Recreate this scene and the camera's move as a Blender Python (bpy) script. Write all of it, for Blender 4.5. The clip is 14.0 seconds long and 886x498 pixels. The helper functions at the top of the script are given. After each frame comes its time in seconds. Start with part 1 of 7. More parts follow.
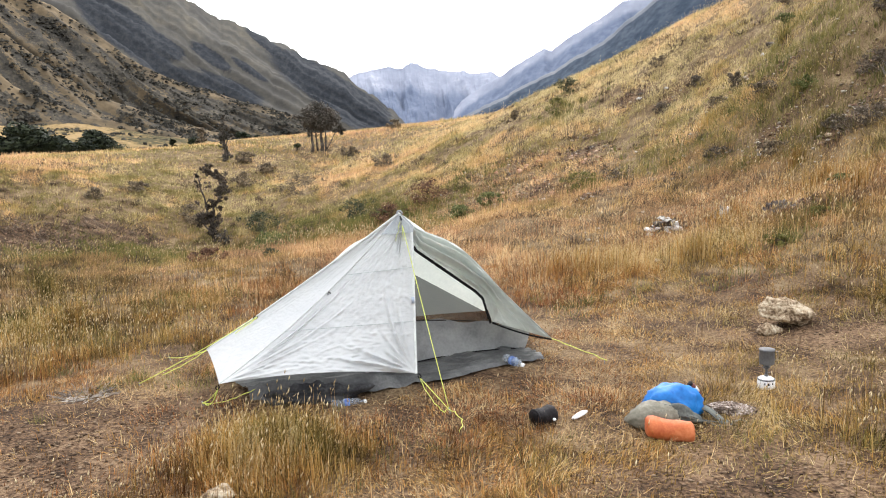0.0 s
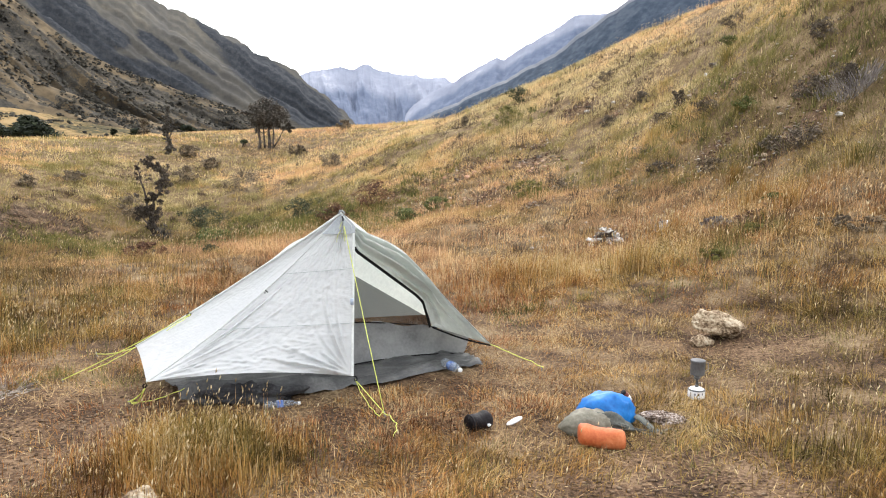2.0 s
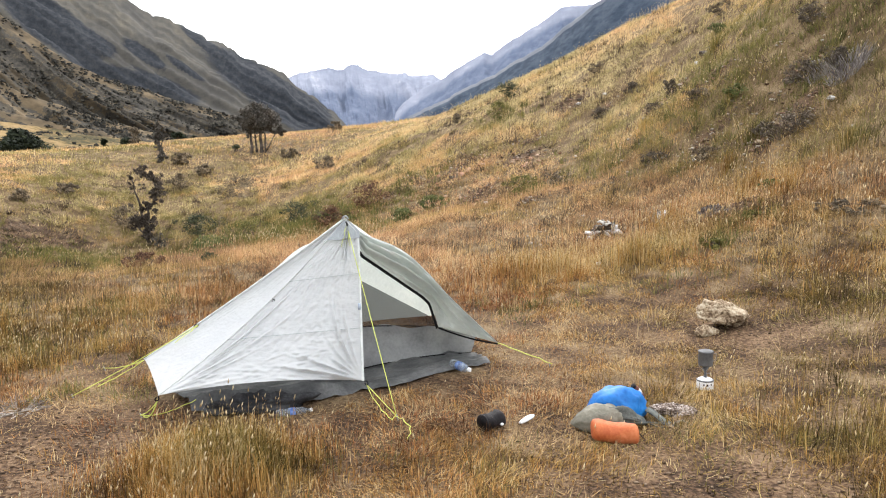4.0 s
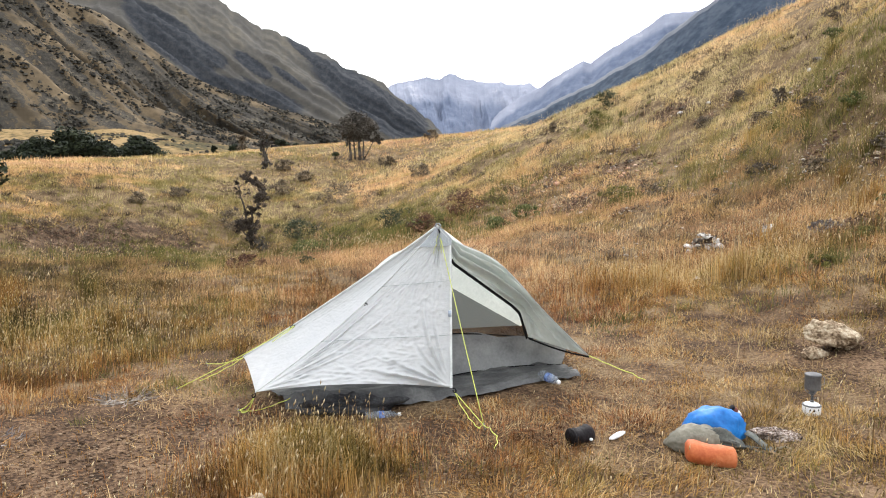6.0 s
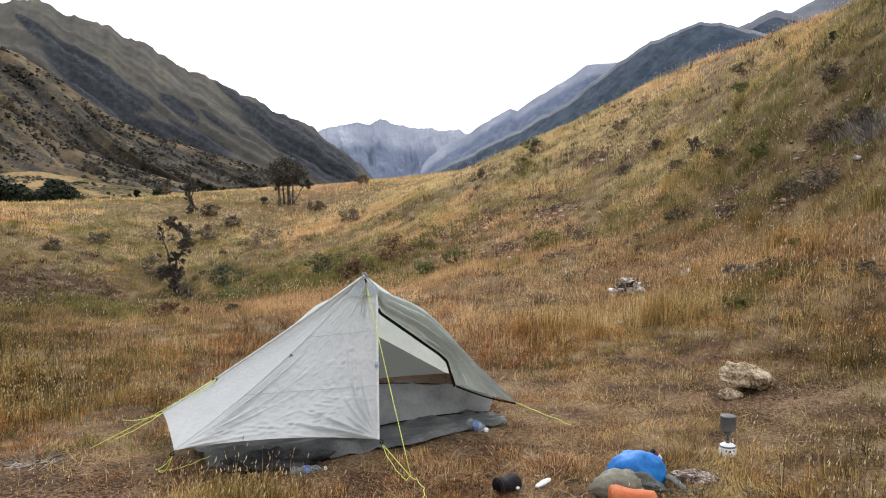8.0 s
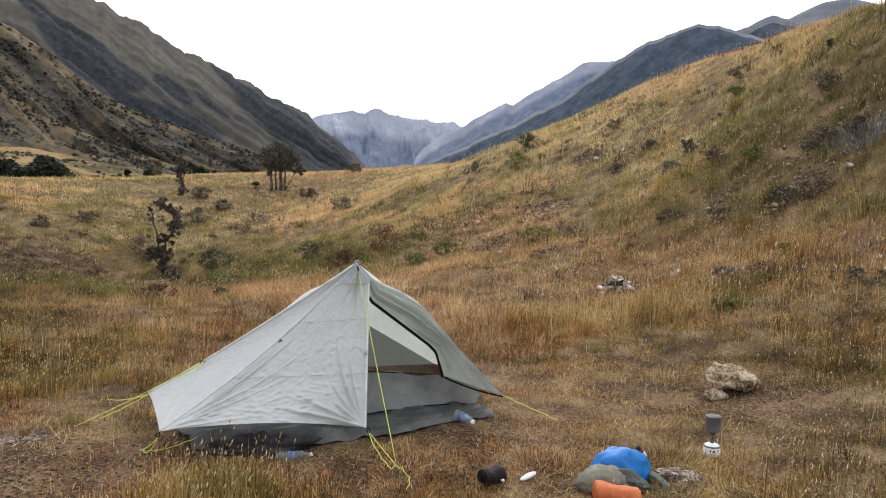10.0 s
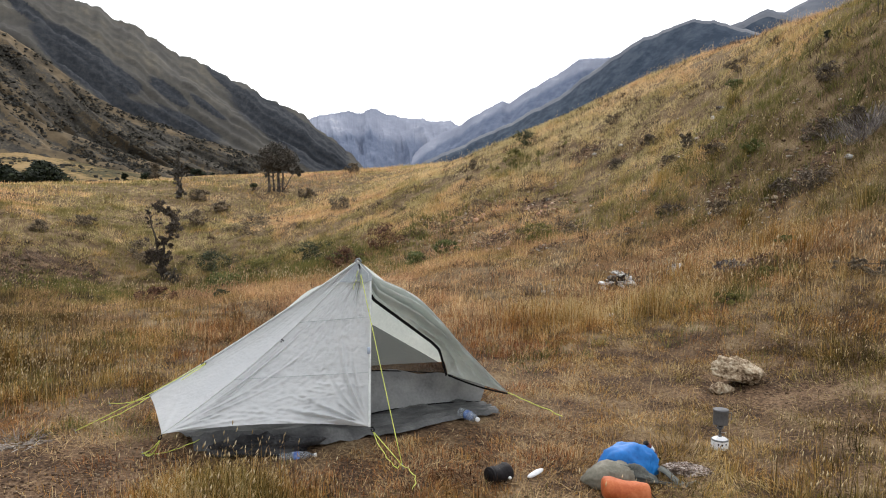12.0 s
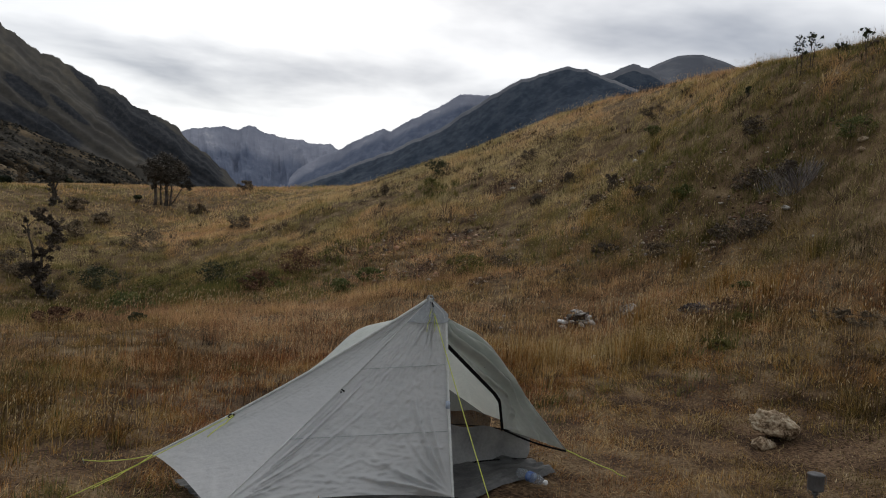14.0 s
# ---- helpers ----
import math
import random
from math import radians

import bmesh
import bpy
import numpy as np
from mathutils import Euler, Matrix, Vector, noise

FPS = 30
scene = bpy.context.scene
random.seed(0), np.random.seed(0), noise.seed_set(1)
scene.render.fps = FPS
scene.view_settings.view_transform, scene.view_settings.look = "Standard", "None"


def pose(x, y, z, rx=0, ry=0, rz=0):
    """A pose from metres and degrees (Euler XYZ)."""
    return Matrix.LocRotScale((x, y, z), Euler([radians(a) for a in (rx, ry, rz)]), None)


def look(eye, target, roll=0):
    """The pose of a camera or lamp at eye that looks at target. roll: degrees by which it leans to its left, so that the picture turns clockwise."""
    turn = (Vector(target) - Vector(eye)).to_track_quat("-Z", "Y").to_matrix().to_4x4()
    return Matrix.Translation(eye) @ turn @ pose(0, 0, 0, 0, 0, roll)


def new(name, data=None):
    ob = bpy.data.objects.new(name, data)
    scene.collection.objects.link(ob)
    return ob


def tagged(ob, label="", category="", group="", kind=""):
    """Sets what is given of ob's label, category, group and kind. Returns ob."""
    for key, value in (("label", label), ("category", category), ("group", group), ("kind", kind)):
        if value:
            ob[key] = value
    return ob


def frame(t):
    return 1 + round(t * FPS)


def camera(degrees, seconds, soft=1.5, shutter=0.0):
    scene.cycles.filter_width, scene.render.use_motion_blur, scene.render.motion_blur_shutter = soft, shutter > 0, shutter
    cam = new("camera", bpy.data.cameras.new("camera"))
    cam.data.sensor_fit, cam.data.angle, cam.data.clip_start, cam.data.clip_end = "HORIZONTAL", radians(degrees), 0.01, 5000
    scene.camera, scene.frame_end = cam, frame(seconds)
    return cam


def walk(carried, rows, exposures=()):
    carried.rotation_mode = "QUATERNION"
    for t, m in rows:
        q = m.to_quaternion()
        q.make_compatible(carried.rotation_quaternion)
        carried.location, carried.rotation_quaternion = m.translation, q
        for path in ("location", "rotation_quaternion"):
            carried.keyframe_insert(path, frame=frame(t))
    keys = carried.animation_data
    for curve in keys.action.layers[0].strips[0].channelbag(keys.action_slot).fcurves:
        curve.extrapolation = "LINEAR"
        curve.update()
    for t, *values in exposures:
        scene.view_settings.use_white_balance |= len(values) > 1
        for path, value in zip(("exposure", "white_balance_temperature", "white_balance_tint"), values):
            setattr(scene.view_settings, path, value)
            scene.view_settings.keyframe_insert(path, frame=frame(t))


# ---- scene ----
cam = camera(63.1, 14.0, soft=1.05)
PATH = [
    (0, (0.097, -4.823, 1.485), (0.171, -2.84, 1.234), -1.5),
    (0.5, (0.112, -4.805, 1.484), (0.176, -2.827, 1.192), -2.9),
    (1, (0.132, -4.801, 1.5), (0.319, -2.827, 1.238), -1.4),
    (1.5, (0.124, -4.797, 1.491), (0.348, -2.825, 1.245), 0.4),
    (2, (0.131, -4.798, 1.474), (0.353, -2.825, 1.234), 1.1),
    (2.2, (0.105, -4.781, 1.476), (0.312, -2.81, 1.202), 0.7),
    (4.3, (0.064, -4.802, 1.507), (0.294, -2.83, 1.264), -1.4),
    (4.5, (0.096, -4.802, 1.504), (0.259, -2.823, 1.265), -2.0),
    (5, (0.122, -4.804, 1.507), (0.328, -2.827, 1.286), -1.8),
    (5.5, (0.092, -4.809, 1.506), (0.281, -2.83, 1.284), -1.9),
    (6, (0.071, -4.796, 1.504), (0.051, -2.809, 1.283), -0.5),
    (6.5, (0.078, -4.849, 1.517), (-0.054, -2.86, 1.356), -2.6),
    (7, (0.112, -4.826, 1.517), (0.132, -2.834, 1.334), -3.2),
    (7.5, (0.072, -4.822, 1.546), (0.142, -2.827, 1.412), -1.3),
    (8, (0.105, -4.828, 1.545), (0.276, -2.838, 1.443), -0.5),
    (8.2, (0.115, -4.824, 1.544), (0.341, -2.839, 1.448), -0.1),
    (10.3, (0.08, -4.817, 1.534), (0.276, -2.831, 1.409), 1.8),
    (10.5, (0.083, -4.815, 1.533), (0.276, -2.828, 1.423), 1.7),
    (11, (0.082, -4.821, 1.521), (0.234, -2.829, 1.428), 0.9),
    (11.5, (0.083, -4.806, 1.511), (0.28, -2.82, 1.379), 1.9),
    (12, (0.065, -4.767, 1.513), (0.267, -2.782, 1.387), 0.8),
    (12.5, (-0.096, -4.652, 1.469), (0.171, -2.672, 1.372), 4.0),
    (12.6, (-0.177, -4.586, 1.490), (0.026, -2.598, 1.405), 5.6),
    (12.8, (-0.207, -4.517, 1.494), (-0.111, -2.519, 1.494), 3.4),
    (13, (-0.304, -4.37, 1.495), (-0.183, -2.375, 1.568), -0.4),
    (13.2, (-0.433, -4.273, 1.508), (-0.284, -2.280, 1.592), 1.9),
    (13.4, (-0.544, -4.239, 1.477), (-0.360, -2.251, 1.588), 3.0),
    (13.5, (-0.617, -4.133, 1.47), (-0.355, -2.151, 1.523), 2.9),
    (13.7, (-0.862, -3.998, 1.489), (-0.316, -2.074, 1.494), 3.7),
    (13.8, (-0.918, -3.980, 1.510), (-0.447, -2.036, 1.505), 5.0),
    (14, (-1.109, -3.892, 1.483), (-0.569, -1.967, 1.446), 4.0),
]
EXPOSURES = [(0, 0.70), (2, 0.70), (4.5, 0.66), (5.0, 0.60), (5.5, 0.63), (6.5, 0.46), (7, 0.30), (8, 0.12), (10.5, -0.02), (11, -0.04), (12, -0.02), (12.5, 0.03), (13.0, -0.70), (13.5, -1.56), (14.0, -1.42)]
walk(cam, [(t, look(eye, target, roll)) for t, eye, target, roll in PATH], EXPOSURES)

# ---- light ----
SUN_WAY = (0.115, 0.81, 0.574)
world = bpy.data.worlds.new("sky")
scene.world = world
world.use_nodes = True


def build_world():
    nt = world.node_tree
    nt.nodes.clear()
    N, L = nt.nodes.new, nt.links.new
    out, bg, bg2, add = N("ShaderNodeOutputWorld"), N("ShaderNodeBackground"), N("ShaderNodeBackground"), N("ShaderNodeAddShader")
    sky = N("ShaderNodeTexSky")
    sky.sky_type, sky.sun_disc = "NISHITA", False
    sky.sun_elevation, sky.sun_rotation = radians(35), radians(8)
    bg.inputs[1].default_value = 0.05
    L(sky.outputs[0], bg.inputs[0])
    # the cloud deck: a flat layer of soft masses seen from below
    co, sep = N("ShaderNodeTexCoord"), N("ShaderNodeSeparateXYZ")
    L(co.outputs["Generated"], sep.inputs[0])
    zz = N("ShaderNodeMath"); zz.operation = "MAXIMUM"; zz.inputs[1].default_value = 0.0
    L(sep.outputs[2], zz.inputs[0])
    zp = N("ShaderNodeMath"); zp.operation = "ADD"; zp.inputs[1].default_value = 0.10
    L(zz.outputs[0], zp.inputs[0])
    dx, dy = N("ShaderNodeMath"), N("ShaderNodeMath")
    for d, k in ((dx, 0), (dy, 1)):
        d.operation = "DIVIDE"
        L(sep.outputs[k], d.inputs[0]); L(zp.outputs[0], d.inputs[1])
    com = N("ShaderNodeCombineXYZ")
    L(dx.outputs[0], com.inputs[0]); L(dy.outputs[0], com.inputs[1])
    com.inputs[2].default_value = 3.7
    noi = N("ShaderNodeTexNoise")
    noi.inputs["Scale"].default_value, noi.inputs["Detail"].default_value = 1.2, 5.0
    noi.inputs["Roughness"].default_value, noi.inputs["Distortion"].default_value = 0.5, 0.2
    L(com.outputs[0], noi.inputs["Vector"])
    thick = noi.outputs[0]
    for cx, cy, rx, ry, amount in ((-0.90, 1.80, 0.85, 0.95, 0.56), (0.15, 3.25, 1.3, 0.45, 0.22), (1.40, 2.2, 0.8, 0.42, 0.25), (-2.6, 2.0, 0.7, 0.5, 0.2)):
        off, size, far = N("ShaderNodeVectorMath"), N("ShaderNodeVectorMath"), N("ShaderNodeVectorMath")
        off.operation, size.operation, far.operation = "SUBTRACT", "DIVIDE", "LENGTH"
        off.inputs[1].default_value, size.inputs[1].default_value = (cx, cy, 3.7), (rx, ry, 1.0)
        L(com.outputs[0], off.inputs[0]); L(off.outputs[0], size.inputs[0]); L(size.outputs[0], far.inputs[0])
        mass = N("ShaderNodeMapRange")
        mass.interpolation_type = "SMOOTHSTEP"
        for k, v in enumerate((0.0, 1.5, amount, 0.0)):
            mass.inputs[k + 1].default_value = v
        L(far.outputs["Value"], mass.inputs[0])
        plus = N("ShaderNodeMath")
        L(thick, plus.inputs[0]); L(mass.outputs[0], plus.inputs[1])
        thick = plus.outputs[0]
    ramp = N("ShaderNodeValToRGB")
    e = ramp.color_ramp.elements
    e[0].position, e[0].color = 0.57, (1.0, 1.0, 1.0, 1)
    e[1].position, e[1].color = 0.94, (0.24, 0.26, 0.31, 1)
    L(thick, ramp.inputs[0])
    L(ramp.outputs[0], bg2.inputs[0])
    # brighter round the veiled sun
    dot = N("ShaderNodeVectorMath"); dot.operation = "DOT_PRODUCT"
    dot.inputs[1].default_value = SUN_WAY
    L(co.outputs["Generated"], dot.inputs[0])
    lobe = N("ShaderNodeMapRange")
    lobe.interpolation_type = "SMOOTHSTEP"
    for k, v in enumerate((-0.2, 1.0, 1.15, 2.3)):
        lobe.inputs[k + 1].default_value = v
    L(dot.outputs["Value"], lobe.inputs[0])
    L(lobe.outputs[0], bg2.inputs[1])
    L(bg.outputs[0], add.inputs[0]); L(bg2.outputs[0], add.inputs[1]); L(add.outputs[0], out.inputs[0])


build_world()
sun = new("sun", bpy.data.lights.new("sun", "SUN"))
sun.data.energy, sun.data.angle, sun.data.color = 0.7, radians(18), (1.0, 0.95, 0.87)
sun.matrix_world = look([30 * k for k in SUN_WAY], (0, 0, 0))

# ---- materials ----


def material(name, stops, scale=8.0, rough=0.8, fine=60.0, bump=0.2, metal=0.0, translucent=0.0, alpha=1.0, island=0.0, random_ob=0.0, spec=0.3, detail=6.0, coords="Object", stretch=(1, 1, 1), bump_scale=None, transmission=0.0, dist=0.01, fine_w=0.45):
    """A surface whose colour runs through the stops by noise at two scales, with a fine relief."""
    m = bpy.data.materials.new(name)
    m.use_nodes = True
    nt = m.node_tree
    N, L = nt.nodes.new, nt.links.new
    bs = nt.nodes["Principled BSDF"]
    bs.inputs["Roughness"].default_value, bs.inputs["Metallic"].default_value = rough, metal
    bs.inputs["Specular IOR Level"].default_value = spec
    bs.inputs["Transmission Weight"].default_value = transmission
    if coords == "Position":
        src = N("ShaderNodeNewGeometry").outputs["Position"]
    else:
        src = N("ShaderNodeTexCoord").outputs["Object"]
    mp = N("ShaderNodeMapping")
    mp.inputs["Scale"].default_value = stretch
    L(src, mp.inputs[0])
    a, b = N("ShaderNodeTexNoise"), N("ShaderNodeTexNoise")
    a.inputs["Scale"].default_value, a.inputs["Detail"].default_value = scale, detail
    b.inputs["Scale"].default_value, b.inputs["Detail"].default_value = fine, 4.0
    L(mp.outputs[0], a.inputs["Vector"]); L(mp.outputs[0], b.inputs["Vector"])
    mix = N("ShaderNodeMath"); mix.operation = "MULTIPLY_ADD"
    L(b.outputs[0], mix.inputs[0]); mix.inputs[1].default_value = fine_w
    L(a.outputs[0], mix.inputs[2])
    sub = N("ShaderNodeMath"); sub.operation = "SUBTRACT"; sub.inputs[1].default_value = fine_w / 2
    L(mix.outputs[0], sub.inputs[0])
    val = sub.outputs[0]
    for amount, source in ((island, "Random Per Island"), (random_ob, "Random")):
        if amount:
            g = N("ShaderNodeNewGeometry") if source != "Random" else N("ShaderNodeObjectInfo")
            k = N("ShaderNodeMath"); k.operation = "MULTIPLY_ADD"
            L(g.outputs[source], k.inputs[0]); k.inputs[1].default_value = amount
            L(val, k.inputs[2])
            k2 = N("ShaderNodeMath"); k2.operation = "SUBTRACT"; k2.inputs[1].default_value = amount / 2
            L(k.outputs[0], k2.inputs[0])
            val = k2.outputs[0]
    ramp = N("ShaderNodeValToRGB")
    el = ramp.color_ramp.elements
    while len(el) < len(stops):
        el.new(0.5)
    for q, (p, c) in zip(el, stops):
        q.position, q.color = p, (*c, 1)
    L(val, ramp.inputs[0])
    L(ramp.outputs[0], bs.inputs["Base Color"])
    if bump:
        bp = N("ShaderNodeBump")
        bp.inputs["Strength"].default_value, bp.inputs["Distance"].default_value = bump, dist
        L((b if bump_scale is None else a).outputs[0], bp.inputs["Height"])
        L(bp.outputs[0], bs.inputs["Normal"])
    last = bs.outputs[0]
    if translucent:
        tr, mx = N("ShaderNodeBsdfTranslucent"), N("ShaderNodeMixShader")
        L(ramp.outputs[0], tr.inputs[0])
        mx.inputs[0].default_value = translucent
        L(last, mx.inputs[1]); L(tr.outputs[0], mx.inputs[2])
        last = mx.outputs[0]
    if alpha < 1:
        tp, mx = N("ShaderNodeBsdfTransparent"), N("ShaderNodeMixShader")
        mx.inputs[0].default_value = alpha
        L(tp.outputs[0], mx.inputs[1]); L(last, mx.inputs[2])
        last = mx.outputs[0]
    L(last, nt.nodes["Material Output"].inputs[0])
    return m




def ground_material():
    """Dry earth, covered by a mat of dead grass where the attribute says so."""
    m = bpy.data.materials.new("dry_ground")
    m.use_nodes = True
    nt = m.node_tree
    N, L = nt.nodes.new, nt.links.new
    bs = nt.nodes["Principled BSDF"]
    bs.inputs["Roughness"].default_value, bs.inputs["Specular IOR Level"].default_value = 0.95, 0.1
    pos = N("ShaderNodeNewGeometry").outputs["Position"]
    noises = []
    for scale, detail in ((2.6, 6.0), (42.0, 4.0), (0.45, 4.0)):
        a = N("ShaderNodeTexNoise")
        a.inputs["Scale"].default_value, a.inputs["Detail"].default_value = scale, detail
        L(pos, a.inputs["Vector"])
        noises.append(a.outputs[0])

    def ramp(stops, source):
        r = N("ShaderNodeValToRGB")
        el = r.color_ramp.elements
        while len(el) < len(stops):
            el.new(0.5)
        for q, (p, c) in zip(el, stops):
            q.position, q.color = p, (*c, 1)
        L(source, r.inputs[0])
        return r.outputs[0]

    def both(w):
        k = N("ShaderNodeMath"); k.operation = "MULTIPLY_ADD"
        L(noises[1], k.inputs[0]); k.inputs[1].default_value = w
        L(noises[0], k.inputs[2])
        q = N("ShaderNodeMath"); q.operation = "SUBTRACT"; q.inputs[1].default_value = w / 2
        L(k.outputs[0], q.inputs[0])
        return q.outputs[0]

    earth = ramp([(0.28, (0.030, 0.019, 0.012)), (0.42, (0.072, 0.043, 0.026)), (0.54, (0.120, 0.073, 0.043)), (0.70, (0.20, 0.132, 0.080))], both(1.1))
    mat = ramp([(0.30, (0.072, 0.046, 0.026)), (0.45, (0.120, 0.080, 0.043)), (0.58, (0.176, 0.122, 0.067)), (0.72, (0.25, 0.185, 0.11))], both(0.7))
    at, edge, cover, mix = N("ShaderNodeAttribute"), N("ShaderNodeMath"), N("ShaderNodeMapRange"), N("ShaderNodeMix")
    at.attribute_name, edge.operation = "thatch", "ADD"
    L(at.outputs["Fac"], edge.inputs[0]); L(noises[0], edge.inputs[1])
    cover.interpolation_type = "SMOOTHSTEP"
    for k, v in enumerate((0.72, 1.18, 0.0, 1.0)):
        cover.inputs[k + 1].default_value = v
    L(edge.outputs[0], cover.inputs[0])
    mix.data_type = "RGBA"
    L(cover.outputs[0], mix.inputs[0]); L(earth, mix.inputs[6]); L(mat, mix.inputs[7])
    L(mix.outputs[2], bs.inputs["Base Color"])
    bp = N("ShaderNodeBump")
    bp.inputs["Strength"].default_value, bp.inputs["Distance"].default_value = 1.0, 0.03
    L(noises[1], bp.inputs["Height"]); L(bp.outputs[0], bs.inputs["Normal"])
    return m


SOIL = ground_material()
VALLEY = material("valley_grass", [(0.40, (0.052, 0.045, 0.022)), (0.47, (0.105, 0.078, 0.034)), (0.53, (0.178, 0.122, 0.053)), (0.64, (0.25, 0.172, 0.082))], scale=0.03, fine=0.35, fine_w=0.9, bump=0.8, dist=0.8, rough=0.95, coords="Position", spec=0.05, detail=9)


def grass_material(name, gain=1.0, faded=0.0, sheer=0.25):
    """Dry grass: each blade's hue runs from olive through gold to rust, its tone from withered dark to bleached."""
    m = bpy.data.materials.new(name)
    m.use_nodes = True
    nt = m.node_tree
    N, L = nt.nodes.new, nt.links.new
    bs = nt.nodes["Principled BSDF"]
    bs.inputs["Roughness"].default_value, bs.inputs["Specular IOR Level"].default_value = 0.8, 0.12
    hue, tone, geo = N("ShaderNodeAttribute"), N("ShaderNodeAttribute"), N("ShaderNodeNewGeometry")
    hue.attribute_name, tone.attribute_name = "hue", "tone"
    ramp = N("ShaderNodeValToRGB")
    el = ramp.color_ramp.elements
    stops = [(0.0, (0.126, 0.121, 0.033)), (0.22, (0.234, 0.180, 0.053)), (0.42, (0.378, 0.248, 0.074)), (0.60, (0.468, 0.267, 0.079)), (0.80, (0.428, 0.204, 0.066)), (1.0, (0.332, 0.134, 0.053))]
    while len(el) < len(stops):
        el.new(0.5)
    for q, (p, c) in zip(el, stops):
        q.position, q.color = p, (*c, 1)
    L(hue.outputs["Fac"], ramp.inputs[0])
    fade = N("ShaderNodeMix")
    fade.data_type = "RGBA"
    fade.inputs[7].default_value = (0.445, 0.298, 0.176, 1)
    L(ramp.outputs[0], fade.inputs[6])
    ripe = N("ShaderNodeMapRange")  # the green sward keeps its colour, the ripe one pales by faded
    for k, v in enumerate((0.22, 0.60, 0.25 * faded, 1.2 * faded)):
        ripe.inputs[k + 1].default_value = v
    L(hue.outputs["Fac"], ripe.inputs[0]); L(ripe.outputs[0], fade.inputs[0])
    pale = N("ShaderNodeMix")
    pale.data_type = "RGBA"
    pale.inputs[7].default_value = (0.52, 0.42, 0.245, 1)
    bleach = N("ShaderNodeMapRange")
    for k, v in enumerate((1.25, 2.2, 0.0, 0.8)):
        bleach.inputs[k + 1].default_value = v
    L(tone.outputs["Fac"], bleach.inputs[0])
    L(bleach.outputs[0], pale.inputs[0]); L(fade.outputs[2], pale.inputs[6])
    k = N("ShaderNodeMath"); k.operation = "MULTIPLY_ADD"
    L(geo.outputs["Random Per Island"], k.inputs[0]); k.inputs[1].default_value, k.inputs[2].default_value = 0.4 * gain, 0.80 * gain
    t = N("ShaderNodeMath"); t.operation, t.use_clamp = "MULTIPLY", False
    low = N("ShaderNodeMath"); low.operation = "MINIMUM"; low.inputs[1].default_value = 1.35
    L(tone.outputs["Fac"], low.inputs[0]); L(low.outputs[0], t.inputs[0]); L(k.outputs[0], t.inputs[1])
    mul = N("ShaderNodeVectorMath"); mul.operation = "SCALE"
    L(pale.outputs[2], mul.inputs[0]); L(t.outputs[0], mul.inputs[3])
    L(mul.outputs[0], bs.inputs["Base Color"])
    tr, mx = N("ShaderNodeBsdfTranslucent"), N("ShaderNodeMixShader")
    L(mul.outputs[0], tr.inputs[0])
    mx.inputs[0].default_value = sheer
    L(bs.outputs[0], mx.inputs[1]); L(tr.outputs[0], mx.inputs[2])
    L(mx.outputs[0], nt.nodes["Material Output"].inputs[0])
    return m


GRASS = grass_material("dry_grass", 0.865)
# besides dry straw, this gain and fade paint in haze over the hillside
HILLGRASS = grass_material("hill_grass", 1.09, 0.55, 0.45)
STRAW = material("seed_heads", [(0.25, (0.30, 0.20, 0.10)), (0.5, (0.46, 0.34, 0.18)), (0.75, (0.64, 0.53, 0.34))], scale=0.4, fine=2, bump=0, rough=0.8, translucent=0.2, island=0.5, coords="Position", spec=0.1)
GOLDHEAD = material("golden_heads", [(0.25, (0.26, 0.16, 0.06)), (0.5, (0.42, 0.29, 0.12)), (0.75, (0.58, 0.45, 0.22))], scale=0.4, fine=2, bump=0, rough=0.8, translucent=0.2, island=0.5, coords="Position", spec=0.1)
GREEN = material("green_herb", [(0.3, (0.066, 0.075, 0.020)), (0.5, (0.145, 0.143, 0.040)), (0.7, (0.26, 0.218, 0.075))], scale=1.5, fine=6, bump=0, translucent=0.25, island=0.4, coords="Position", spec=0.2)
HERB = material("dead_herb", [(0.25, (0.040, 0.033, 0.024)), (0.5, (0.098, 0.070, 0.048)), (0.75, (0.19, 0.135, 0.092))], scale=1.0, fine=4, bump=0, island=0.5, coords="Position", spec=0.1)
LITTER = material("dead_litter", [(0.25, (0.085, 0.050, 0.028)), (0.5, (0.255, 0.160, 0.078)), (0.75, (0.48, 0.34, 0.175))], scale=1.2, fine=5, bump=0, island=0.5, coords="Position", spec=0.1)

# ---- the lie of the land ----
EYE = (0.0, -4.8, 1.5)
KNOLLS = [(-25, 30, 12, 2.44), (-14, 38, 9, 1.14), (-14, 16, 8, -0.73), (-6, 19, 4, -0.66), (0, 24, 5, -0.11), (-4, 32, 6, -1.89),
          (-6, 46, 9, 0.77), (5, 46, 8, -0.97), (5, 10, 4, -0.49), (8, 8, 2.5, -1.11), (9, 13, 3.5, -0.89), (8, 20, 5, -0.63),
          (12, 26, 6, 1.26), (12, 10, 4, 2.26), (14, 4, 5, 2.47), (20, 16, 7, 4.73), (-5, 8, 4, -0.13), (2, 17, 4, -0.14), (-6.5, 18, 4.5, -0.9)]
BROW_AZ = [-60, -36, -29, -18, -14, -10, 0, 6.4, 8.6, 11.7, 15.6, 20, 24, 27.7, 31.2, 36.5, 46, 60, 120, 180]
BROW_EL = [0.5, 0.6, 0.72, 1.3, 1.95, 2.12, 2.8, 3.15, 3.95, 5.25, 7.2, 9.75, 11.25, 11.9, 12.7, 13.8, 15.7, 17, 4, 1]
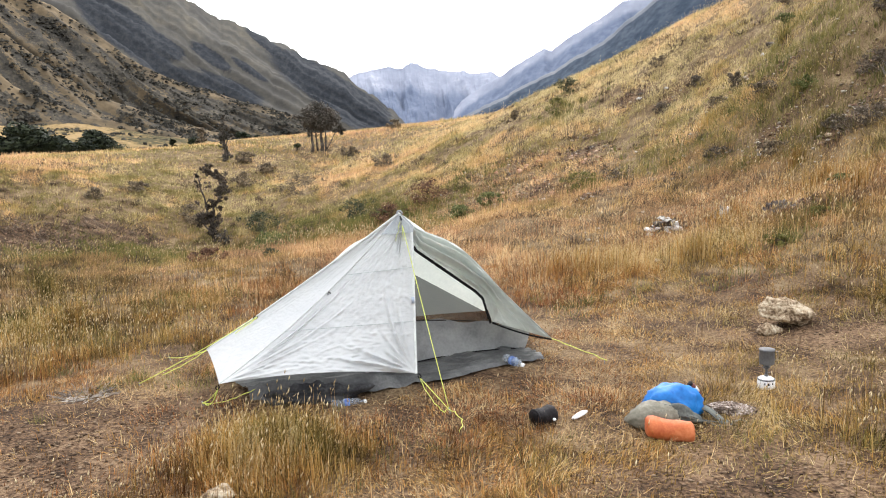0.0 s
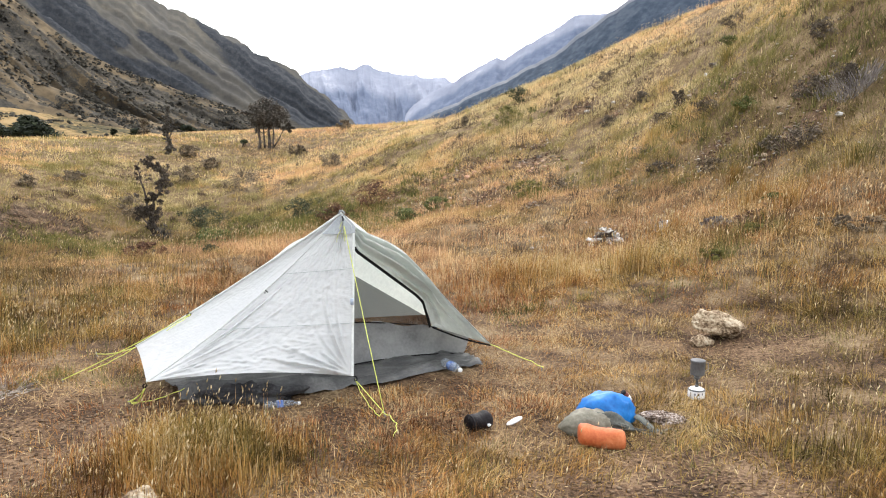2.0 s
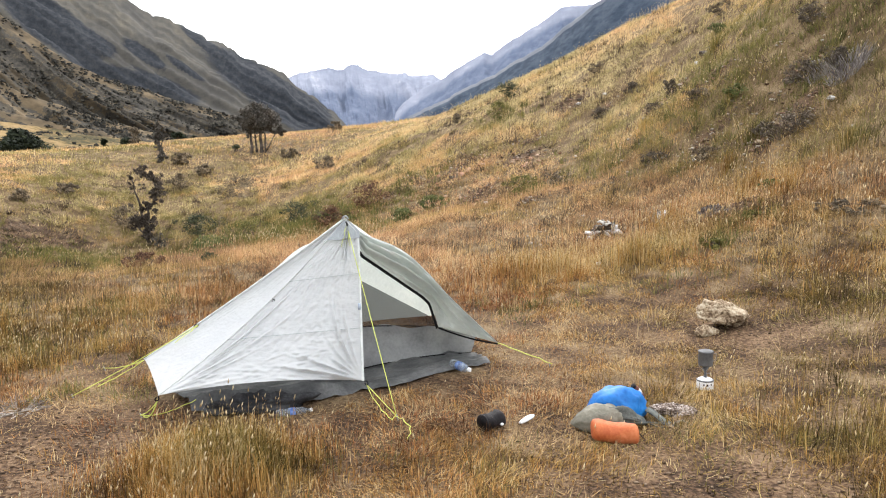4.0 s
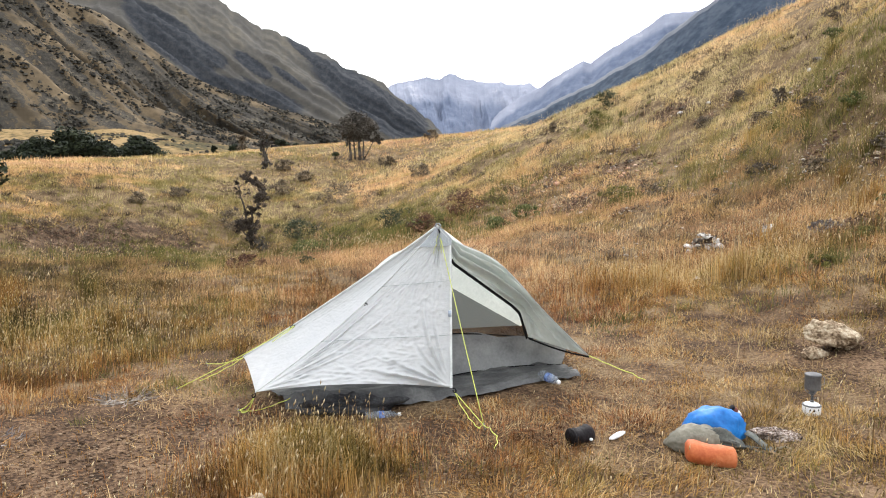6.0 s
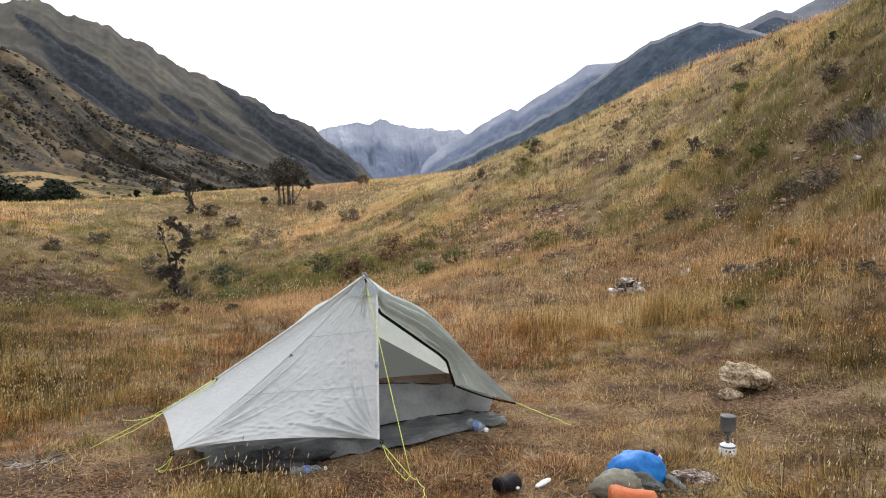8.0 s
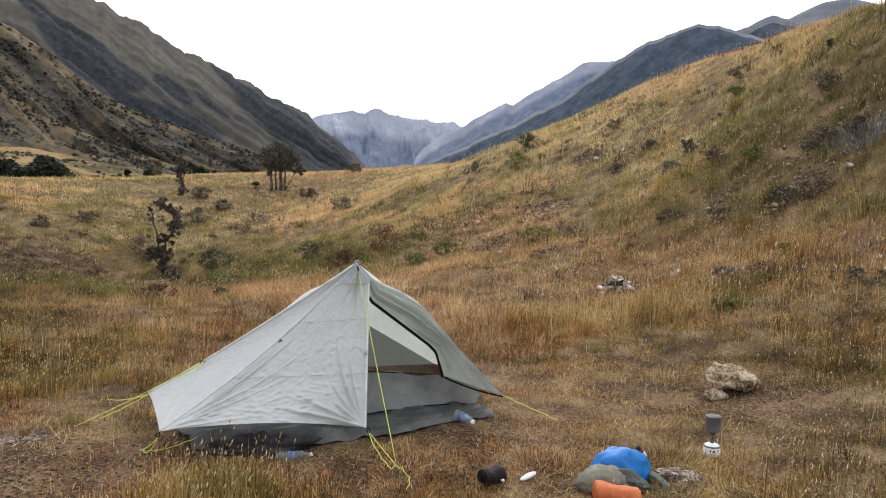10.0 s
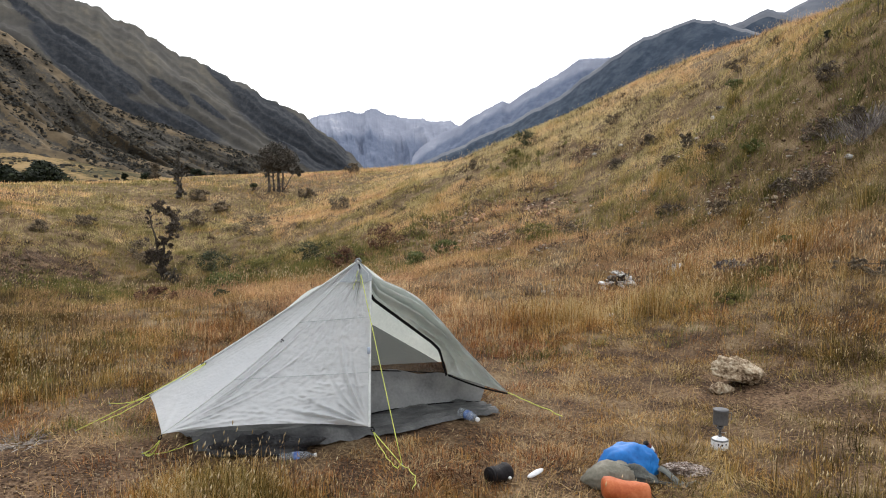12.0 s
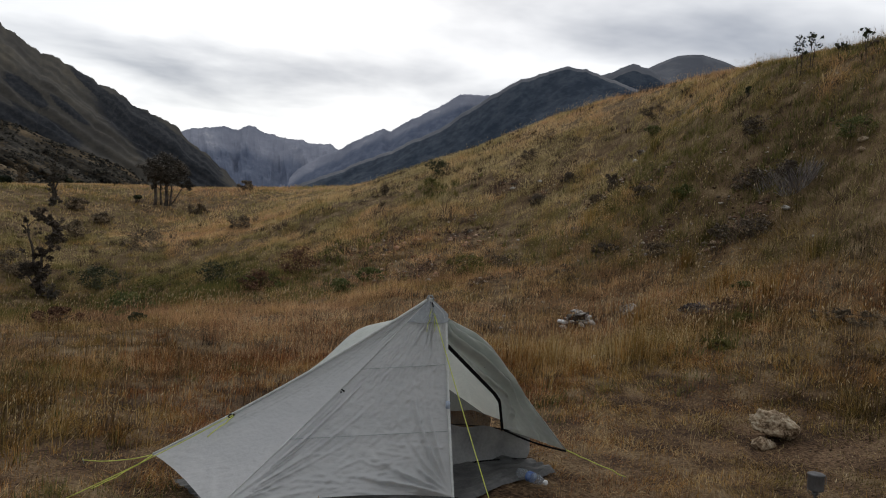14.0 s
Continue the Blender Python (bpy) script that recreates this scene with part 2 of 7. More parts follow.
BROW_FAR = [38, 38, 40, 44, 46, 50, 52, 46, 42, 36, 29, 27, 27, 27, 26, 22, 18, 17, 30, 38]


def softplus(x, k):
    return k * np.logaddexp(0, x / k)


rng = np.random.default_rng(7)
WAVES = [(a, f, p, 1.0 / f ** 0.8) for a, f, p in zip(rng.uniform(0, 6.28, 22), np.geomspace(0.35, 9, 22), rng.uniform(0, 6.28, 22))]


def lattice(x, y, seed=0):
    """Value noise, 0 to 1."""
    x, y = np.asarray(x, float) + 1000.0, np.asarray(y, float) + 1000.0
    xi, yi = np.floor(x).astype(np.int64), np.floor(y).astype(np.int64)
    u, v = x - xi, y - yi
    u, v = u * u * (3 - 2 * u), v * v * (3 - 2 * v)

    def h(i, j):
        k = (i * 374761393 + j * 668265263 + seed * 974711) & 0x7FFFFFFF
        k = ((k ^ (k >> 13)) * 1274126177) & 0x7FFFFFFF
        return ((k ^ (k >> 16)) & 0xFFFF) / 65535.0

    return (h(xi, yi) * (1 - u) + h(xi + 1, yi) * u) * (1 - v) + (h(xi, yi + 1) * (1 - u) + h(xi + 1, yi + 1) * u) * v


def fbm(x, y, octaves=5, seed=0, gain=0.5):
    """Fractal noise, about -1 to 1."""
    a, t, s = 1.0, 0.0, 0.0
    for k in range(octaves):
        t = t + a * (lattice(x * 2.03 ** k, y * 2.03 ** k, seed + k) * 2 - 1)
        s += a
        a *= gain
    return t / s * 1.6


def ridged(x, y, octaves=6, seed=0):
    """Fractal noise with sharp crests, about -1 to 1."""
    a, t, s = 1.0, 0.0, 0.0
    for k in range(octaves):
        t = t + a * (1 - 2 * np.abs(lattice(x * 2.07 ** k, y * 2.07 ** k, seed + k) * 2 - 1))
        s += a
        a *= 0.5
    return t / s


def ripple(x, y):
    """Small unevenness, about -1 to 1."""
    return sum(s * np.sin(f * (x * np.cos(a) + y * np.sin(a)) + p) for a, f, p, s in WAVES) / 4.0


PATCH = [(a, f, p) for a, f, p in zip(rng.uniform(0, 6.28, 12), np.geomspace(0.25, 2.6, 12), rng.uniform(0, 6.28, 12))]


def patches(x, y, k=0.0):
    """Slow variation, about -1 to 1."""
    return sum(np.sin(f * (x * np.cos(a) + y * np.sin(a)) + p + k * (i + 1)) for i, (a, f, p) in enumerate(PATCH)) / 5.0


def ground_z(x, y, rough=1.0):
    x, y = np.asarray(x, float), np.asarray(y, float)
    z = -0.1 + 0.33 * softplus(0.75 * x + 0.55 * (34 - softplus(34 - y, 5)) - 6.5, 1.6)
    for gx, gy, s, h in KNOLLS:
        z = z + h * np.exp(-((x - gx) ** 2 + (y - gy) ** 2) / (2 * s * s))
    flat = np.exp(-(((x - 1.2) / 3.4) ** 2 + ((y + 0.6) / 3.0) ** 4))
    z = z * (1 - flat) - 0.1 * flat
    dx, dy = x - EYE[0], y - EYE[1]
    r, az = np.hypot(dx, dy), np.degrees(np.arctan2(dx, dy))
    az = np.where(az < -60, np.interp(az, [-180, -60], [180, 120]), az)
    e, d = np.interp(az, BROW_AZ, BROW_EL), np.interp(az, BROW_AZ, BROW_FAR)
    cap = EYE[2] + r * np.tan(np.radians(e)) - 0.006 * np.maximum(r - d, 0) ** 2
    z = cap - softplus(cap - z, 0.25)
    floor = -5 + np.interp(az, [-30, -24, -12, 0], [0.075, 0.07, 0.03, 0.02]) * (r - 60) + 2.2 * np.sin(r / 31 + az / 7) + 1.5 * fbm(x / 30, y / 30, 3, 50) - np.maximum(r - 700, 0) * 0.05
    z = np.where(r > 40, np.maximum(z, floor), z)
    near = np.clip((55 - r) / 30, 0, 1)
    return z + rough * near * (0.022 + 0.06 * np.clip((r - 7) / 8, 0, 1)) * ripple(x, y) + near * 0.16 * np.clip((r - 9) / 8, 0, 1) * fbm(x * 0.45, y * 0.45, 3, 40)


def gz(x, y):
    return float(ground_z(x, y))


def raw_mesh(name, verts, faces_flat, sizes, mat, smooth=False):
    """A mesh object from arrays."""
    me = bpy.data.meshes.new(name)
    me.vertices.add(len(verts))
    me.vertices.foreach_set("co", np.ascontiguousarray(verts, dtype=np.float32).ravel())
    me.loops.add(len(faces_flat))
    me.loops.foreach_set("vertex_index", np.ascontiguousarray(faces_flat, dtype=np.int32))
    sizes = np.asarray(sizes, dtype=np.int32)
    me.polygons.add(len(sizes))
    me.polygons.foreach_set("loop_start", np.concatenate(([0], np.cumsum(sizes)[:-1])).astype(np.int32))
    if smooth:
        me.polygons.foreach_set("use_smooth", np.ones(len(sizes), dtype=bool))
    me.materials.append(mat)
    me.update(calc_edges=True)
    return me


def grid_faces(n, m, wrap=False):
    """Quads of an n by m grid of vertices, flat; wrap joins the last column to the first."""
    i, j = np.meshgrid(np.arange(n - 1), np.arange(m if wrap else m - 1), indexing="ij")
    a, b = i * m + j, i * m + (j + 1) % m
    return np.stack([a, b, b + m, a + m], -1).reshape(-1)


def build_ground():
    nr, na = 270, 400
    r = np.concatenate((np.geomspace(0.25, 60, nr - 45), np.geomspace(62, 4700, 45)))
    # closer spokes ahead, where the ground is seen
    u = np.linspace(0, 1, na, endpoint=False)
    a = 2 * np.pi * (u - 0.11 * np.sin(2 * np.pi * u))
    rr, aa = np.meshgrid(r, a, indexing="ij")
    x, y = EYE[0] + rr * np.sin(aa), EYE[1] + rr * np.cos(aa)
    v = np.stack([x, y, ground_z(x, y)], -1).reshape(-1, 3)
    f = grid_faces(nr, na, True).reshape(-1, 4)[:, ::-1].reshape(-1)
    f = np.concatenate((f, np.arange(na)))
    sizes = np.concatenate((np.full((nr - 1) * na, 4), [na]))
    me = raw_mesh("ground", v, f, sizes, SOIL, True)
    me.materials.append(VALLEY)
    ring = np.concatenate((np.repeat(np.arange(nr - 1), na), [0]))
    me.polygons.foreach_set("material_index", (r[ring] > 52).astype(np.int32))
    off = np.clip((rr - 7.5) / 3.5, 0, 1)
    cover = (0.36 * (1 - off) + 0.85 * off) * clear_of(x, y) - 0.75 * bare_earth(x, y)
    me.attributes.new("thatch", "FLOAT", "POINT").data.foreach_set("value", np.ascontiguousarray(cover.reshape(-1), dtype=np.float32))
    return tagged(new("ground", me), "dry brown earth and matted dead grass of a river terrace", "ground", kind="structure")


# ---- mountains ----


def slope_material(name, open_stops, wood_stops, scale, fine, crown, dist=8.0, ragged=0.45, soft=0.08):
    """A mountainside: open ground in soft tones, and woods or scrub with ragged edges where the attribute says so."""
    m = bpy.data.materials.new(name)
    m.use_nodes = True
    nt = m.node_tree
    N, L = nt.nodes.new, nt.links.new
    bs = nt.nodes["Principled BSDF"]
    bs.inputs["Roughness"].default_value, bs.inputs["Specular IOR Level"].default_value = 0.95, 0.05
    flat = N("ShaderNodeMapping")  # streaks run up and down the slope
    flat.inputs["Scale"].default_value = (1.0, 0.6, 1.0)
    L(N("ShaderNodeNewGeometry").outputs["Position"], flat.inputs["Vector"])
    pos = flat.outputs[0]

    def grain(size, detail, rough=0.55):
        a = N("ShaderNodeTexNoise")
        a.inputs["Scale"].default_value, a.inputs["Detail"].default_value, a.inputs["Roughness"].default_value = size, detail, rough
        L(pos, a.inputs["Vector"])
        return a.outputs[0]

    def blend(a, b, w):
        k, q = N("ShaderNodeMath"), N("ShaderNodeMath")
        k.operation, q.operation = "MULTIPLY_ADD", "SUBTRACT"
        L(b, k.inputs[0]); k.inputs[1].default_value = w
        L(a, k.inputs[2]); L(k.outputs[0], q.inputs[0])
        q.inputs[1].default_value = w / 2
        return q.outputs[0]

    def ramp(stops, source):
        r = N("ShaderNodeValToRGB")
        el = r.color_ramp.elements
        while len(el) < len(stops):
            el.new(0.5)
        for q, (p, c) in zip(el, stops):
            q.position, q.color = p, (*c, 1)
        L(source, r.inputs[0])
        return r.outputs[0]

    big, small, tuft = grain(scale, 7.0), grain(fine, 6.0), grain(crown, 3.0, 0.65)
    at, cover, mix = N("ShaderNodeAttribute"), N("ShaderNodeMapRange"), N("ShaderNodeMix")
    at.attribute_name = "wood"
    edge = blend(blend(at.outputs["Fac"], small, ragged), tuft, 0.6 * ragged)
    cover.interpolation_type = "SMOOTHSTEP"
    for k, v in enumerate((0.5 - soft, 0.5 + soft, 0.0, 1.0)):
        cover.inputs[k + 1].default_value = v
    L(edge, cover.inputs[0])
    mix.data_type = "RGBA"
    L(cover.outputs[0], mix.inputs[0])
    L(ramp(open_stops, blend(big, small, 0.9)), mix.inputs[6])
    L(ramp(wood_stops, blend(small, tuft, 0.9)), mix.inputs[7])
    L(mix.outputs[2], bs.inputs["Base Color"])
    bp = N("ShaderNodeBump")
    bp.inputs["Strength"].default_value, bp.inputs["Distance"].default_value = 0.4, dist
    L(small, bp.inputs["Height"]); L(bp.outputs[0], bs.inputs["Normal"])
    return m


FOOTHILL = slope_material("tussock_slope", [(0.36, (0.068, 0.054, 0.037)), (0.48, (0.105, 0.080, 0.051)), (0.60, (0.145, 0.109, 0.068)), (0.74, (0.205, 0.159, 0.104))],
                          [(0.34, (0.026, 0.025, 0.023)), (0.50, (0.044, 0.041, 0.036)), (0.62, (0.062, 0.055, 0.045)), (0.78, (0.10, 0.084, 0.062))], 0.022, 0.10, 0.45, 2.0, 1.5)
# the blue lean of these wood stops is partly distance haze
BUSHSLOPE = slope_material("bush_slope", [(0.34, (0.074, 0.070, 0.065)), (0.50, (0.088, 0.083, 0.074)), (0.64, (0.103, 0.095, 0.081)), (0.80, (0.134, 0.119, 0.094))],
                           [(0.34, (0.030, 0.033, 0.039)), (0.52, (0.039, 0.042, 0.048)), (0.70, (0.050, 0.053, 0.058))], 0.012, 0.05, 0.10, 4.0, 0.75, 0.22)
# the next two mix distance haze into their base colours as blue
HAZY_FOREST = slope_material("haze_blue_forest", [(0.36, (0.112, 0.121, 0.144)), (0.52, (0.136, 0.144, 0.166)), (0.74, (0.168, 0.174, 0.188))],
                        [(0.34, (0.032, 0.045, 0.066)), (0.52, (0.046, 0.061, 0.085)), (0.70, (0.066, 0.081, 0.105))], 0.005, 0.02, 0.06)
HAZY_SCREE = slope_material("haze_blue_rock", [(0.34, (0.190, 0.208, 0.265)), (0.50, (0.216, 0.234, 0.292)), (0.66, (0.244, 0.260, 0.318)), (0.80, (0.34, 0.352, 0.395))],
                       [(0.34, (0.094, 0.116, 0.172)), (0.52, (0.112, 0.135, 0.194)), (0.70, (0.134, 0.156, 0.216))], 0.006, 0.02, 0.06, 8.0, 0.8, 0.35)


def blob(x, y, cx, cy, rx, ry, soft=0.35, turn=0.0):
    """1 inside an ellipse, 0 outside, with a soft rim."""
    c, s = math.cos(radians(turn)), math.sin(radians(turn))
    dx, dy = x - cx, y - cy
    q = np.sqrt(((dx * c + dy * s) / rx) ** 2 + ((-dx * s + dy * c) / ry) ** 2)
    return np.clip((1 + soft - q) / (2 * soft), 0, 1)


def mountain(name, crest, far, near, mat, label, foot=0.0, jag=0.12, spur=0.10, slant=1.5, spurs=9, seed=0, n=260, m=70, power=1.15, woods=(), treeline=0.0, scrubby=0.0, thin=0.0):
    """A range: crest gives bearing and height angle of its crest line from the terrace; far and near, the distances of crest and foot at both ends."""
    g = np.random.default_rng(seed)
    az = np.linspace(crest[0][0], crest[-1][0], n)
    el = np.interp(az, [c[0] for c in crest], [c[1] for c in crest])
    k = np.linspace(0, 1, n)
    jagged = sum(np.sin(az * f + g.uniform(0, 6.28)) / f ** 0.78 for f in (1.7, 3.1, 5.3, 8.7, 13.9, 22.0, 31.0, 43.0)) * jag * 0.9
    el = el + jagged + 0.0075 * az
    D = far[0] + (far[1] - far[0]) * k
    B = near[0] + (near[1] - near[0]) * k
    v = np.concatenate((np.linspace(0, 1, m - 8), np.linspace(1.05, 1.6, 8)))
    vv, kk = np.meshgrid(v, k, indexing="ij")
    A, E_, DD, BB = (np.broadcast_to(q, vv.shape) for q in (az, el, D, B))
    top = EYE[2] + DD * np.tan(np.radians(E_))
    low = EYE[2] + BB * np.tan(np.radians(foot)) - 45
    up = np.where(vv <= 1, np.clip(vv, 0, 1) ** power, 1 - (vv - 1) * 1.2)
    dist = BB + (DD - BB) * vv
    body = np.sin(np.pi * np.clip(vv, 0, 1)) ** 0.8
    a = np.radians(A)
    wide = DD.max() - BB.min()
    px, py = DD * np.radians(A) * (1 + 0 * vv) + slant * 0.35 * wide * vv, wide * vv * 0.55
    rid = ridged(px / wide * spurs * 0.55, py / wide * 1.6, 7, seed)
    lumps = fbm(px / wide * spurs * 2.2, py / wide * 7, 5, seed + 30)
    tall = np.maximum(top - low, 30)
    z = low + (top - low) * up + tall * body * (spur * rid + 0.018 * lumps)
    dist = dist - (DD - BB) * 0.10 * body * rid
    x, y = EYE[0] + dist * np.sin(a), EYE[1] + dist * np.cos(a)
    co = np.stack([x, y, z], -1).reshape(-1, 3)
    f = grid_faces(len(v), n)
    me = raw_mesh(name, co, f, np.full(len(f) // 4, 4), mat, True)
    height = np.degrees(np.arctan2(z - EYE[2], dist))
    wood = np.full(A.shape, thin) - 0.26 * rid
    for wa, we, ra, re, turn in woods:  # bush keeps to these hollows
        wood = np.maximum(wood, 1.05 * blob(A + 0.25 * lumps, height + 0.2 * lumps, wa, we, ra, re, 0.28, turn))
    if treeline:  # closed forest below, bare rock and grass above
        wood = np.maximum(wood, np.clip((E_ - height - treeline) / (0.9 * treeline) + 0.5 + 0.25 * lumps, 0, 1))
    if scrubby:  # grass along the crest and the foot, scrub on the flank between
        flank = np.clip((vv - 0.18) / 0.3, 0, 1) * np.clip((0.955 - vv + 0.04 * lumps) / 0.07, 0, 1)
        wood = 0.12 + scrubby * flank * (1 - 0.45 * rid) + 0.16 * lumps
    me.attributes.new("wood", "FLOAT", "POINT").data.foreach_set("value", np.ascontiguousarray(wood.reshape(-1), dtype=np.float32))
    return tagged(new(name, me), label, "mountain", kind="structure")


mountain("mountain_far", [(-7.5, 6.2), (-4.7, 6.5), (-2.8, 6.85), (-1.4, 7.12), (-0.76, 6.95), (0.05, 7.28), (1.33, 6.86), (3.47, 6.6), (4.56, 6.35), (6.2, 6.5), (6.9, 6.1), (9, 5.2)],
         (3500, 3500), (2300, 2300), HAZY_SCREE, "bare rock peaks closing the valley, haze put into their blue colour", foot=0.6, jag=0.11, spur=0.10, thin=0.2, treeline=1.7, spurs=11, slant=0.2, seed=3, n=360, m=100)
west_range = mountain("mountain_left", [(-60, 12), (-45, 12.5), (-36, 12.6), (-28.4, 13.9), (-24.5, 14.55), (-23.3, 14.45), (-21.1, 13.6), (-19.5, 13.35), (-16.7, 12.05), (-13.3, 10.25), (-12.1, 10.0), (-9.1, 8.45), (-6, 7.05), (-4.8, 6.35), (-2.9, 4.85), (-0.7, 3.0), (1.0, 1.4)],
         (1500, 2600), (800, 2100), BUSHSLOPE, "steep mountainside with dark bush in its gullies and pale tussock spurs", foot=2.0, jag=0.20, spur=0.115, spurs=11, slant=1.5, seed=5, n=420, m=100,
                      thin=0.06, woods=((-20.6, 9.5, 3.7, 1.35, -37), (-15.0, 7.7, 1.7, 0.5, -36), (-15.8, 5.7, 4.6, 1.0, -18), (-5.6, 4.6, 6.0, 1.1, -33), (-10.4, 8.4, 2.4, 0.45, -37), (-7.0, 6.5, 3.4, 0.75, -33), (-3.6, 4.6, 2.4, 0.6, -36), (-18.2, 8.6, 1.6, 0.45, -38), (-9.0, 7.2, 1.2, 0.35, -35), (-33, 10.5, 3, 1.2, -20), (-12.2, 6.9, 1.6, 0.3, -33), (-24.0, 12.6, 1.6, 0.4, -35)))
foothill = mountain("foothill_left", [(-75, 14.5), (-45, 14.5), (-36, 14.2), (-31.28, 14.4), (-30.28, 14.01), (-29.11, 13.27), (-28.11, 12.38), (-27.25, 11.65), (-25.05, 11.06), (-23.59, 10.06), (-21.91, 8.85), (-19.8, 7.32), (-17.8, 6.31), (-15.74, 5.66), (-11.94, 4.4), (-8.69, 3.51), (-5.5, 1.2)],
         (760, 900), (480, 640), FOOTHILL, "golden tussock foothill spotted with dark scrub", foot=2.3, jag=0.06, spur=0.09, spurs=14, slant=2.2, seed=8, n=420, m=110, scrubby=0.54)
upper_spur = mountain("spur_left_upper", [(-75, 14.3), (-45, 13.8), (-34.06, 12.98), (-32.48, 12.18), (-30.86, 11.16), (-29.2, 9.97), (-27.14, 8.38), (-25.37, 6.79), (-22.77, 5.11), (-20.01, 4.11), (-16.75, 3.0), (-14.23, 2.33), (-11, 1.0)],
         (620, 700), (440, 560), FOOTHILL, "golden tussock spur with dark scrub in its gullies", foot=2.3, jag=0.05, spur=0.08, spurs=10, slant=2.2, seed=9, n=320, m=80, scrubby=0.54)
spur_hill = mountain("spur_left", [(-75, 13), (-45, 11.5), (-34.31, 10.0), (-32.38, 9.25), (-30.4, 8.16), (-29.07, 7.01), (-27.71, 5.7), (-25.54, 4.56), (-23.27, 3.67), (-20.09, 2.93), (-18.05, 2.55), (-15, 1.0)],
         (500, 540), (380, 450), FOOTHILL, "low golden tussock spur spotted with scrub", foot=2.2, jag=0.05, spur=0.08, spurs=7, slant=2.2, seed=11, n=240, m=60, scrubby=0.54)
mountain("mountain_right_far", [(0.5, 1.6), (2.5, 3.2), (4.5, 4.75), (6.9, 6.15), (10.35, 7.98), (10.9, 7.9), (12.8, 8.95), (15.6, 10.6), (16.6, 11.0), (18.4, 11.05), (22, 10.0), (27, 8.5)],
         (3000, 2700), (2300, 2100), HAZY_SCREE, "pale scree ridge above the valley, haze put into its colour", foot=0.5, treeline=0.75, jag=0.10, spur=0.12, spurs=9, slant=-0.7, seed=14)
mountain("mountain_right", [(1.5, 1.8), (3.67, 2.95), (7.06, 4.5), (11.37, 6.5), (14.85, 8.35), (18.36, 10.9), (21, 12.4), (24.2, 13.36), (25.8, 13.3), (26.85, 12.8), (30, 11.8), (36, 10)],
         (2500, 1500), (1900, 900), HAZY_FOREST, "mountain flank dark with beech forest", foot=1.2, treeline=0.26, jag=0.08, spur=0.08, spurs=9, slant=-0.9, seed=17, n=320, m=80)
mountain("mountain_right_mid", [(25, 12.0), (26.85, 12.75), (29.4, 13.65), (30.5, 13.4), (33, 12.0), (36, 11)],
         (2300, 2300), (1700, 1700), HAZY_FOREST, "forested mountain shoulder", foot=1.2, treeline=0.5, jag=0.07, spur=0.08, spurs=4, seed=19, n=120, m=50)
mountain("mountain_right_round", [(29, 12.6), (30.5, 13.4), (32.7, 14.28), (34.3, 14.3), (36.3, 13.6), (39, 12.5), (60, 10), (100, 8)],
         (2800, 2200), (2000, 1500), HAZY_FOREST, "rounded bare mountain top", foot=1.2, thin=0.2, jag=0.03, spur=0.06, spurs=5, seed=23, n=160, m=50)

SCRUB = material("hill_scrub", [(0.3, (0.020, 0.019, 0.017)), (0.5, (0.036, 0.034, 0.029)), (0.7, (0.066, 0.060, 0.048))], scale=0.1, fine=0.8, bump=0, rough=0.95, island=0.5, coords="Position", spec=0.05)


def scrub_on(ob, count, size, seed, patch, name="scrub"):
    """Low scrub scattered in drifts over a slope, or over the valley floor, too many to count."""
    g = np.random.default_rng(seed)
    if ob is None:
        r, a = np.exp(g.uniform(math.log(150), math.log(430), count * 4)), np.radians(g.uniform(-40, -6, count * 4))
        x, y = EYE[0] + r * np.sin(a), EYE[1] + r * np.cos(a)
        co = np.stack([x, y, ground_z(x, y)], -1)
    else:
        me = ob.data
        co = np.empty(len(me.vertices) * 3, dtype=np.float32)
        me.vertices.foreach_get("co", co)
        co = co.reshape(-1, 3)
    co = co[co[:, 0] > -0.95 * (co[:, 1] - EYE[1])]  # the stretch of slope that faces the camp
    k = g.integers(0, len(co), count * 6)
    p = co[k] + g.normal(0, size * 1.5, (len(k), 3)) * np.array([1, 1, 0.0])
    d = fbm(p[:, 0] / patch, (p[:, 1] + p[:, 2]) / patch, 4, seed)
    p = p[g.uniform(0, 1, len(p)) < np.clip(d * 1.5 + 0.25, 0.03, 1)][:count]
    n = len(p)
    ring = [(math.cos(k * 1.2566), math.sin(k * 1.2566)) for k in range(5)]  # a bush: a skirt of five sides under a blunt top
    bv = np.array([(c, q, -0.4) for c, q in ring] + [(0.7 * c, 0.7 * q, 0.55) for c, q in ring] + [(0.0, 0.0, 0.8)])
    bf = np.array([t for k in range(5) for t in ((k, (k + 1) % 5, 5 + (k + 1) % 5), (k, 5 + (k + 1) % 5, 5 + k), (5 + k, 5 + (k + 1) % 5, 10))])
    s = size * g.uniform(0.35, 1.3, n)
    v = bv[None] * (1 + g.normal(0, 0.28, (n, len(bv), 1))) * s[:, None, None] * np.array([1.25, 1.25, 1.0]) + p[:, None, :] + np.array([0, 0, 0.2]) * s[:, None, None]
    f = (bf[None] + (np.arange(n) * len(bv))[:, None, None]).reshape(-1)
    return tagged(new(name, raw_mesh(name, v.reshape(-1, 3), f, np.full(n * len(bf), 3), SCRUB)), "dark scrub scattered over the slope", "scrub", kind="stuff")


# ---- grass ----


scrub_on(foothill, 11500, 1.35, 41, 18)
scrub_on(upper_spur, 7200, 1.15, 44, 14)
scrub_on(spur_hill, 4800, 1.0, 42, 12)
scrub_on(None, 3000, 0.65, 43, 18, "valley_scrub")


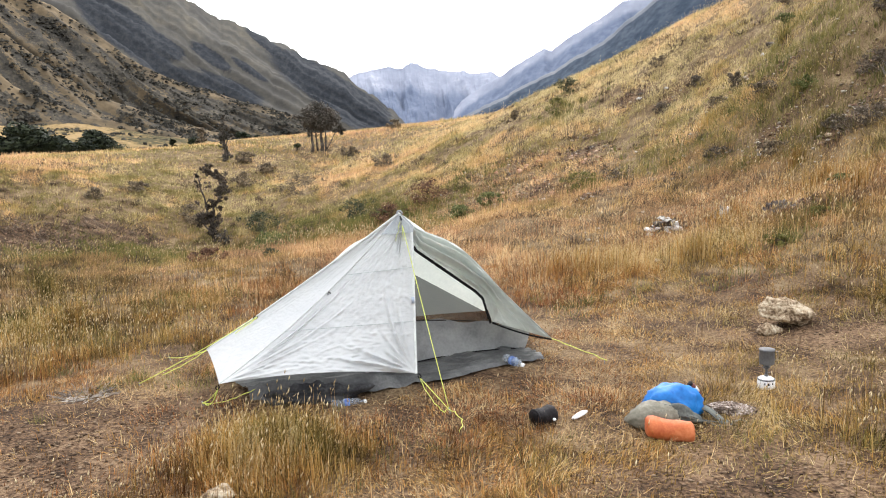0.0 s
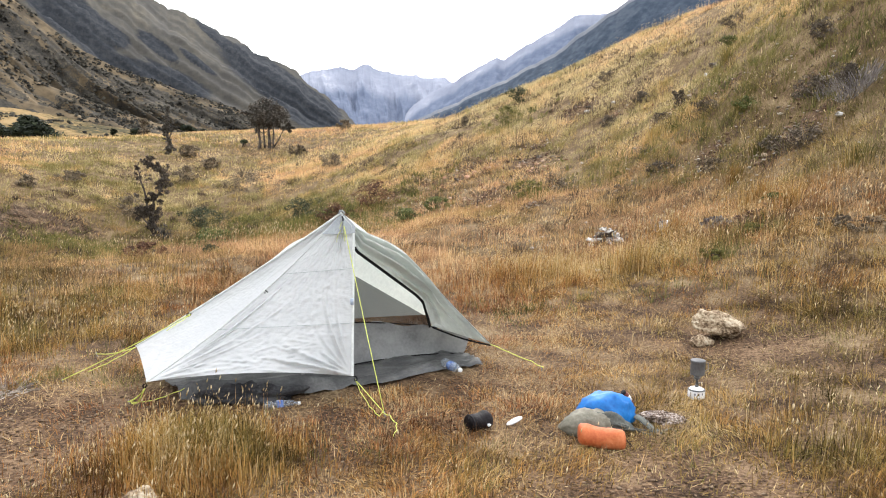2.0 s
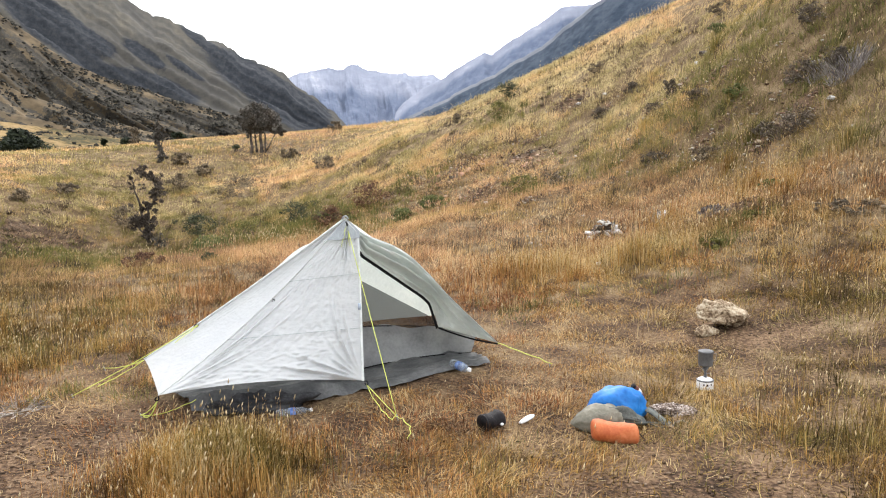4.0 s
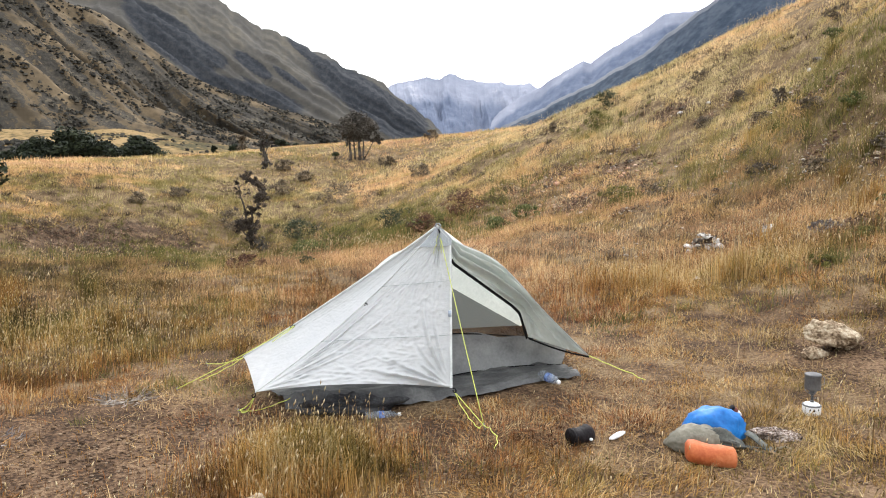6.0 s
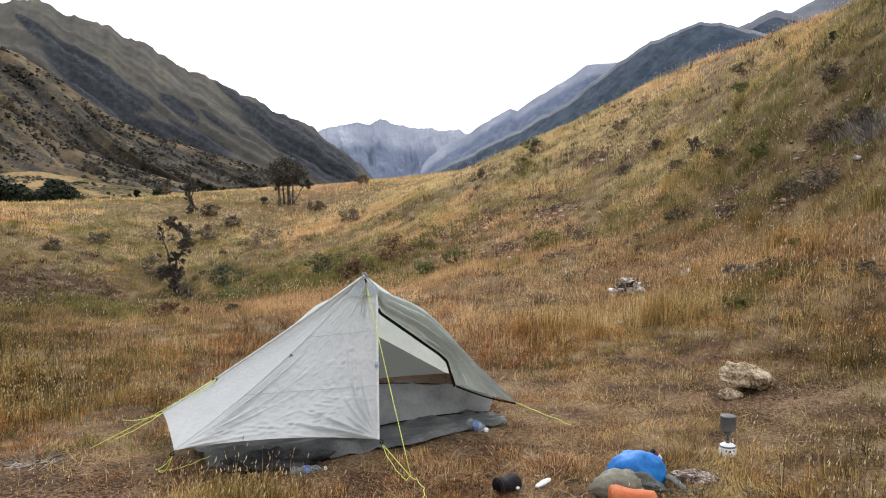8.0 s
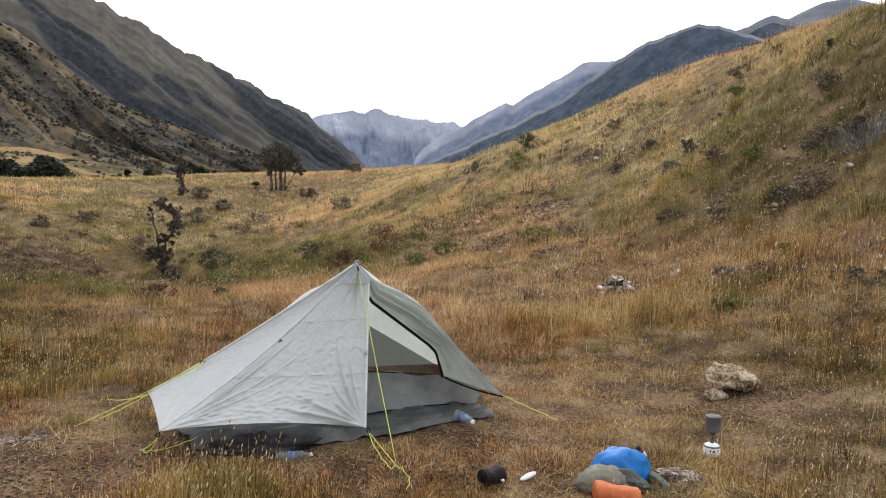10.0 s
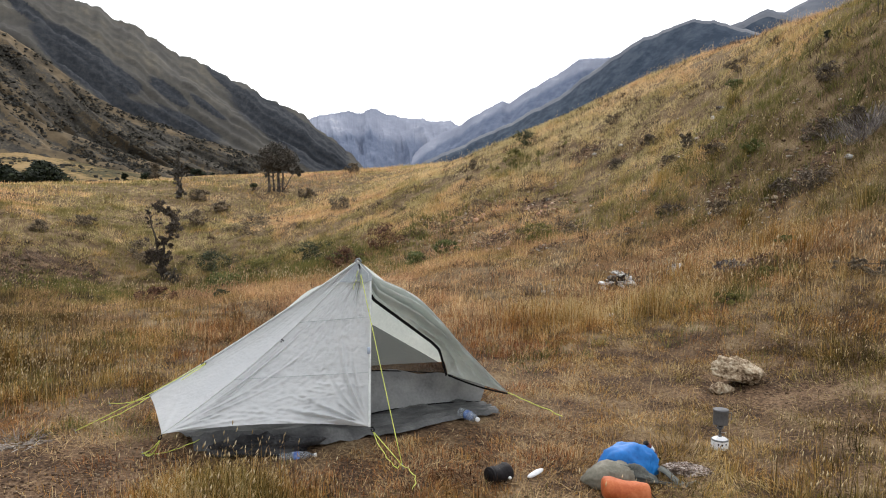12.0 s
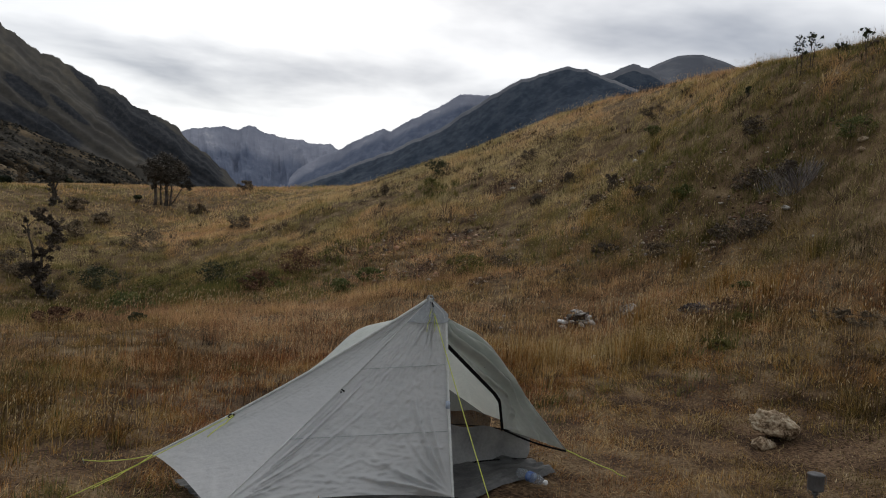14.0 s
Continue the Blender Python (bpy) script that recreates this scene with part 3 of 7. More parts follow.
def hue_of(x, y):
    """The sward's colour: 0 olive green, 0.5 gold, 1 rust."""
    far = np.hypot(x, y + 4.8)
    h = 0.715 - 0.13 * np.clip((8.5 - far) / 2.5, 0, 1) - 0.11 * np.clip((far - 12) / 10, 0, 1) + 0.28 * np.clip((far - 11) / 6, 0, 1) * fbm(x * 0.75, y * 0.5, 3, 109) + 0.36 * fbm(x * 0.30, y * 0.30, 3, 101) + (0.26 + 0.14 * np.clip((far - 11) / 5, 0, 1)) * fbm(x * 1.5, y * 1.5, 3, 104) + 0.12 * fbm(x * 6.0, y * 6.0, 2, 107)
    for cx, cy, rx, ry, k in ((0.5, 6.5, 6.0, 4.5, 0.09), (7.0, 22.0, 4.5, 5.0, -0.52), (1.5, 30.0, 6.0, 8.0, -0.16), (13.0, 13.0, 3.5, 5.0, -0.20), (-9.0, 26.0, 8.0, 9.0, -0.16), (5.2, 9.0, 2.0, 2.5, 0.12), (8.6, 6.6, 2.0, 2.4, -0.62), (7.2, 4.6, 1.4, 1.4, -0.24), (10.0, 5.0, 2.5, 3.0, -0.20), (-5.2, 17.8, 4.8, 3.4, -0.40), (6.8, 4.6, 2.2, 3.0, -0.14), (9.5, 10.0, 3.4, 4.0, -0.30), (9.0, 17.0, 5.0, 7.0, -0.22), (-3.4, 1.2, 1.2, 1.2, -0.20),
                              (3.0, -1.2, 1.3, 1.3, 0.24), (-0.75, -1.05, 0.7, 0.6, -0.42), (-4.4, 3.0, 1.8, 2.2, -0.10), (-6.0, 9.0, 2.0, 2.5, -0.15), (-10.0, 24.0, 6.0, 8.0, -0.20), (2.5, 15.0, 3.0, 2.5, 0.16), (5.2, 3.4, 1.4, 1.6, -0.20), (-8.0, 10.0, 4.0, 3.0, -0.10), (1.9, 1.2, 1.3, 1.2, -0.12), (0.5, -1.3, 1.0, 0.7, -0.14), (-8.6, 16.2, 3.2, 2.4, -0.26), (-5.6, 12.8, 2.4, 2.0, -0.22), (-12.0, 22.0, 7.0, 8.0, -0.28), (2.0, 37.0, 9.0, 8.0, -0.14), (6.0, 27.0, 5.0, 5.0, -0.16), (-7.8, 7.5, 2.4, 2.4, -0.34), (-14.0, 34.0, 9.0, 8.0, -0.16)):
        h = h + k * np.exp(-((x - cx) / rx) ** 2 - ((y - cy) / ry) ** 2)
    return h


def tone_of(x, y, g):
    """Light and dark drifts in the sward, further toned area by area, with withered and bleached blades strewn in."""
    off = np.clip((np.hypot(x, y + 4.8) - 8) / 9, 0, 1)
    t = 1.0 + (0.40 - 0.12 * off) * fbm(x * 0.7, y * 0.7, 3, 111) + (0.55 - 0.18 * off) * fbm(x * 2.6, y * 2.6, 3, 114)
    t = np.maximum(t, 0.62) + 0.42 * (1 - off) * fbm(x * 8.0, y * 8.0, 2, 117)
    t = t + 0.34 * np.exp(-((x - 1.8) / 1.3) ** 2 - ((y - 1.5) / 1.4) ** 2) + 0.26 * np.exp(-((x - 2.6) / 2.6) ** 2 - ((y - 4.5) / 3.0) ** 2) - 0.34 * np.clip((-0.2 - y) / 1.0, 0, 1) + 0.56 * np.exp(-((x + 0.75) / 0.6) ** 2 - ((y + 1.05) / 0.5) ** 2)
    t = t - 0.22 * np.exp(-((x + 4.2) / 2.0) ** 2 - ((y - 2.8) / 2.2) ** 2) + 0.34 * np.exp(-((x - 0.5) / 0.9) ** 2 - ((y + 1.35) / 0.55) ** 2)
    t = t - 0.30 * np.exp(-((x + 5) / 4.5) ** 2 - ((y - 17) / 4.0) ** 2) + 0.22 * np.exp(-((x + 5) / 9.0) ** 2 - ((y - 27) / 9.0) ** 2) + 0.36 * np.exp(-((x - 7.5) / 4.0) ** 2 - ((y - 20) / 6.0) ** 2)
    t = t - 0.12 * np.exp(-((x - 5.6) / 1.6) ** 2 - ((y - 3.2) / 2.0) ** 2) - 0.16 * np.exp(-((x - 7.8) / 1.8) ** 2 - ((y - 5.6) / 2.2) ** 2)
    t = t - 0.24 * np.exp(-((x + 5.5) / 3.5) ** 2 - ((y - 7.0) / 5.0) ** 2) - 0.10 * np.exp(-((x - 6.5) / 2.5) ** 2 - ((y - 5.5) / 4.0) ** 2)
    t = t + 0.22 * np.clip((np.hypot(x, y + 4.8) - 24) / 10, 0, 1) + 0.16 * np.exp(-((x + 10.0) / 6.0) ** 2 - ((y - 24.0) / 6.0) ** 2)
    t = t + 0.46 * np.exp(-((x - 9.5) / 4.0) ** 2 - ((y - 16.0) / 7.0) ** 2) + 0.55 * np.exp(-((x - 6.5) / 6.0) ** 2 - ((y - 27.0) / 8.0) ** 2)
    t = t - 0.16 * np.exp(-((x - 3.1) / 0.8) ** 2 - ((y + 0.4) / 1.2) ** 2) - 0.10 * np.exp(-((x + 3.6) / 1.2) ** 2 - (y / 1.4) ** 2)
    t = t - 0.13 * np.clip((-2.5 - x) / 3, 0, 1) * np.clip((24 - y) / 5, 0, 1) - 0.10 * np.exp(-((x - 5.5) / 2.0) ** 2 - ((y - 4.5) / 3.5) ** 2)
    t = t - 0.34 * np.exp(-((x + 9.0) / 2.6) ** 2 - ((y - 8.5) / 2.6) ** 2)
    t = t * np.exp(g.normal(0, 1, len(x)) * (0.42 - 0.32 * off))
    u = g.uniform(0, 1, len(x))
    return np.clip(np.where(u < 0.22 - 0.19 * off, t * 0.30, np.where(u > 0.93 + 0.03 * off, t * 1.9, t)), 0.12, 2.4)


def blade_mesh(name, x, y, h, w, lean, mat, label, wind=0.02, split=True, seed=0, out=None):
    """Grass blades standing at x, y, all in one mesh; out: bearings towards which they lean."""
    g = np.random.default_rng(seed)
    n = len(x)
    base = np.stack([x, y, ground_z(x, y) - 0.01], -1)
    a = g.uniform(0, 2 * np.pi, n)
    b = g.uniform(0, 2 * np.pi, n) if out is None else out + g.normal(0, 0.6, n)
    side = np.stack([np.cos(a), np.sin(a), np.zeros(n)], -1) * (w / 2)[:, None]
    L = np.clip(np.abs(g.normal(0, 1, n)) * lean, 0, 1.5)
    off = np.stack([np.cos(b) * L + wind, np.sin(b) * L, np.zeros(n)], -1) * h[:, None]
    up = np.zeros((n, 3)); up[:, 2] = h / np.sqrt(1 + 1.6 * L ** 2)
    tip = base + off + up
    if split:
        mid = base + off * 0.30 + up * 0.62
        v = np.stack([base - side, base + side, mid + side * 0.75, mid - side * 0.75, tip], 1).reshape(-1, 3)
        i = np.arange(n)[:, None] * 5
        f = (i + np.array([0, 1, 2, 3, 3, 2, 4])).reshape(-1)
        sizes = np.tile([4, 3], n)
    else:
        v = np.stack([base - side, base + side, tip], 1).reshape(-1, 3)
        f = np.arange(3 * n)
        sizes = np.full(n, 3)
    me = raw_mesh(name, v, f, sizes, mat)
    if mat in (GRASS, HILLGRASS):
        each = 5 if split else 3
        hue = np.clip(hue_of(x, y) + g.normal(0, 0.09, n), 0, 1)
        for key, val in (("hue", hue), ("tone", tone_of(x, y, g))):
            me.attributes.new(key, "FLOAT", "POINT").data.foreach_set("value", np.repeat(val, each).astype(np.float32))
    return tagged(new(name, me), label, "grass", kind="stuff"), tip


def lie(x, y, scale, seed):
    """The bearing in which the sward is laid over at each place."""
    return 5.0 * fbm(x * scale, y * scale, 3, seed) + 0.4


def tufts(x, y, each, radius, g):
    """Spreads each place out into a tuft: blade places, bearings away from the middle, and the number of the tuft."""
    k = np.repeat(np.arange(len(x)), each)
    d = np.abs(g.normal(0, 1, len(k))) * radius[k]
    b = g.uniform(0, 2 * np.pi, len(k))
    return x[k] + d * np.cos(b), y[k] + d * np.sin(b), b, k


def head_mesh(name, tip, size, mat, label, seed=0):
    """Seed heads: slim three-sided spindles at the stem tips."""
    g = np.random.default_rng(seed)
    n = len(tip)
    a = g.uniform(0, 6.28, n)
    d = np.stack([g.normal(0.25, 0.25, n), g.normal(0, 0.25, n), np.ones(n)], -1)
    d /= np.linalg.norm(d, axis=1)[:, None]
    L = size * g.uniform(0.6, 1.4, n)
    s1 = np.stack([np.cos(a), np.sin(a), np.zeros(n)], -1) * (L * 0.16)[:, None]
    s2 = np.stack([np.cos(a + 2.1), np.sin(a + 2.1), np.zeros(n)], -1) * (L * 0.16)[:, None]
    s3 = -(s1 + s2)
    mid = tip + d * (L * 0.35)[:, None]
    v = np.stack([tip - d * (L * 0.1)[:, None], mid + s1, mid + s2, mid + s3, tip + d * L[:, None]], 1).reshape(-1, 3)
    i = np.arange(n)[:, None] * 5
    f = (i + np.array([0, 2, 1, 0, 3, 2, 0, 1, 3, 1, 2, 4, 2, 3, 4, 3, 1, 4])).reshape(-1)
    return tagged(new(name, raw_mesh(name, v, f, np.full(6 * n, 3), mat)), label, "grass", kind="stuff")


def trodden(x, y):
    """Where the grass is worn short: the camp and the bare earth beside it."""
    n = 0.30 * fbm(x * 0.8, y * 0.8, 4, 71)
    t = np.maximum.reduce([blob(x, y, 1.2, -0.1, 1.75, 1.25, 0.25), blob(x, y, 2.7, 1.3, 1.3, 1.3, 0.3), blob(x, y, 0.7, -1.9, 1.1, 0.9, 0.3) * 0.9, blob(x, y, -2.0, -0.75, 1.0, 0.85, 0.25),
                           blob(x, y, -1.9, 0.6, 0.8, 0.75, 0.3) * 0.85, blob(x, y, 0.3, 1.0, 1.9, 1.5, 0.25), blob(x, y, 1.7, -1.7, 0.7, 0.6, 0.3), blob(x, y, 0, -5, 4, 2.2, 0.2)])
    t = np.clip(t * 1.1 + n + 0.08, 0, 1)
    tall = np.maximum.reduce([blob(x, y, -0.74, -1.0, 0.50, 0.48, 0.35), blob(x, y, 2.75, -0.85, 0.55, 0.7, 0.3) * 0.6])
    return np.clip(t * (1 - tall), 0, 1)


def in_tent(x, y):
    c = [(-1.10, -0.27), (-0.1, -0.20), (1.05, 0.45), (0.9, 1.5), (-1.45, 0.55)]
    inside = np.ones(x.shape, bool)
    for (x0, y0), (x1, y1) in zip(c, c[1:] + c[:1]):
        inside &= (x1 - x0) * (y - y0) - (y1 - y0) * (x - x0) > 0
    return inside


SCARS = [(7.25, 18.9, 0.7, 0.7), (7.6, 16.7, 0.4, 0.4), (7.96, 13.3, 0.8, 0.4), (8.5, 11.7, 0.5, 0.5), (7.4, 9.7, 0.6, 0.35), (8.9, 8.9, 0.6, 0.5), (7.9, 7.85, 0.8, 0.45), (4.77, 15.9, 0.7, 0.6), (5.5, 17.2, 0.5, 0.4), (2.4, 18.0, 1.3, 0.45), (3.46, 17.4, 0.8, 0.4),
         (3.12, 13.8, 0.9, 0.5), (3.75, 10.5, 0.5, 0.4), (0.9, 17.4, 0.8, 0.6), (-11.5, 18.2, 2.2, 1.8), (5.3, 4.9, 0.7, 0.6)]  # broken ground: x, y, half width, half depth


def bare_earth(x, y):
    """Worn earth with hardly a blade on it; 1 where it is barest."""
    return np.clip(blob(x, y, -2.1, -0.75, 1.1, 0.8, 0.4) * 0.88 + blob(x, y, 1.75, -1.75, 0.75, 0.55, 0.4) * 0.84 + blob(x, y, 3.3, 0.9, 0.6, 0.4, 0.4) * 0.5, 0, 1)


def clear_of(x, y):
    """Keeps grass off the stones and the bare banks; 1 where it may grow."""
    k = np.ones(np.shape(x))
    for cx, cy, rx, ry, a in ((4.0, 6.2, 0.42, 0.40, 1.0), (5.05, 6.5, 0.3, 0.25, 0.9), (3.15, 0.95, 0.40, 0.32, 0.9), (2.9, 13.1, 1.5, 0.6, 0.5), (2.5, 16.8, 1.5, 0.55, 0.5), (4.9, 15.0, 0.7, 0.9, 0.45),
                              (-11.3, 17.0, 2.2, 1.4, 0.92), (-10.2, 20.0, 1.8, 0.8, 0.85), (-10.6, 14.6, 1.6, 0.8, 0.8), (7.3, 18.2, 0.6, 0.5, 0.8), (8.2, 13.2, 0.7, 0.4, 0.7), (8.0, 7.5, 0.7, 0.5, 0.6)) + tuple((a, b, c * 0.8, d * 0.8, 0.7) for a, b, c, d in SCARS):
        k = k * (1 - a * blob(x, y, cx, cy, rx, ry, 0.4))
    return k


def spread(n, r0, r1, a0, a1, seed, power=1.0):
    """Random places between two distances and two bearings from the terrace's edge."""
    g = np.random.default_rng(seed)
    u = g.uniform(0, 1, n)
    r = np.exp(np.log(r0) + u * np.log(r1 / r0)) if power == 0 else (r0 ** power + u * (r1 ** power - r0 ** power)) ** (1 / power)
    a = np.radians(g.uniform(a0, a1, n))
    return EYE[0] + r * np.sin(a), EYE[1] + r * np.cos(a), r, g


def build_grass():
    # near: the camp and all round it
    x, y, r, g = spread(430000, 1.6, 10.5, -46, 52, 1, 1.15)
    t = trodden(x, y)
    p = fbm(x * 0.9, y * 0.9, 4, 3)
    q = fbm(x * 3.1, y * 3.1, 3, 5)
    bare = bare_earth(x, y)
    keep = ~in_tent(x, y) & (g.uniform(0, 1, len(x)) > bare) & (g.uniform(0, 1, len(x)) < clear_of(x, y)) & (g.uniform(0, 1, len(x)) < np.clip(0.62 + 0.45 * p + 0.65 * q + 0.12 * t, 0.10 + 0.3 * t, 1))
    x, y, r, t, p, q = x[keep], y[keep], r[keep], t[keep], p[keep], q[keep]
    full = (0.085 + 0.07 * p + 0.07 * q) * g.uniform(0.3, 1.4, len(x))
    low = g.uniform(0.02, 0.07, len(x)) * (1 + 0.6 * q)
    h = np.maximum(full * (1 - t) ** 1.3, low)
    w = np.where(t > 0.6, 0.0052, 0.0048) * g.uniform(0.6, 1.5, len(x)) * np.clip(r / 6, 0.8, 1.5)
    way, close = lie(x, y, 1.6, 201), r < 5.0
    for near in (close, ~close):
        blade_mesh("short_grass", x[near], y[near], h[near], w[near], 1.7, GRASS, "dry golden-brown grass round the camp", split=near is close, seed=2, out=way[near])
    # fallen stems and straw on the worn earth
    x, y, r, g = spread(150000, 1.7, 9.5, -46, 52, 21, 1.2)
    keep = ~in_tent(x, y) & (g.uniform(0, 1, len(x)) < 0.15 + 0.85 * trodden(x, y)) & (g.uniform(0, 1, len(x)) < np.clip(0.5 + 0.9 * fbm(x * 2.2, y * 2.2, 3, 25), 0.05, 1) * (1 - 0.84 * np.maximum(blob(x, y, -2.1, -0.85, 1.1, 0.8, 0.4), blob(x, y, 1.75, -1.75, 0.75, 0.55, 0.4))))
    x, y = x[keep], y[keep]
    blade_mesh("fallen_straw", x, y, g.uniform(0.03, 0.13, len(x)), g.uniform(0.003, 0.007, len(x)), 6.0, LITTER, "broken straw and dead stems lying on the earth", seed=22, split=False)
    # tufts
    x, y, r, g = spread(4600, 2.0, 12, -46, 52, 15, 1.5)
    t = trodden(x, y)
    keep = ~in_tent(x, y) & (g.uniform(0, 1, len(x)) < (0.03 + 0.97 * (1 - t) ** 2) * np.clip(0.5 + 0.9 * fbm(x * 0.8, y * 0.8, 3, 14), 0.1, 1))
    x, y, t = x[keep], y[keep], t[keep]
    bx, by, out, k = tufts(x, y, 22, g.uniform(0.03, 0.10, len(x)), g)
    hh = (g.uniform(0.06, 0.20, len(x)) * (1 - 0.6 * t))[k] * g.uniform(0.5, 1.15, len(k))
    ok = ~in_tent(bx, by)
    blade_mesh("grass_tufts", bx[ok], by[ok], hh[ok], g.uniform(0.003, 0.0055, len(k))[ok], 0.55, GRASS, "tufts of dry golden grass", seed=16, out=out[ok])
    # the stand of tall grass before the tent
    g = np.random.default_rng(81)
    x, y = g.normal(-0.74, 0.30, 5200), g.normal(-1.08, 0.24, 5200)
    ok = ~in_tent(x, y)
    x, y = x[ok], y[ok]
    edge = np.exp(-((x + 0.74) / 0.5) ** 2 - ((y + 1.08) / 0.4) ** 2)
    _, tip = blade_mesh("grass_stand", x, y, (0.06 + 0.20 * edge) * g.uniform(0.5, 1.3, len(x)), g.uniform(0.003, 0.0055, len(x)), 0.4, GRASS, "stand of tall golden grass before the tent", seed=82)
    head_mesh("stand_seed_heads", tip[::9], 0.015, GOLDHEAD, "straw-coloured seed heads of the grass stand", 83)
    # stalks with seed heads, in drifts
    x, y, r, g = spread(46000, 1.8, 13, -46, 52, 3, 1.4)
    t, p = trodden(x, y), fbm(x * 0.6, y * 0.6, 4, 9)
    drift = np.maximum.reduce([blob(x, y, -3.6, 2.4, 1.6, 1.6, 0.5), blob(x, y, 3.0, -1.0, 0.7, 1.1, 0.4) * 0.55, blob(x, y, -0.75, -0.95, 0.5, 0.6, 0.4), blob(x, y, 3.45, 3.6, 0.5, 0.6, 0.5) * 1.3, blob(x, y, 2.2, 4.3, 1.1, 0.7, 0.5) * 1.2, blob(x, y, 4.8, 1.5, 1.2, 2.0, 0.5) * 0.2])
    keep = ~in_tent(x, y) & (g.uniform(0, 1, len(x)) < 0.02 + 0.98 * (1 - t) ** 2 * np.clip(0.26 + 0.6 * p + 0.7 * drift, 0.08, 1))
    x, y, r = x[keep], y[keep], r[keep]
    h = g.uniform(0.12, 0.38, len(x)) * (1 - 0.5 * trodden(x, y))
    _, tip = blade_mesh("tall_stalks", x, y, h, np.full(len(x), 0.0034) * np.clip(r / 6, 0.8, 1.6), 0.3, GRASS, "tall dry golden grass stalks", seed=4)
    head_mesh("seed_heads", tip, 0.025, STRAW, "pale straw-coloured grass seed heads", 5)
    # single tussocks that stand up pale out of the sward
    g = np.random.default_rng(87)
    spots = [(6.35, 6.0), (6.1, 5.8), (3.45, 3.5), (3.25, 3.65), (2.2, 4.2), (2.6, 4.0), (1.9, 4.35), (5.9, 4.4), (7.2, 5.0), (6.9, 7.9), (7.6, 8.3), (5.0, 6.0), (-3.6, 2.9), (-4.3, 2.2), (4.5, 5.3), (8.2, 10.2), (7.0, 12.0), (9.4, 13.4), (-6.2, 5.2), (-6.6, 6.0), (-5.7, 4.4), (-5.2, 5.6), (-7.2, 6.7), (-4.9, 3.4), (-5.9, 6.9)]
    bx, by, out, k = tufts(np.array([a for a, b in spots]), np.array([b for a, b in spots]), 150, g.uniform(0.10, 0.20, len(spots)), g)
    far = np.clip(np.hypot(bx, by + 4.8) / 7, 0.9, 3)
    _, tip = blade_mesh("pale_tussocks", bx, by, g.uniform(0.18, 0.46, len(bx)), 0.0042 * far * g.uniform(0.6, 1.4, len(bx)), 0.28, GRASS, "pale golden tussocks standing out of the sward", seed=88, out=out)
    head_mesh("tussock_seed_heads", tip[::3], 0.028, GOLDHEAD, "golden seed heads of the tussocks", 89)
    # the middle ground and the hillside
    x, y, r, g = spread(560000, 9.5, 34, -40, 54, 6, 1.2)
    p, q = fbm(x * 0.5, y * 0.5, 4, 13), fbm(x * 1.7, y * 1.7, 3, 15)
    keep = g.uniform(0, 1, len(x)) < np.clip(0.70 + 0.4 * p + 0.5 * q, 0.22, 1) * clear_of(x, y)
    x, y, r, p, q = x[keep], y[keep], r[keep], p[keep], q[keep]
    h = np.clip(0.10 + 0.07 * p + 0.08 * q, 0.03, 0.3) * g.uniform(0.35, 1.5, len(x))
    w = 0.0095 * np.clip(r / 12, 0.8, 3) * g.uniform(0.6, 1.5, len(x))
    blade_mesh("meadow_grass", x, y, h, w, 1.6, HILLGRASS, "dry golden and rust-coloured meadow grass", split=False, seed=7, out=lie(x, y, 0.8, 205))
    x, y, r, g = spread(15000, 9, 36, -40, 54, 17, 1.1)
    p = fbm(x * 0.45, y * 0.45, 4, 19)
    keep = g.uniform(0, 1, len(x)) < np.clip(0.45 + 1.4 * p, 0.04, 1) * clear_of(x, y)
    x, y, r = x[keep], y[keep], r[keep]
    bx, by, out, k = tufts(x, y, 20, g.uniform(0.05, 0.20, len(x)), g)
    hh = g.uniform(0.10, 0.30, len(x))[k] * g.uniform(0.5, 1.15, len(k))
    blade_mesh("meadow_tufts", bx, by, hh, (0.008 * np.clip(r / 12, 0.8, 3))[k], 0.8, HILLGRASS, "tussocks of dry grass", split=False, seed=18, out=out)
    x, y, r, g = spread(24000, 9, 34, -40, 54, 8, 1.0)
    p = fbm(x * 0.4, y * 0.4, 4, 29)
    keep = g.uniform(0, 1, len(x)) < np.clip(0.30 + 1.3 * p, 0.04, 1) * clear_of(x, y)
    x, y, r = x[keep], y[keep], r[keep]
    h = g.uniform(0.22, 0.46, len(x))
    _, tip = blade_mesh("meadow_stalks", x, y, h, 0.006 * np.clip(r / 12, 0.8, 3), 0.3, HILLGRASS, "tall dry grass stalks in the meadow", split=False, seed=9)
    head_mesh("meadow_seed_heads", tip, 0.05, STRAW, "pale seed heads over the meadow", 10)
    # pale heads dotted over the damp gully
    g = np.random.default_rng(93)
    x, y = g.normal(-3.6, 3.0, 3000), g.normal(14.8, 2.6, 3000)
    keep = (g.uniform(0, 1, len(x)) < np.clip(0.4 + 1.2 * fbm(x * 0.6, y * 0.6, 3, 94), 0.05, 1)) & (y > 9)
    x, y = x[keep], y[keep]
    _, tip = blade_mesh("gully_stalks", x, y, g.uniform(0.22, 0.50, len(x)), np.full(len(x), 0.008), 0.35, GRASS, "tall dry stalks in the damp gully", split=False, seed=95)
    head_mesh("gully_seed_heads", tip, 0.05, STRAW, "pale seed heads over the damp gully", 96)
    # thin worn grass on the side the camera comes from
    x, y, r, g = spread(24000, 0.5, 14, 48, 316, 71, 1.3)
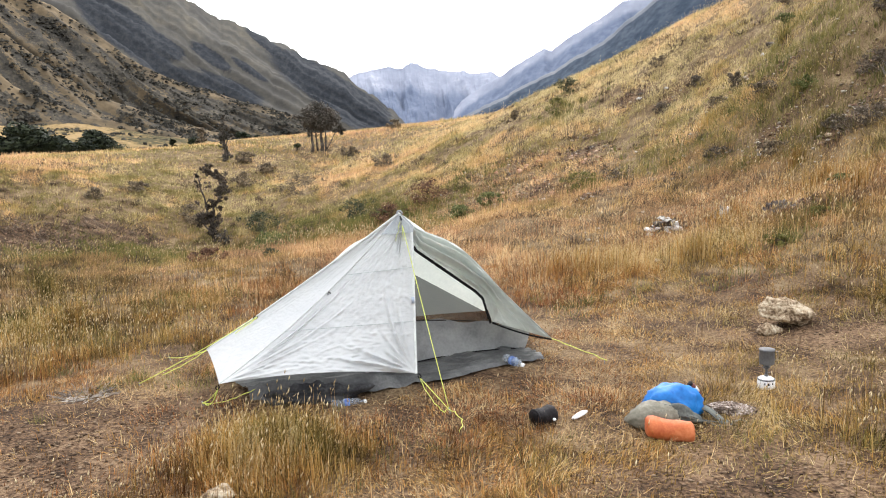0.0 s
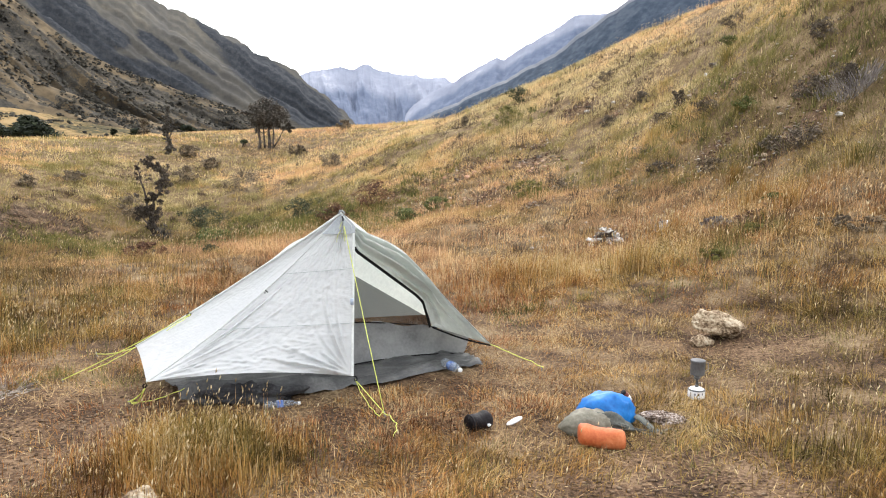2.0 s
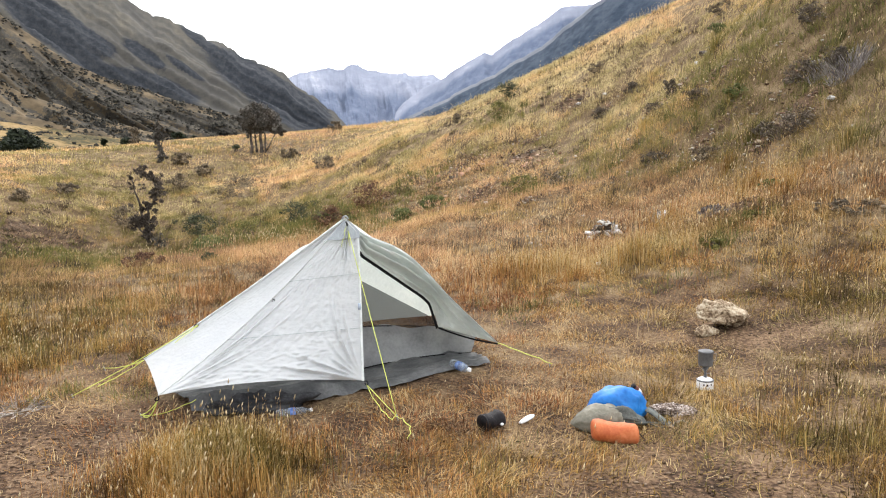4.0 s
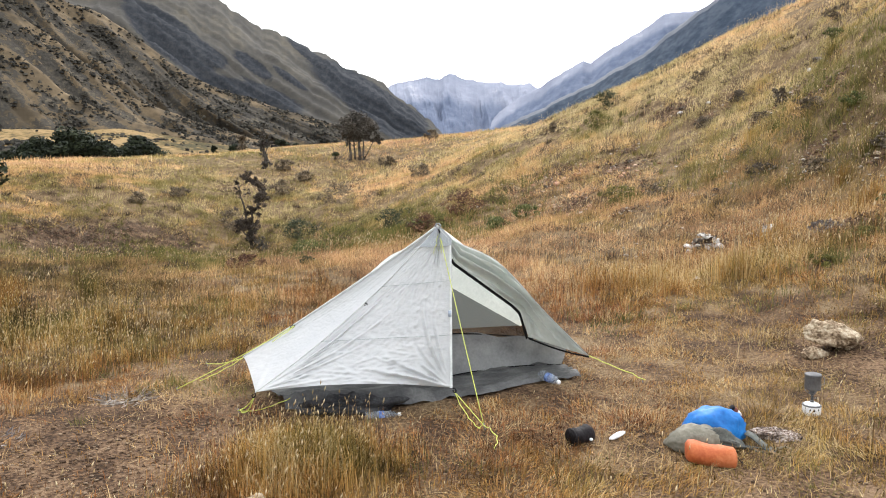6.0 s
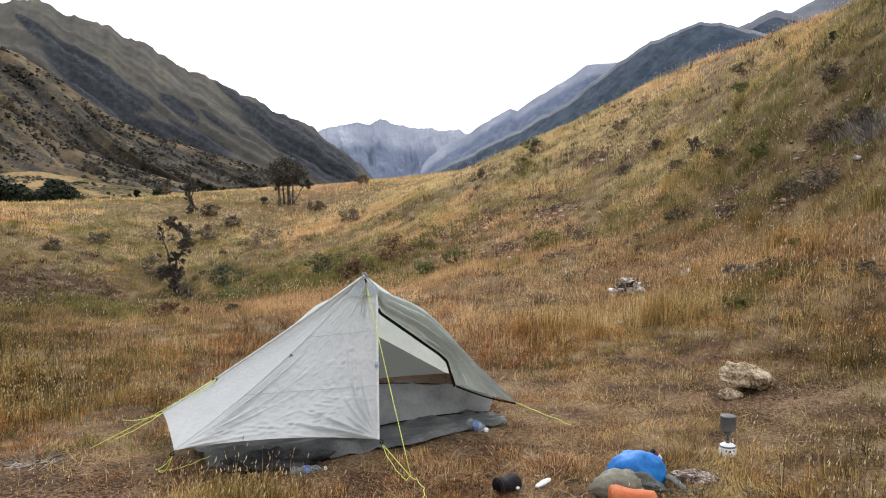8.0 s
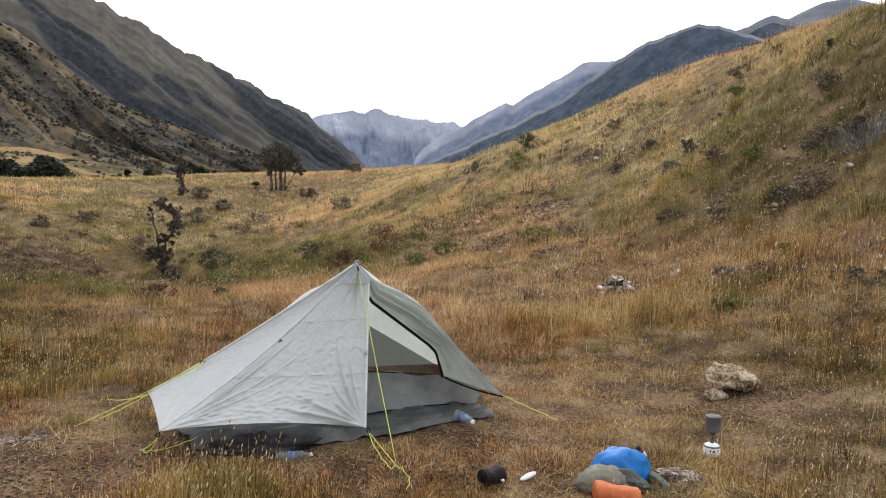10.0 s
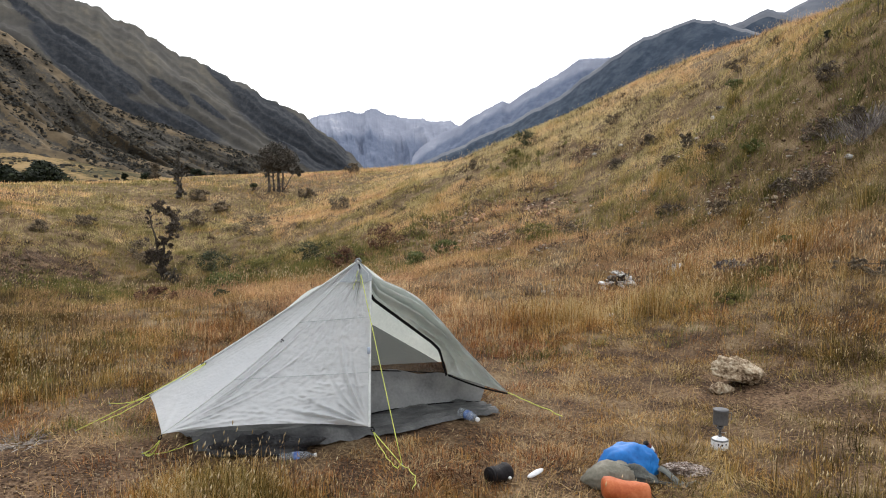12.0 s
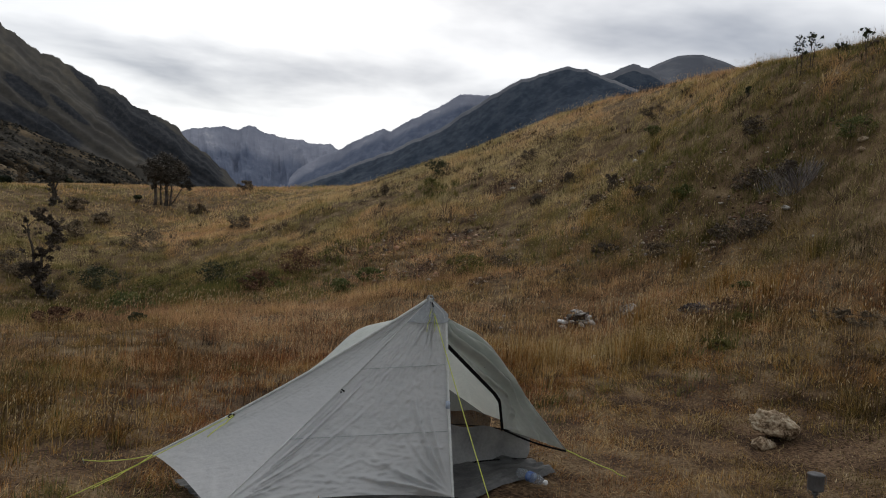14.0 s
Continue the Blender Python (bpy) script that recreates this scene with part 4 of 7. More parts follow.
    blade_mesh("back_grass", x, y, g.uniform(0.04, 0.16, len(x)) * (1 + 0.6 * fbm(x * 0.7, y * 0.7, 3, 73)), g.uniform(0.004, 0.009, len(x)), 0.9, GRASS, "short dry grass of the terrace", split=False, seed=72)
    # green grass in the damp gully and in small patches
    g = np.random.default_rng(51)
    gully = [(-4.6, 16.4, 1.9, 1.3, 700), (-1.8, 16.0, 1.6, 0.9, 420), (-8.2, 16.6, 1.7, 1.3, 430), (-6.4, 13.6, 1.9, 1.3, 330), (-5.5, 12.0, 1.0, 1.2, 90), (-3.0, 20.0, 1.6, 0.8, 120), (1.0, 17.6, 1.2, 0.6, 70), (0.6, 13.6, 1.0, 0.6, 50), (4.2, 11.9, 0.6, 0.4, 30), (8.9, 8.1, 0.9, 0.5, 60), (7.0, 10.2, 0.9, 0.7, 45), (9.5, 11.6, 1.4, 1.2, 110), (10.5, 8.2, 1.0, 1.2, 90), (7.6, 12.6, 1.2, 1.0, 60), (5.4, 20.6, 0.8, 0.6, 40)]
    camp = [(4.3, 3.3, 0.22, 0.2, 16), (5.1, 3.9, 0.25, 0.2, 18), (-2.0, 0.5, 0.12, 0.1, 9), (1.9, 2.4, 0.5, 0.3, 20), (2.2, -1.3, 0.2, 0.2, 10), (-1.75, 0.35, 0.25, 0.15, 10), (-0.5, -1.25, 0.4, 0.25, 22), (0.35, -1.05, 0.3, 0.2, 10), (-2.9, 1.5, 0.5, 0.6, 24), (2.9, -0.9, 0.35, 0.5, 7), (-4.2, 3.4, 0.7, 0.6, 26), (0.9, -1.5, 0.3, 0.2, 8), (3.6, 2.4, 0.5, 0.4, 12), (-2.4, 4.4, 0.8, 0.5, 20)]
    spots = gully + camp
    x = np.concatenate([g.normal(a, c, n) for a, b, c, d, n in spots])
    y = np.concatenate([g.normal(b, d, n) for a, b, c, d, n in spots])
    bx, by, out, k = tufts(x, y, 26, g.uniform(0.04, 0.16, len(x)), g)
    far = np.clip(np.hypot(bx, by + 4.8) / 6, 0.8, 4)
    blade_mesh("green_grass", bx, by, g.uniform(0.08, 0.30, len(k)) * np.clip(far / 2, 0.35, 1), 0.0045 * far * g.uniform(0.6, 1.4, len(k)), 0.6, GREEN, "green grass in the damp gully", split=False, seed=52, out=out)
    # low dead and dark herbs that break up the sward
    x, y, r, g = spread(20000, 6, 36, -40, 54, 61, 1.1)
    p = fbm(x * 1.1, y * 1.1, 3, 33) + 0.5 * fbm(x * 0.25, y * 0.25, 2, 35)
    keep = (g.uniform(0, 1, len(x)) < np.clip(-0.15 + 1.3 * p, 0.01, 1)) & (trodden(x, y) < 0.3) & ~in_tent(x, y)
    x, y, r = np.append(x[keep], g.normal(-9.2, 1.1, 260)), np.append(y[keep], g.normal(9.2, 1.3, 260)), np.append(r[keep], np.full(260, 16.0))
    bx, by, out, k = tufts(x, y, 14, g.uniform(0.03, 0.14, len(x)), g)
    blade_mesh("dead_herbs", bx, by, g.uniform(0.04, 0.20, len(k)), (0.009 * np.clip(r / 12, 0.7, 3))[k], 1.2, HERB, "dark dead herbs among the grass", split=False, seed=62, out=out)
    # dark low scrublets, clump by clump
    x, y, r, g = spread(620, 10, 34, -36, 54, 65, 1.2)
    keep = g.uniform(0, 1, len(x)) < np.where(x > 3, 0.85, 0.45)
    x, y, r = x[keep], y[keep], r[keep]
    bx, by, out, k = tufts(x, y, 60, g.uniform(0.06, 0.22, len(x)), g)
    blade_mesh("scrublets", bx, by, g.uniform(0.05, 0.26, len(k)), (0.012 * np.clip(r / 12, 0.7, 3))[k] * g.uniform(0.6, 1.4, len(k)), 1.3, HERB, "low dark scrublets dotted over the slope", split=False, seed=66, out=out)
    # the far terrace
    x, y, r, g = spread(150000, 30, 58, -40, 40, 11, 1.0)
    p = fbm(x * 0.25, y * 0.25, 4, 23)
    h = (0.15 + 0.12 * p) * g.uniform(0.4, 1.3, len(x))
    w = 0.037 * np.clip(r / 35, 0.8, 2) * g.uniform(0.6, 1.4, len(x))
    blade_mesh("far_grass", x, y, h, w, 1.3, HILLGRASS, "golden grass along the far edge of the terrace", split=False, seed=12)


build_ground()
build_grass()

# ---- making things ----


def thing(name, place, label, category, group=""):
    """An Empty at the base of a thing, which holds its parts."""
    ob = new(name)
    ob.empty_display_size = 0.1
    ob.location = place
    return tagged(ob, label, category, group)


def part(name, bm, mat, parent=None, label="", smooth=True):
    """Links a bmesh as one mesh object under a thing or a part; its vertices are given in the parent's own space."""
    me = bpy.data.meshes.new(name)
    bm.normal_update()
    bm.to_mesh(me)
    bm.free()
    if smooth:
        me.polygons.foreach_set("use_smooth", np.ones(len(me.polygons), dtype=bool))
    me.materials.append(mat)
    ob = new(name, me)
    ob.parent = parent
    return tagged(ob, label)


def tube(points, radius, sides=6, taper=1.0, caps=True):
    """A tube along points; radius at the start, times taper at the end."""
    bm = bmesh.new()
    add_tube(bm, points, radius, sides, taper, caps)
    return bm


def add_tube(bm, points, radius, sides=6, taper=1.0, caps=True):
    pts = [Vector(p) for p in points]
    rings = []
    for i, p in enumerate(pts):
        d = (pts[min(i + 1, len(pts) - 1)] - pts[max(i - 1, 0)]).normalized()
        a = d.orthogonal().normalized() if i == 0 else (a - d * a.dot(d)).normalized()
        b = d.cross(a)
        r = radius * (1 + (taper - 1) * i / max(len(pts) - 1, 1))
        rings.append([bm.verts.new(p + (a * math.cos(t) + b * math.sin(t)) * r) for t in (2 * math.pi * k / sides for k in range(sides))])
    for q, s in zip(rings, rings[1:]):
        for k in range(sides):
            bm.faces.new((q[k], q[(k + 1) % sides], s[(k + 1) % sides], s[k]))
    if caps:
        bm.faces.new(rings[0][::-1]); bm.faces.new(rings[-1])


def lathe(profile, sides=24):
    """A turned body from (radius, height) pairs."""
    bm = bmesh.new()
    rings = [[bm.verts.new((max(r, 1e-4) * math.cos(2 * math.pi * k / sides), max(r, 1e-4) * math.sin(2 * math.pi * k / sides), z)) for k in range(sides)] for r, z in profile]
    for q, s in zip(rings, rings[1:]):
        for k in range(sides):
            bm.faces.new((q[k], q[(k + 1) % sides], s[(k + 1) % sides], s[k]))
    bm.faces.new(rings[0][::-1]); bm.faces.new(rings[-1])
    return bm


def lump(size, seed, detail=3, rough=0.25, freq=1.6, flat=0.0):
    """An uneven rounded body of about that size, resting near z = 0."""
    bm = bmesh.new()
    bmesh.ops.create_icosphere(bm, subdivisions=detail, radius=1.0)
    o = Vector((seed * 7.31, seed * 3.17, seed * 1.93))
    for v in bm.verts:
        n = v.co.normalized()
        k = 1 + rough * noise.fractal(n * freq + o, 1.0, 2.0, 4)
        v.co = Vector((n.x * size[0], n.y * size[1], n.z * size[2])) * k
        if flat and v.co.z < -size[2] * flat:
            v.co.z = -size[2] * flat
    return bm


def rope(a, b, sag=0.0, n=8, wob=0.0, seed=0):
    """Points of a cord from a to b."""
    g = random.Random(seed)
    a, b = Vector(a), Vector(b)
    out = []
    for i in range(n + 1):
        t = i / n
        p = a.lerp(b, t)
        p.z -= sag * 4 * t * (1 - t)
        if 0 < i < n:
            p += Vector((g.uniform(-wob, wob), g.uniform(-wob, wob), g.uniform(-wob, wob) * 0.3))
        out.append(p)
    return out


# ---- the tent ----
FLY = material("tent_fabric", [(0.3, (0.603, 0.620, 0.632)), (0.5, (0.638, 0.652, 0.663)), (0.7, (0.673, 0.684, 0.693))], scale=3, fine=26, bump=0.75, dist=0.012, rough=0.42, translucent=0.42, spec=0.4, stretch=(0.7, 1, 2.0))
FLYGREEN = material("tent_fabric_inside", [(0.3, (0.58, 0.62, 0.58)), (0.7, (0.70, 0.73, 0.68))], scale=3, fine=26, bump=0.75, dist=0.012, rough=0.45, translucent=0.36, spec=0.35)
FLYDOOR = material("tent_door_fabric", [(0.3, (0.59, 0.62, 0.59)), (0.5, (0.66, 0.69, 0.66)), (0.7, (0.72, 0.74, 0.71))], scale=3, fine=26, bump=0.75, dist=0.012, rough=0.45, translucent=0.45, spec=0.35)
TRIM = material("tent_trim", [(0.3, (0.55, 0.57, 0.56)), (0.7, (0.74, 0.76, 0.74))], scale=10, fine=80, rough=0.5, translucent=0.2)
PATCH_CLOTH = material("peak_cloth", [(0.3, (0.24, 0.26, 0.28)), (0.7, (0.38, 0.41, 0.43))], scale=14, fine=70, rough=0.5, bump=0.6, dist=0.008, translucent=0.15)
SEAM = material("seam_tape", [(0.3, (0.42, 0.46, 0.46)), (0.7, (0.52, 0.56, 0.56))], scale=10, fine=80, rough=0.5, translucent=0.3)
ZIP = material("black_zip", [(0.3, (0.005, 0.005, 0.006)), (0.7, (0.012, 0.012, 0.013))], scale=30, fine=200, rough=0.8, spec=0.1)
# one cloth in two greys: floor darkened for shade under the fly, wall lit
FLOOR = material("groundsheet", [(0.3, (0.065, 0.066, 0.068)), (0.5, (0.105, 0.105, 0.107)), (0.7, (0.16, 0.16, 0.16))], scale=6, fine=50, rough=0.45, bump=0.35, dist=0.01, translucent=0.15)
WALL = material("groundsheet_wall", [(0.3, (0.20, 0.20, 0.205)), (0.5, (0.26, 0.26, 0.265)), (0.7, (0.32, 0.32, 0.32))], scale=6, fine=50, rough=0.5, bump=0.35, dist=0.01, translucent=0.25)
NET = material("insect_net", [(0.3, (0.03, 0.03, 0.032)), (0.7, (0.06, 0.06, 0.06))], scale=30, fine=200, rough=0.8, alpha=0.76)
CORD = material("yellow_cord", [(0.3, (0.52, 0.57, 0.09)), (0.7, (0.68, 0.73, 0.19))], scale=40, fine=300, rough=0.6)
STEEL = material("grey_metal", [(0.3, (0.20, 0.20, 0.21)), (0.7, (0.32, 0.32, 0.33))], scale=20, fine=200, rough=0.4, metal=0.9)

P = Vector((-0.012, 0.22, 1.108))
F = Vector((0.08, -0.225, 0.085))
CL = Vector((-1.16, -0.40, 0.118))
BL = Vector((-1.528, 0.63, 0.072))
BR = Vector((0.78, 1.62, 0.09))
R = Vector((1.122, 0.597, 0.075))


def arc(a, b, via=None, t=0.5):
    """A curve from a to b through via."""
    if via is None:
        return lambda s: a.lerp(b, s)
    c = (via - a * (1 - t) ** 2 - b * t ** 2) / (2 * t * (1 - t))
    return lambda s: a * (1 - s) ** 2 + c * 2 * s * (1 - s) + b * s * s


def panel(top, left, right, n=36, m=40, bulge=(0, 0, 0), wrinkle=0.006, seed=0, hem=None, peak=None, pleats=0.0, slack=0.45):
    """A cloth panel between two edges that start at one top point: left(s) and right(s), s from 0 at the top to 1 at the hem."""
    bm = bmesh.new()
    bulge = Vector(bulge)
    g = random.Random(seed * 17 + 3)
    folds = []
    for u, v, lo, hi, count in ((0.0, 1.0, -88, -22, 13), (1.0, 1.0, 190, 250, 6), (0.5, 0.0, 30, 150, 9), (0.0, 1.0, -14, -3, 4), (1.0, 1.0, 183, 192, 3)):
        for k in range(count):
            a = radians(lo + (hi - lo) * (k + g.uniform(0.1, 0.9)) / count)
            folds.append((u, v, math.cos(a), math.sin(a), g.uniform(0.18, 0.75) * (0.55 if v == 0 else 1), g.uniform(0.25, 0.75)))
    for k in range(46):  # short puckers above the hem
        a = radians(g.gauss(0, 13))
        folds.append((g.uniform(0.03, 0.85), 0.985 - abs(g.gauss(0, 0.11)), math.cos(a), math.sin(a), g.uniform(0.10, 0.32), g.uniform(0.07, 0.2)))
    grid = []
    for i in range(n + 1):
        s = i / n
        row = []
        a, b = left(s), right(s)
        for j in range(m + 1):
            t = j / m
            p = a.lerp(b, t)
            w = s * 4 * t * (1 - t)
            p = p + bulge * (w * math.sin(math.pi * min(s, 1.0) ** 0.9) * 1.0)
            if hem:
                p = p + Vector((0, 0, hem)) * (s ** 6 * 4 * t * (1 - t))
            edge = min(1, 6 * t, 6 * (1 - t)) * min(1, 4 * s)
            nz = noise.noise(Vector((t * 5.0 + seed, s * 16.0, seed * 1.7))) * 0.6 + noise.noise(Vector((t * 14.0, s * 5.0 + seed, 3.1))) * 0.4
            out = wrinkle * (slack * nz + 0.16 * noise.noise(Vector((t * 31.0, s * 38.0 + seed, 7.7)))) * edge
            if pleats:  # slack lengthwise folds that gather towards the top and the far corner
                out += pleats * math.sin(2 * math.pi * (3.2 * t + 0.35 * math.sin(5 * s + seed))) * math.sin(math.pi * s) ** 0.7 * min(1, 5 * t, 5 * (1 - t))
                out += 0.5 * pleats * abs(math.sin(math.pi * (5.7 * t + 1.4 * s))) * math.sin(math.pi * s) * min(1, 5 * t, 5 * (1 - t))
            # pulls: sharp folds that fan out from the corners and from the peak
            for u, v, cu, cv, length, size in folds:
                along = (t - u) * cu + (s - v) * cv
                if 0 < along < length:
                    side = ((t - u) * cv - (s - v) * cu) / (0.006 + 0.015 * along)
                    if abs(side) < 3:
                        out += wrinkle * size * (math.exp(-side * side) - 0.5 * math.exp(-((side - 1.3) ** 2))) * math.sin(math.pi * (along / length) ** 0.6) * min(1, 10 * t, 10 * (1 - t))
            p = p + Vector((0.2, -1.0, 0.4)) * out
            if peak:
                w = math.exp(-((t - peak[0]) / 0.16) ** 2 - ((s - peak[1]) / 0.16) ** 2)
                p = p + Vector(peak[2]) * w
            row.append(bm.verts.new(p))
        grid.append(row)
    for i in range(n):
        for j in range(m):
            bm.faces.new((grid[i][j], grid[i][j + 1], grid[i + 1][j + 1], grid[i + 1][j]))
    bmesh.ops.remove_doubles(bm, verts=bm.verts, dist=1e-5)
    return bm


def build_tent():
    tent = thing("tent", (0, 0, 0), "pale grey translucent single-pole tent with its door unzipped", "tent")
    tie = Vector((-0.519, 0.112, 0.590))
    shoulder = Vector((0.080, 0.15, 1.022))

    def front_edge(s):
        return P.lerp(shoulder, s / 0.09) if s < 0.09 else shoulder.lerp(F, (s - 0.09) / 0.91) + Vector((0, 0.02, 0)) * math.sin(math.pi * (s - 0.09) / 0.91)

    seam = arc(P, CL, tie, 0.46)
    ridge = arc(P, BL, Vector((-1.084, 0.444, 0.364)), 0.71)
    back_r = arc(P, BR, Vector((0.42, 0.95, 0.66)), 0.5)
    billow = [P, Vector((0.085, 0.25, 1.01)), Vector((0.17, 0.28, 0.962)), Vector((0.312, 0.328, 0.897)), Vector((0.434, 0.368, 0.815)), Vector((0.596, 0.422, 0.645)), Vector((0.757, 0.475, 0.455)), R]

    def eave(s):
        """The billowing edge over the door, from the peak to the corner."""
        k = min(int(s * 7), 6)
        u = s * 7 - k
        a, b, c, d = billow[max(k - 1, 0)], billow[k], billow[k + 1], billow[min(k + 2, 7)]
        return (b * 2 + (c - a) * u + (a * 2 - b * 5 + c * 4 - d) * u ** 2 + (b * 3 - a - c * 3 + d) * u ** 3) * 0.5

    part("front_panel", panel(P, seam, front_edge, bulge=(0.0, 0.02, 0.0), seed=1, hem=0.040, wrinkle=0.042, n=150, m=160, slack=0.10), FLY, tent)
    part("end_panel", panel(P, ridge, seam, m=48, bulge=(0.02, 0.05, -0.02), seed=2, hem=0.03, wrinkle=0.016, n=90), FLY, tent)
    part("back_panel", panel(P, ridge, back_r, bulge=(-0.02, 0.02, 0.25), seed=3, hem=0.05, peak=(0.27, 0.36, (-0.04, 0.14, 0.05)), n=60, m=60), FLYGREEN, tent)
    part("end_panel", panel(P, back_r, eave, m=24, bulge=(0.02, 0.0, 0.03), seed=4, hem=0.02), FLYGREEN, tent)
    # the loose half of the door hangs from the eave to its zip
    zt, zk, zb = Vector((0.103, 0.195, 0.856)), Vector((0.587, 0.515, 0.454)), Vector((0.663, 0.610, 0.220))

    def zip_edge(s):
        pts = [P, zt, zk + Vector((-0.05, -0.035, 0.045)), zk + Vector((0.01, 0.01, -0.02)), zb]
        at = (0.0, 0.27, 0.72, 0.80, 1.0)
        i = max(k for k in range(4) if s >= at[k])
        return pts[i].lerp(pts[i + 1], (s - at[i]) / (at[i + 1] - at[i]))

    door = part("door_panel", panel(P, zip_edge, eave, m=50, bulge=(0.02, -0.045, 0.02), seed=6, wrinkle=0.034, n=90, pleats=0.048), FLYDOOR, tent, "unzipped door panel hanging loose")

    def strip(curve, width, off, k=24, lo=0.0, hi=1.0):
        bm = bmesh.new()
        side = Vector(off)
        prev = None
        for i in range(k + 1):
            p = curve(lo + (hi - lo) * i / k)
            q = [bm.verts.new(p + side * 0.5 + Vector((0, -0.006, 0.002))), bm.verts.new(p + side * 0.5 + side.normalized() * width + Vector((0, -0.008, 0.002))), bm.verts.new(p + side * 0.5 + side.normalized() * width + Vector((0, 0.001, 0))), bm.verts.new(p + side * 0.5 + Vector((0, 0.003, 0)))]
            if prev:
                for a in range(4):
                    bm.faces.new((prev[a], prev[(a + 1) % 4], q[(a + 1) % 4], q[a]))
            prev = q
        return bm

    part("zip", strip(zip_edge, 0.021, (-0.006, 0, -0.006), lo=0.24, k=40), ZIP, door, "black zip hanging open")
    hem = lambda s: zb.lerp(R, s) + Vector((0, 0, -0.015 * math.sin(math.pi * s)))
    part("hem", strip(hem, 0.013, (0, 0, -0.004)), ZIP, door, "black hem tape")
    part("door_edge", strip(front_edge, 0.016, (-0.004, 0, 0)), TRIM, tent, "pale storm flap edge")
    part("ridge_seam", tube([ridge(i / 20) + Vector((0, 0, 0.003)) for i in range(21)], 0.009), TRIM, tent)
    part("eave_seam", tube([eave(i / 20) for i in range(21)], 0.004), SEAM, tent)
    part("panel_seam", tube([seam(i / 24) + Vector((0, -0.004, 0.001)) for i in range(25)], 0.0035, 5), TRIM, tent)
    for f in (0.36, 0.70):
        pts = [seam(f).lerp(front_edge(f * 0.985), i / 24) + Vector((0, -0.006, 0)) for i in range(25)]
        part("cross_seam", tube(pts, 0.0022, 4), SEAM, tent)
    # reinforced peak with its black buckle
    bm = bmesh.new()
    fan = []
    for i in range(7):  # a crumpled cap sewn over the peak
        s_ = i / 6
        row = []
        for j in range(13):
            t_ = j / 12
            q = seam(0.115 * s_ + 0.01).lerp(front_edge(0.125 * s_ + 0.01), t_)
            row.append(bm.verts.new(q + Vector((0, -0.010 - 0.006 * s_ * abs(math.sin(9 * t_)), 0.004 + 0.004 * math.sin(14 * t_)))))
        fan.append(row)
    for p, q in zip(fan, fan[1:]):
        for j in range(12):
            bm.faces.new((p[j], p[j + 1], q[j + 1], q[j]))
    part("peak_patch", bm, PATCH_CLOTH, tent, "grey reinforcement cloth at the peak")
    part("peak_loop", tube([P + Vector((-0.022, -0.006, -0.004)), P + Vector((-0.012, -0.008, 0.016)), P + Vector((0.006, -0.008, 0.018)), P + Vector((0.020, -0.004, -0.002))], 0.006, 6), PATCH_CLOTH, tent)
    part("buckle", tube([P + Vector((0.005, -0.02, -0.02)), P + Vector((0.012, -0.03, -0.05))], 0.008, 6), ZIP, tent)
    for c, d in ((tie + Vector((0, -0.012, 0)), (0.012, 0, -0.035)), (Vector((-1.084, 0.43, 0.366)), (-0.03, 0, -0.018)), (CL + Vector((0, -0.012, 0.0)), (-0.015, 0, -0.03)), (F + Vector((0, -0.01, 0)), (0.02, -0.02, -0.02)), (Vector((0.40, 0.36, 0.70)), (0.02, 0, -0.02))):
        d = Vector(d)
        n = d.cross(Vector((0, 1, 0))).normalized() * 0.011
        part("tie_loop", tube([c, c + d * 0.35 + n, c + d * 0.8 + n * 0.8, c + d, c + d * 0.75 - n * 0.8, c + d * 0.3 - n * 0.5], 0.0045, 6), ZIP, tent)
    bm = bmesh.new()
    c = front_edge(0.56)
    add_tube(bm, [c + Vector((-0.016, -0.012, 0.02)), c + Vector((-0.016, -0.014, -0.02))], 0.014, 4)
    part("tab", bm, material("blue_grey_tab", [(0.3, (0.36, 0.42, 0.52)), (0.7, (0.46, 0.52, 0.62))]), tent)
    # inner: a low bath-shaped wall, groundsheet and net
    bm = bmesh.new()
    rows = []
    back_low = arc(Vector((-0.30, 0.28, -0.072)), Vector((0.95, 0.86, -0.07)), Vector((0.36, 0.74, -0.07)))
    back_top = arc(Vector((-0.30, 0.60, 0.25)), Vector((1.02, 0.95, 0.075)), Vector((0.45, 0.84, 0.185)))
    for i in range(25):
        s = i / 24
        a, b = back_low(s), back_top(s)
        rows.append([bm.verts.new(a.lerp(b, k / 6) + Vector((0, 0.02 * math.sin(9 * s + k), 0.012 * math.sin(23 * s + 2 * k) * (k / 6)))) for k in range(7)])
    for p, q in zip(rows, rows[1:]):
        for k in range(6):
            bm.faces.new((p[k], q[k], q[k + 1], p[k + 1]))
    wall = part("bathtub_wall", bm, WALL, tent, "grey raised groundsheet wall")
    part("wall_edge", tube([back_top(i / 20) for i in range(21)], 0.005), ZIP, wall)
    # black tube laid in for the shade where the wall meets the floor
    part("crease_shade", tube([back_low(i / 20) + Vector((0, -0.01, 0.006)) for i in range(21)], 0.005), ZIP, wall)
    bm = bmesh.new()
    front = [(-1.05, -0.08), (-0.90, -0.15), (-0.60, -0.12), (-0.30, -0.08), (0.06, 0.12), (0.34, 0.17), (0.62, 0.44), (0.85, 0.50), (1.07, 0.61)]
    back = [(-1.40, 0.60), (-0.95, 0.75), (-0.6, 0.85), (-0.25, 0.9), (0.10, 0.95), (0.45, 1.0), (0.70, 0.98), (0.86, 0.92), (0.98, 0.84)]
    g = []
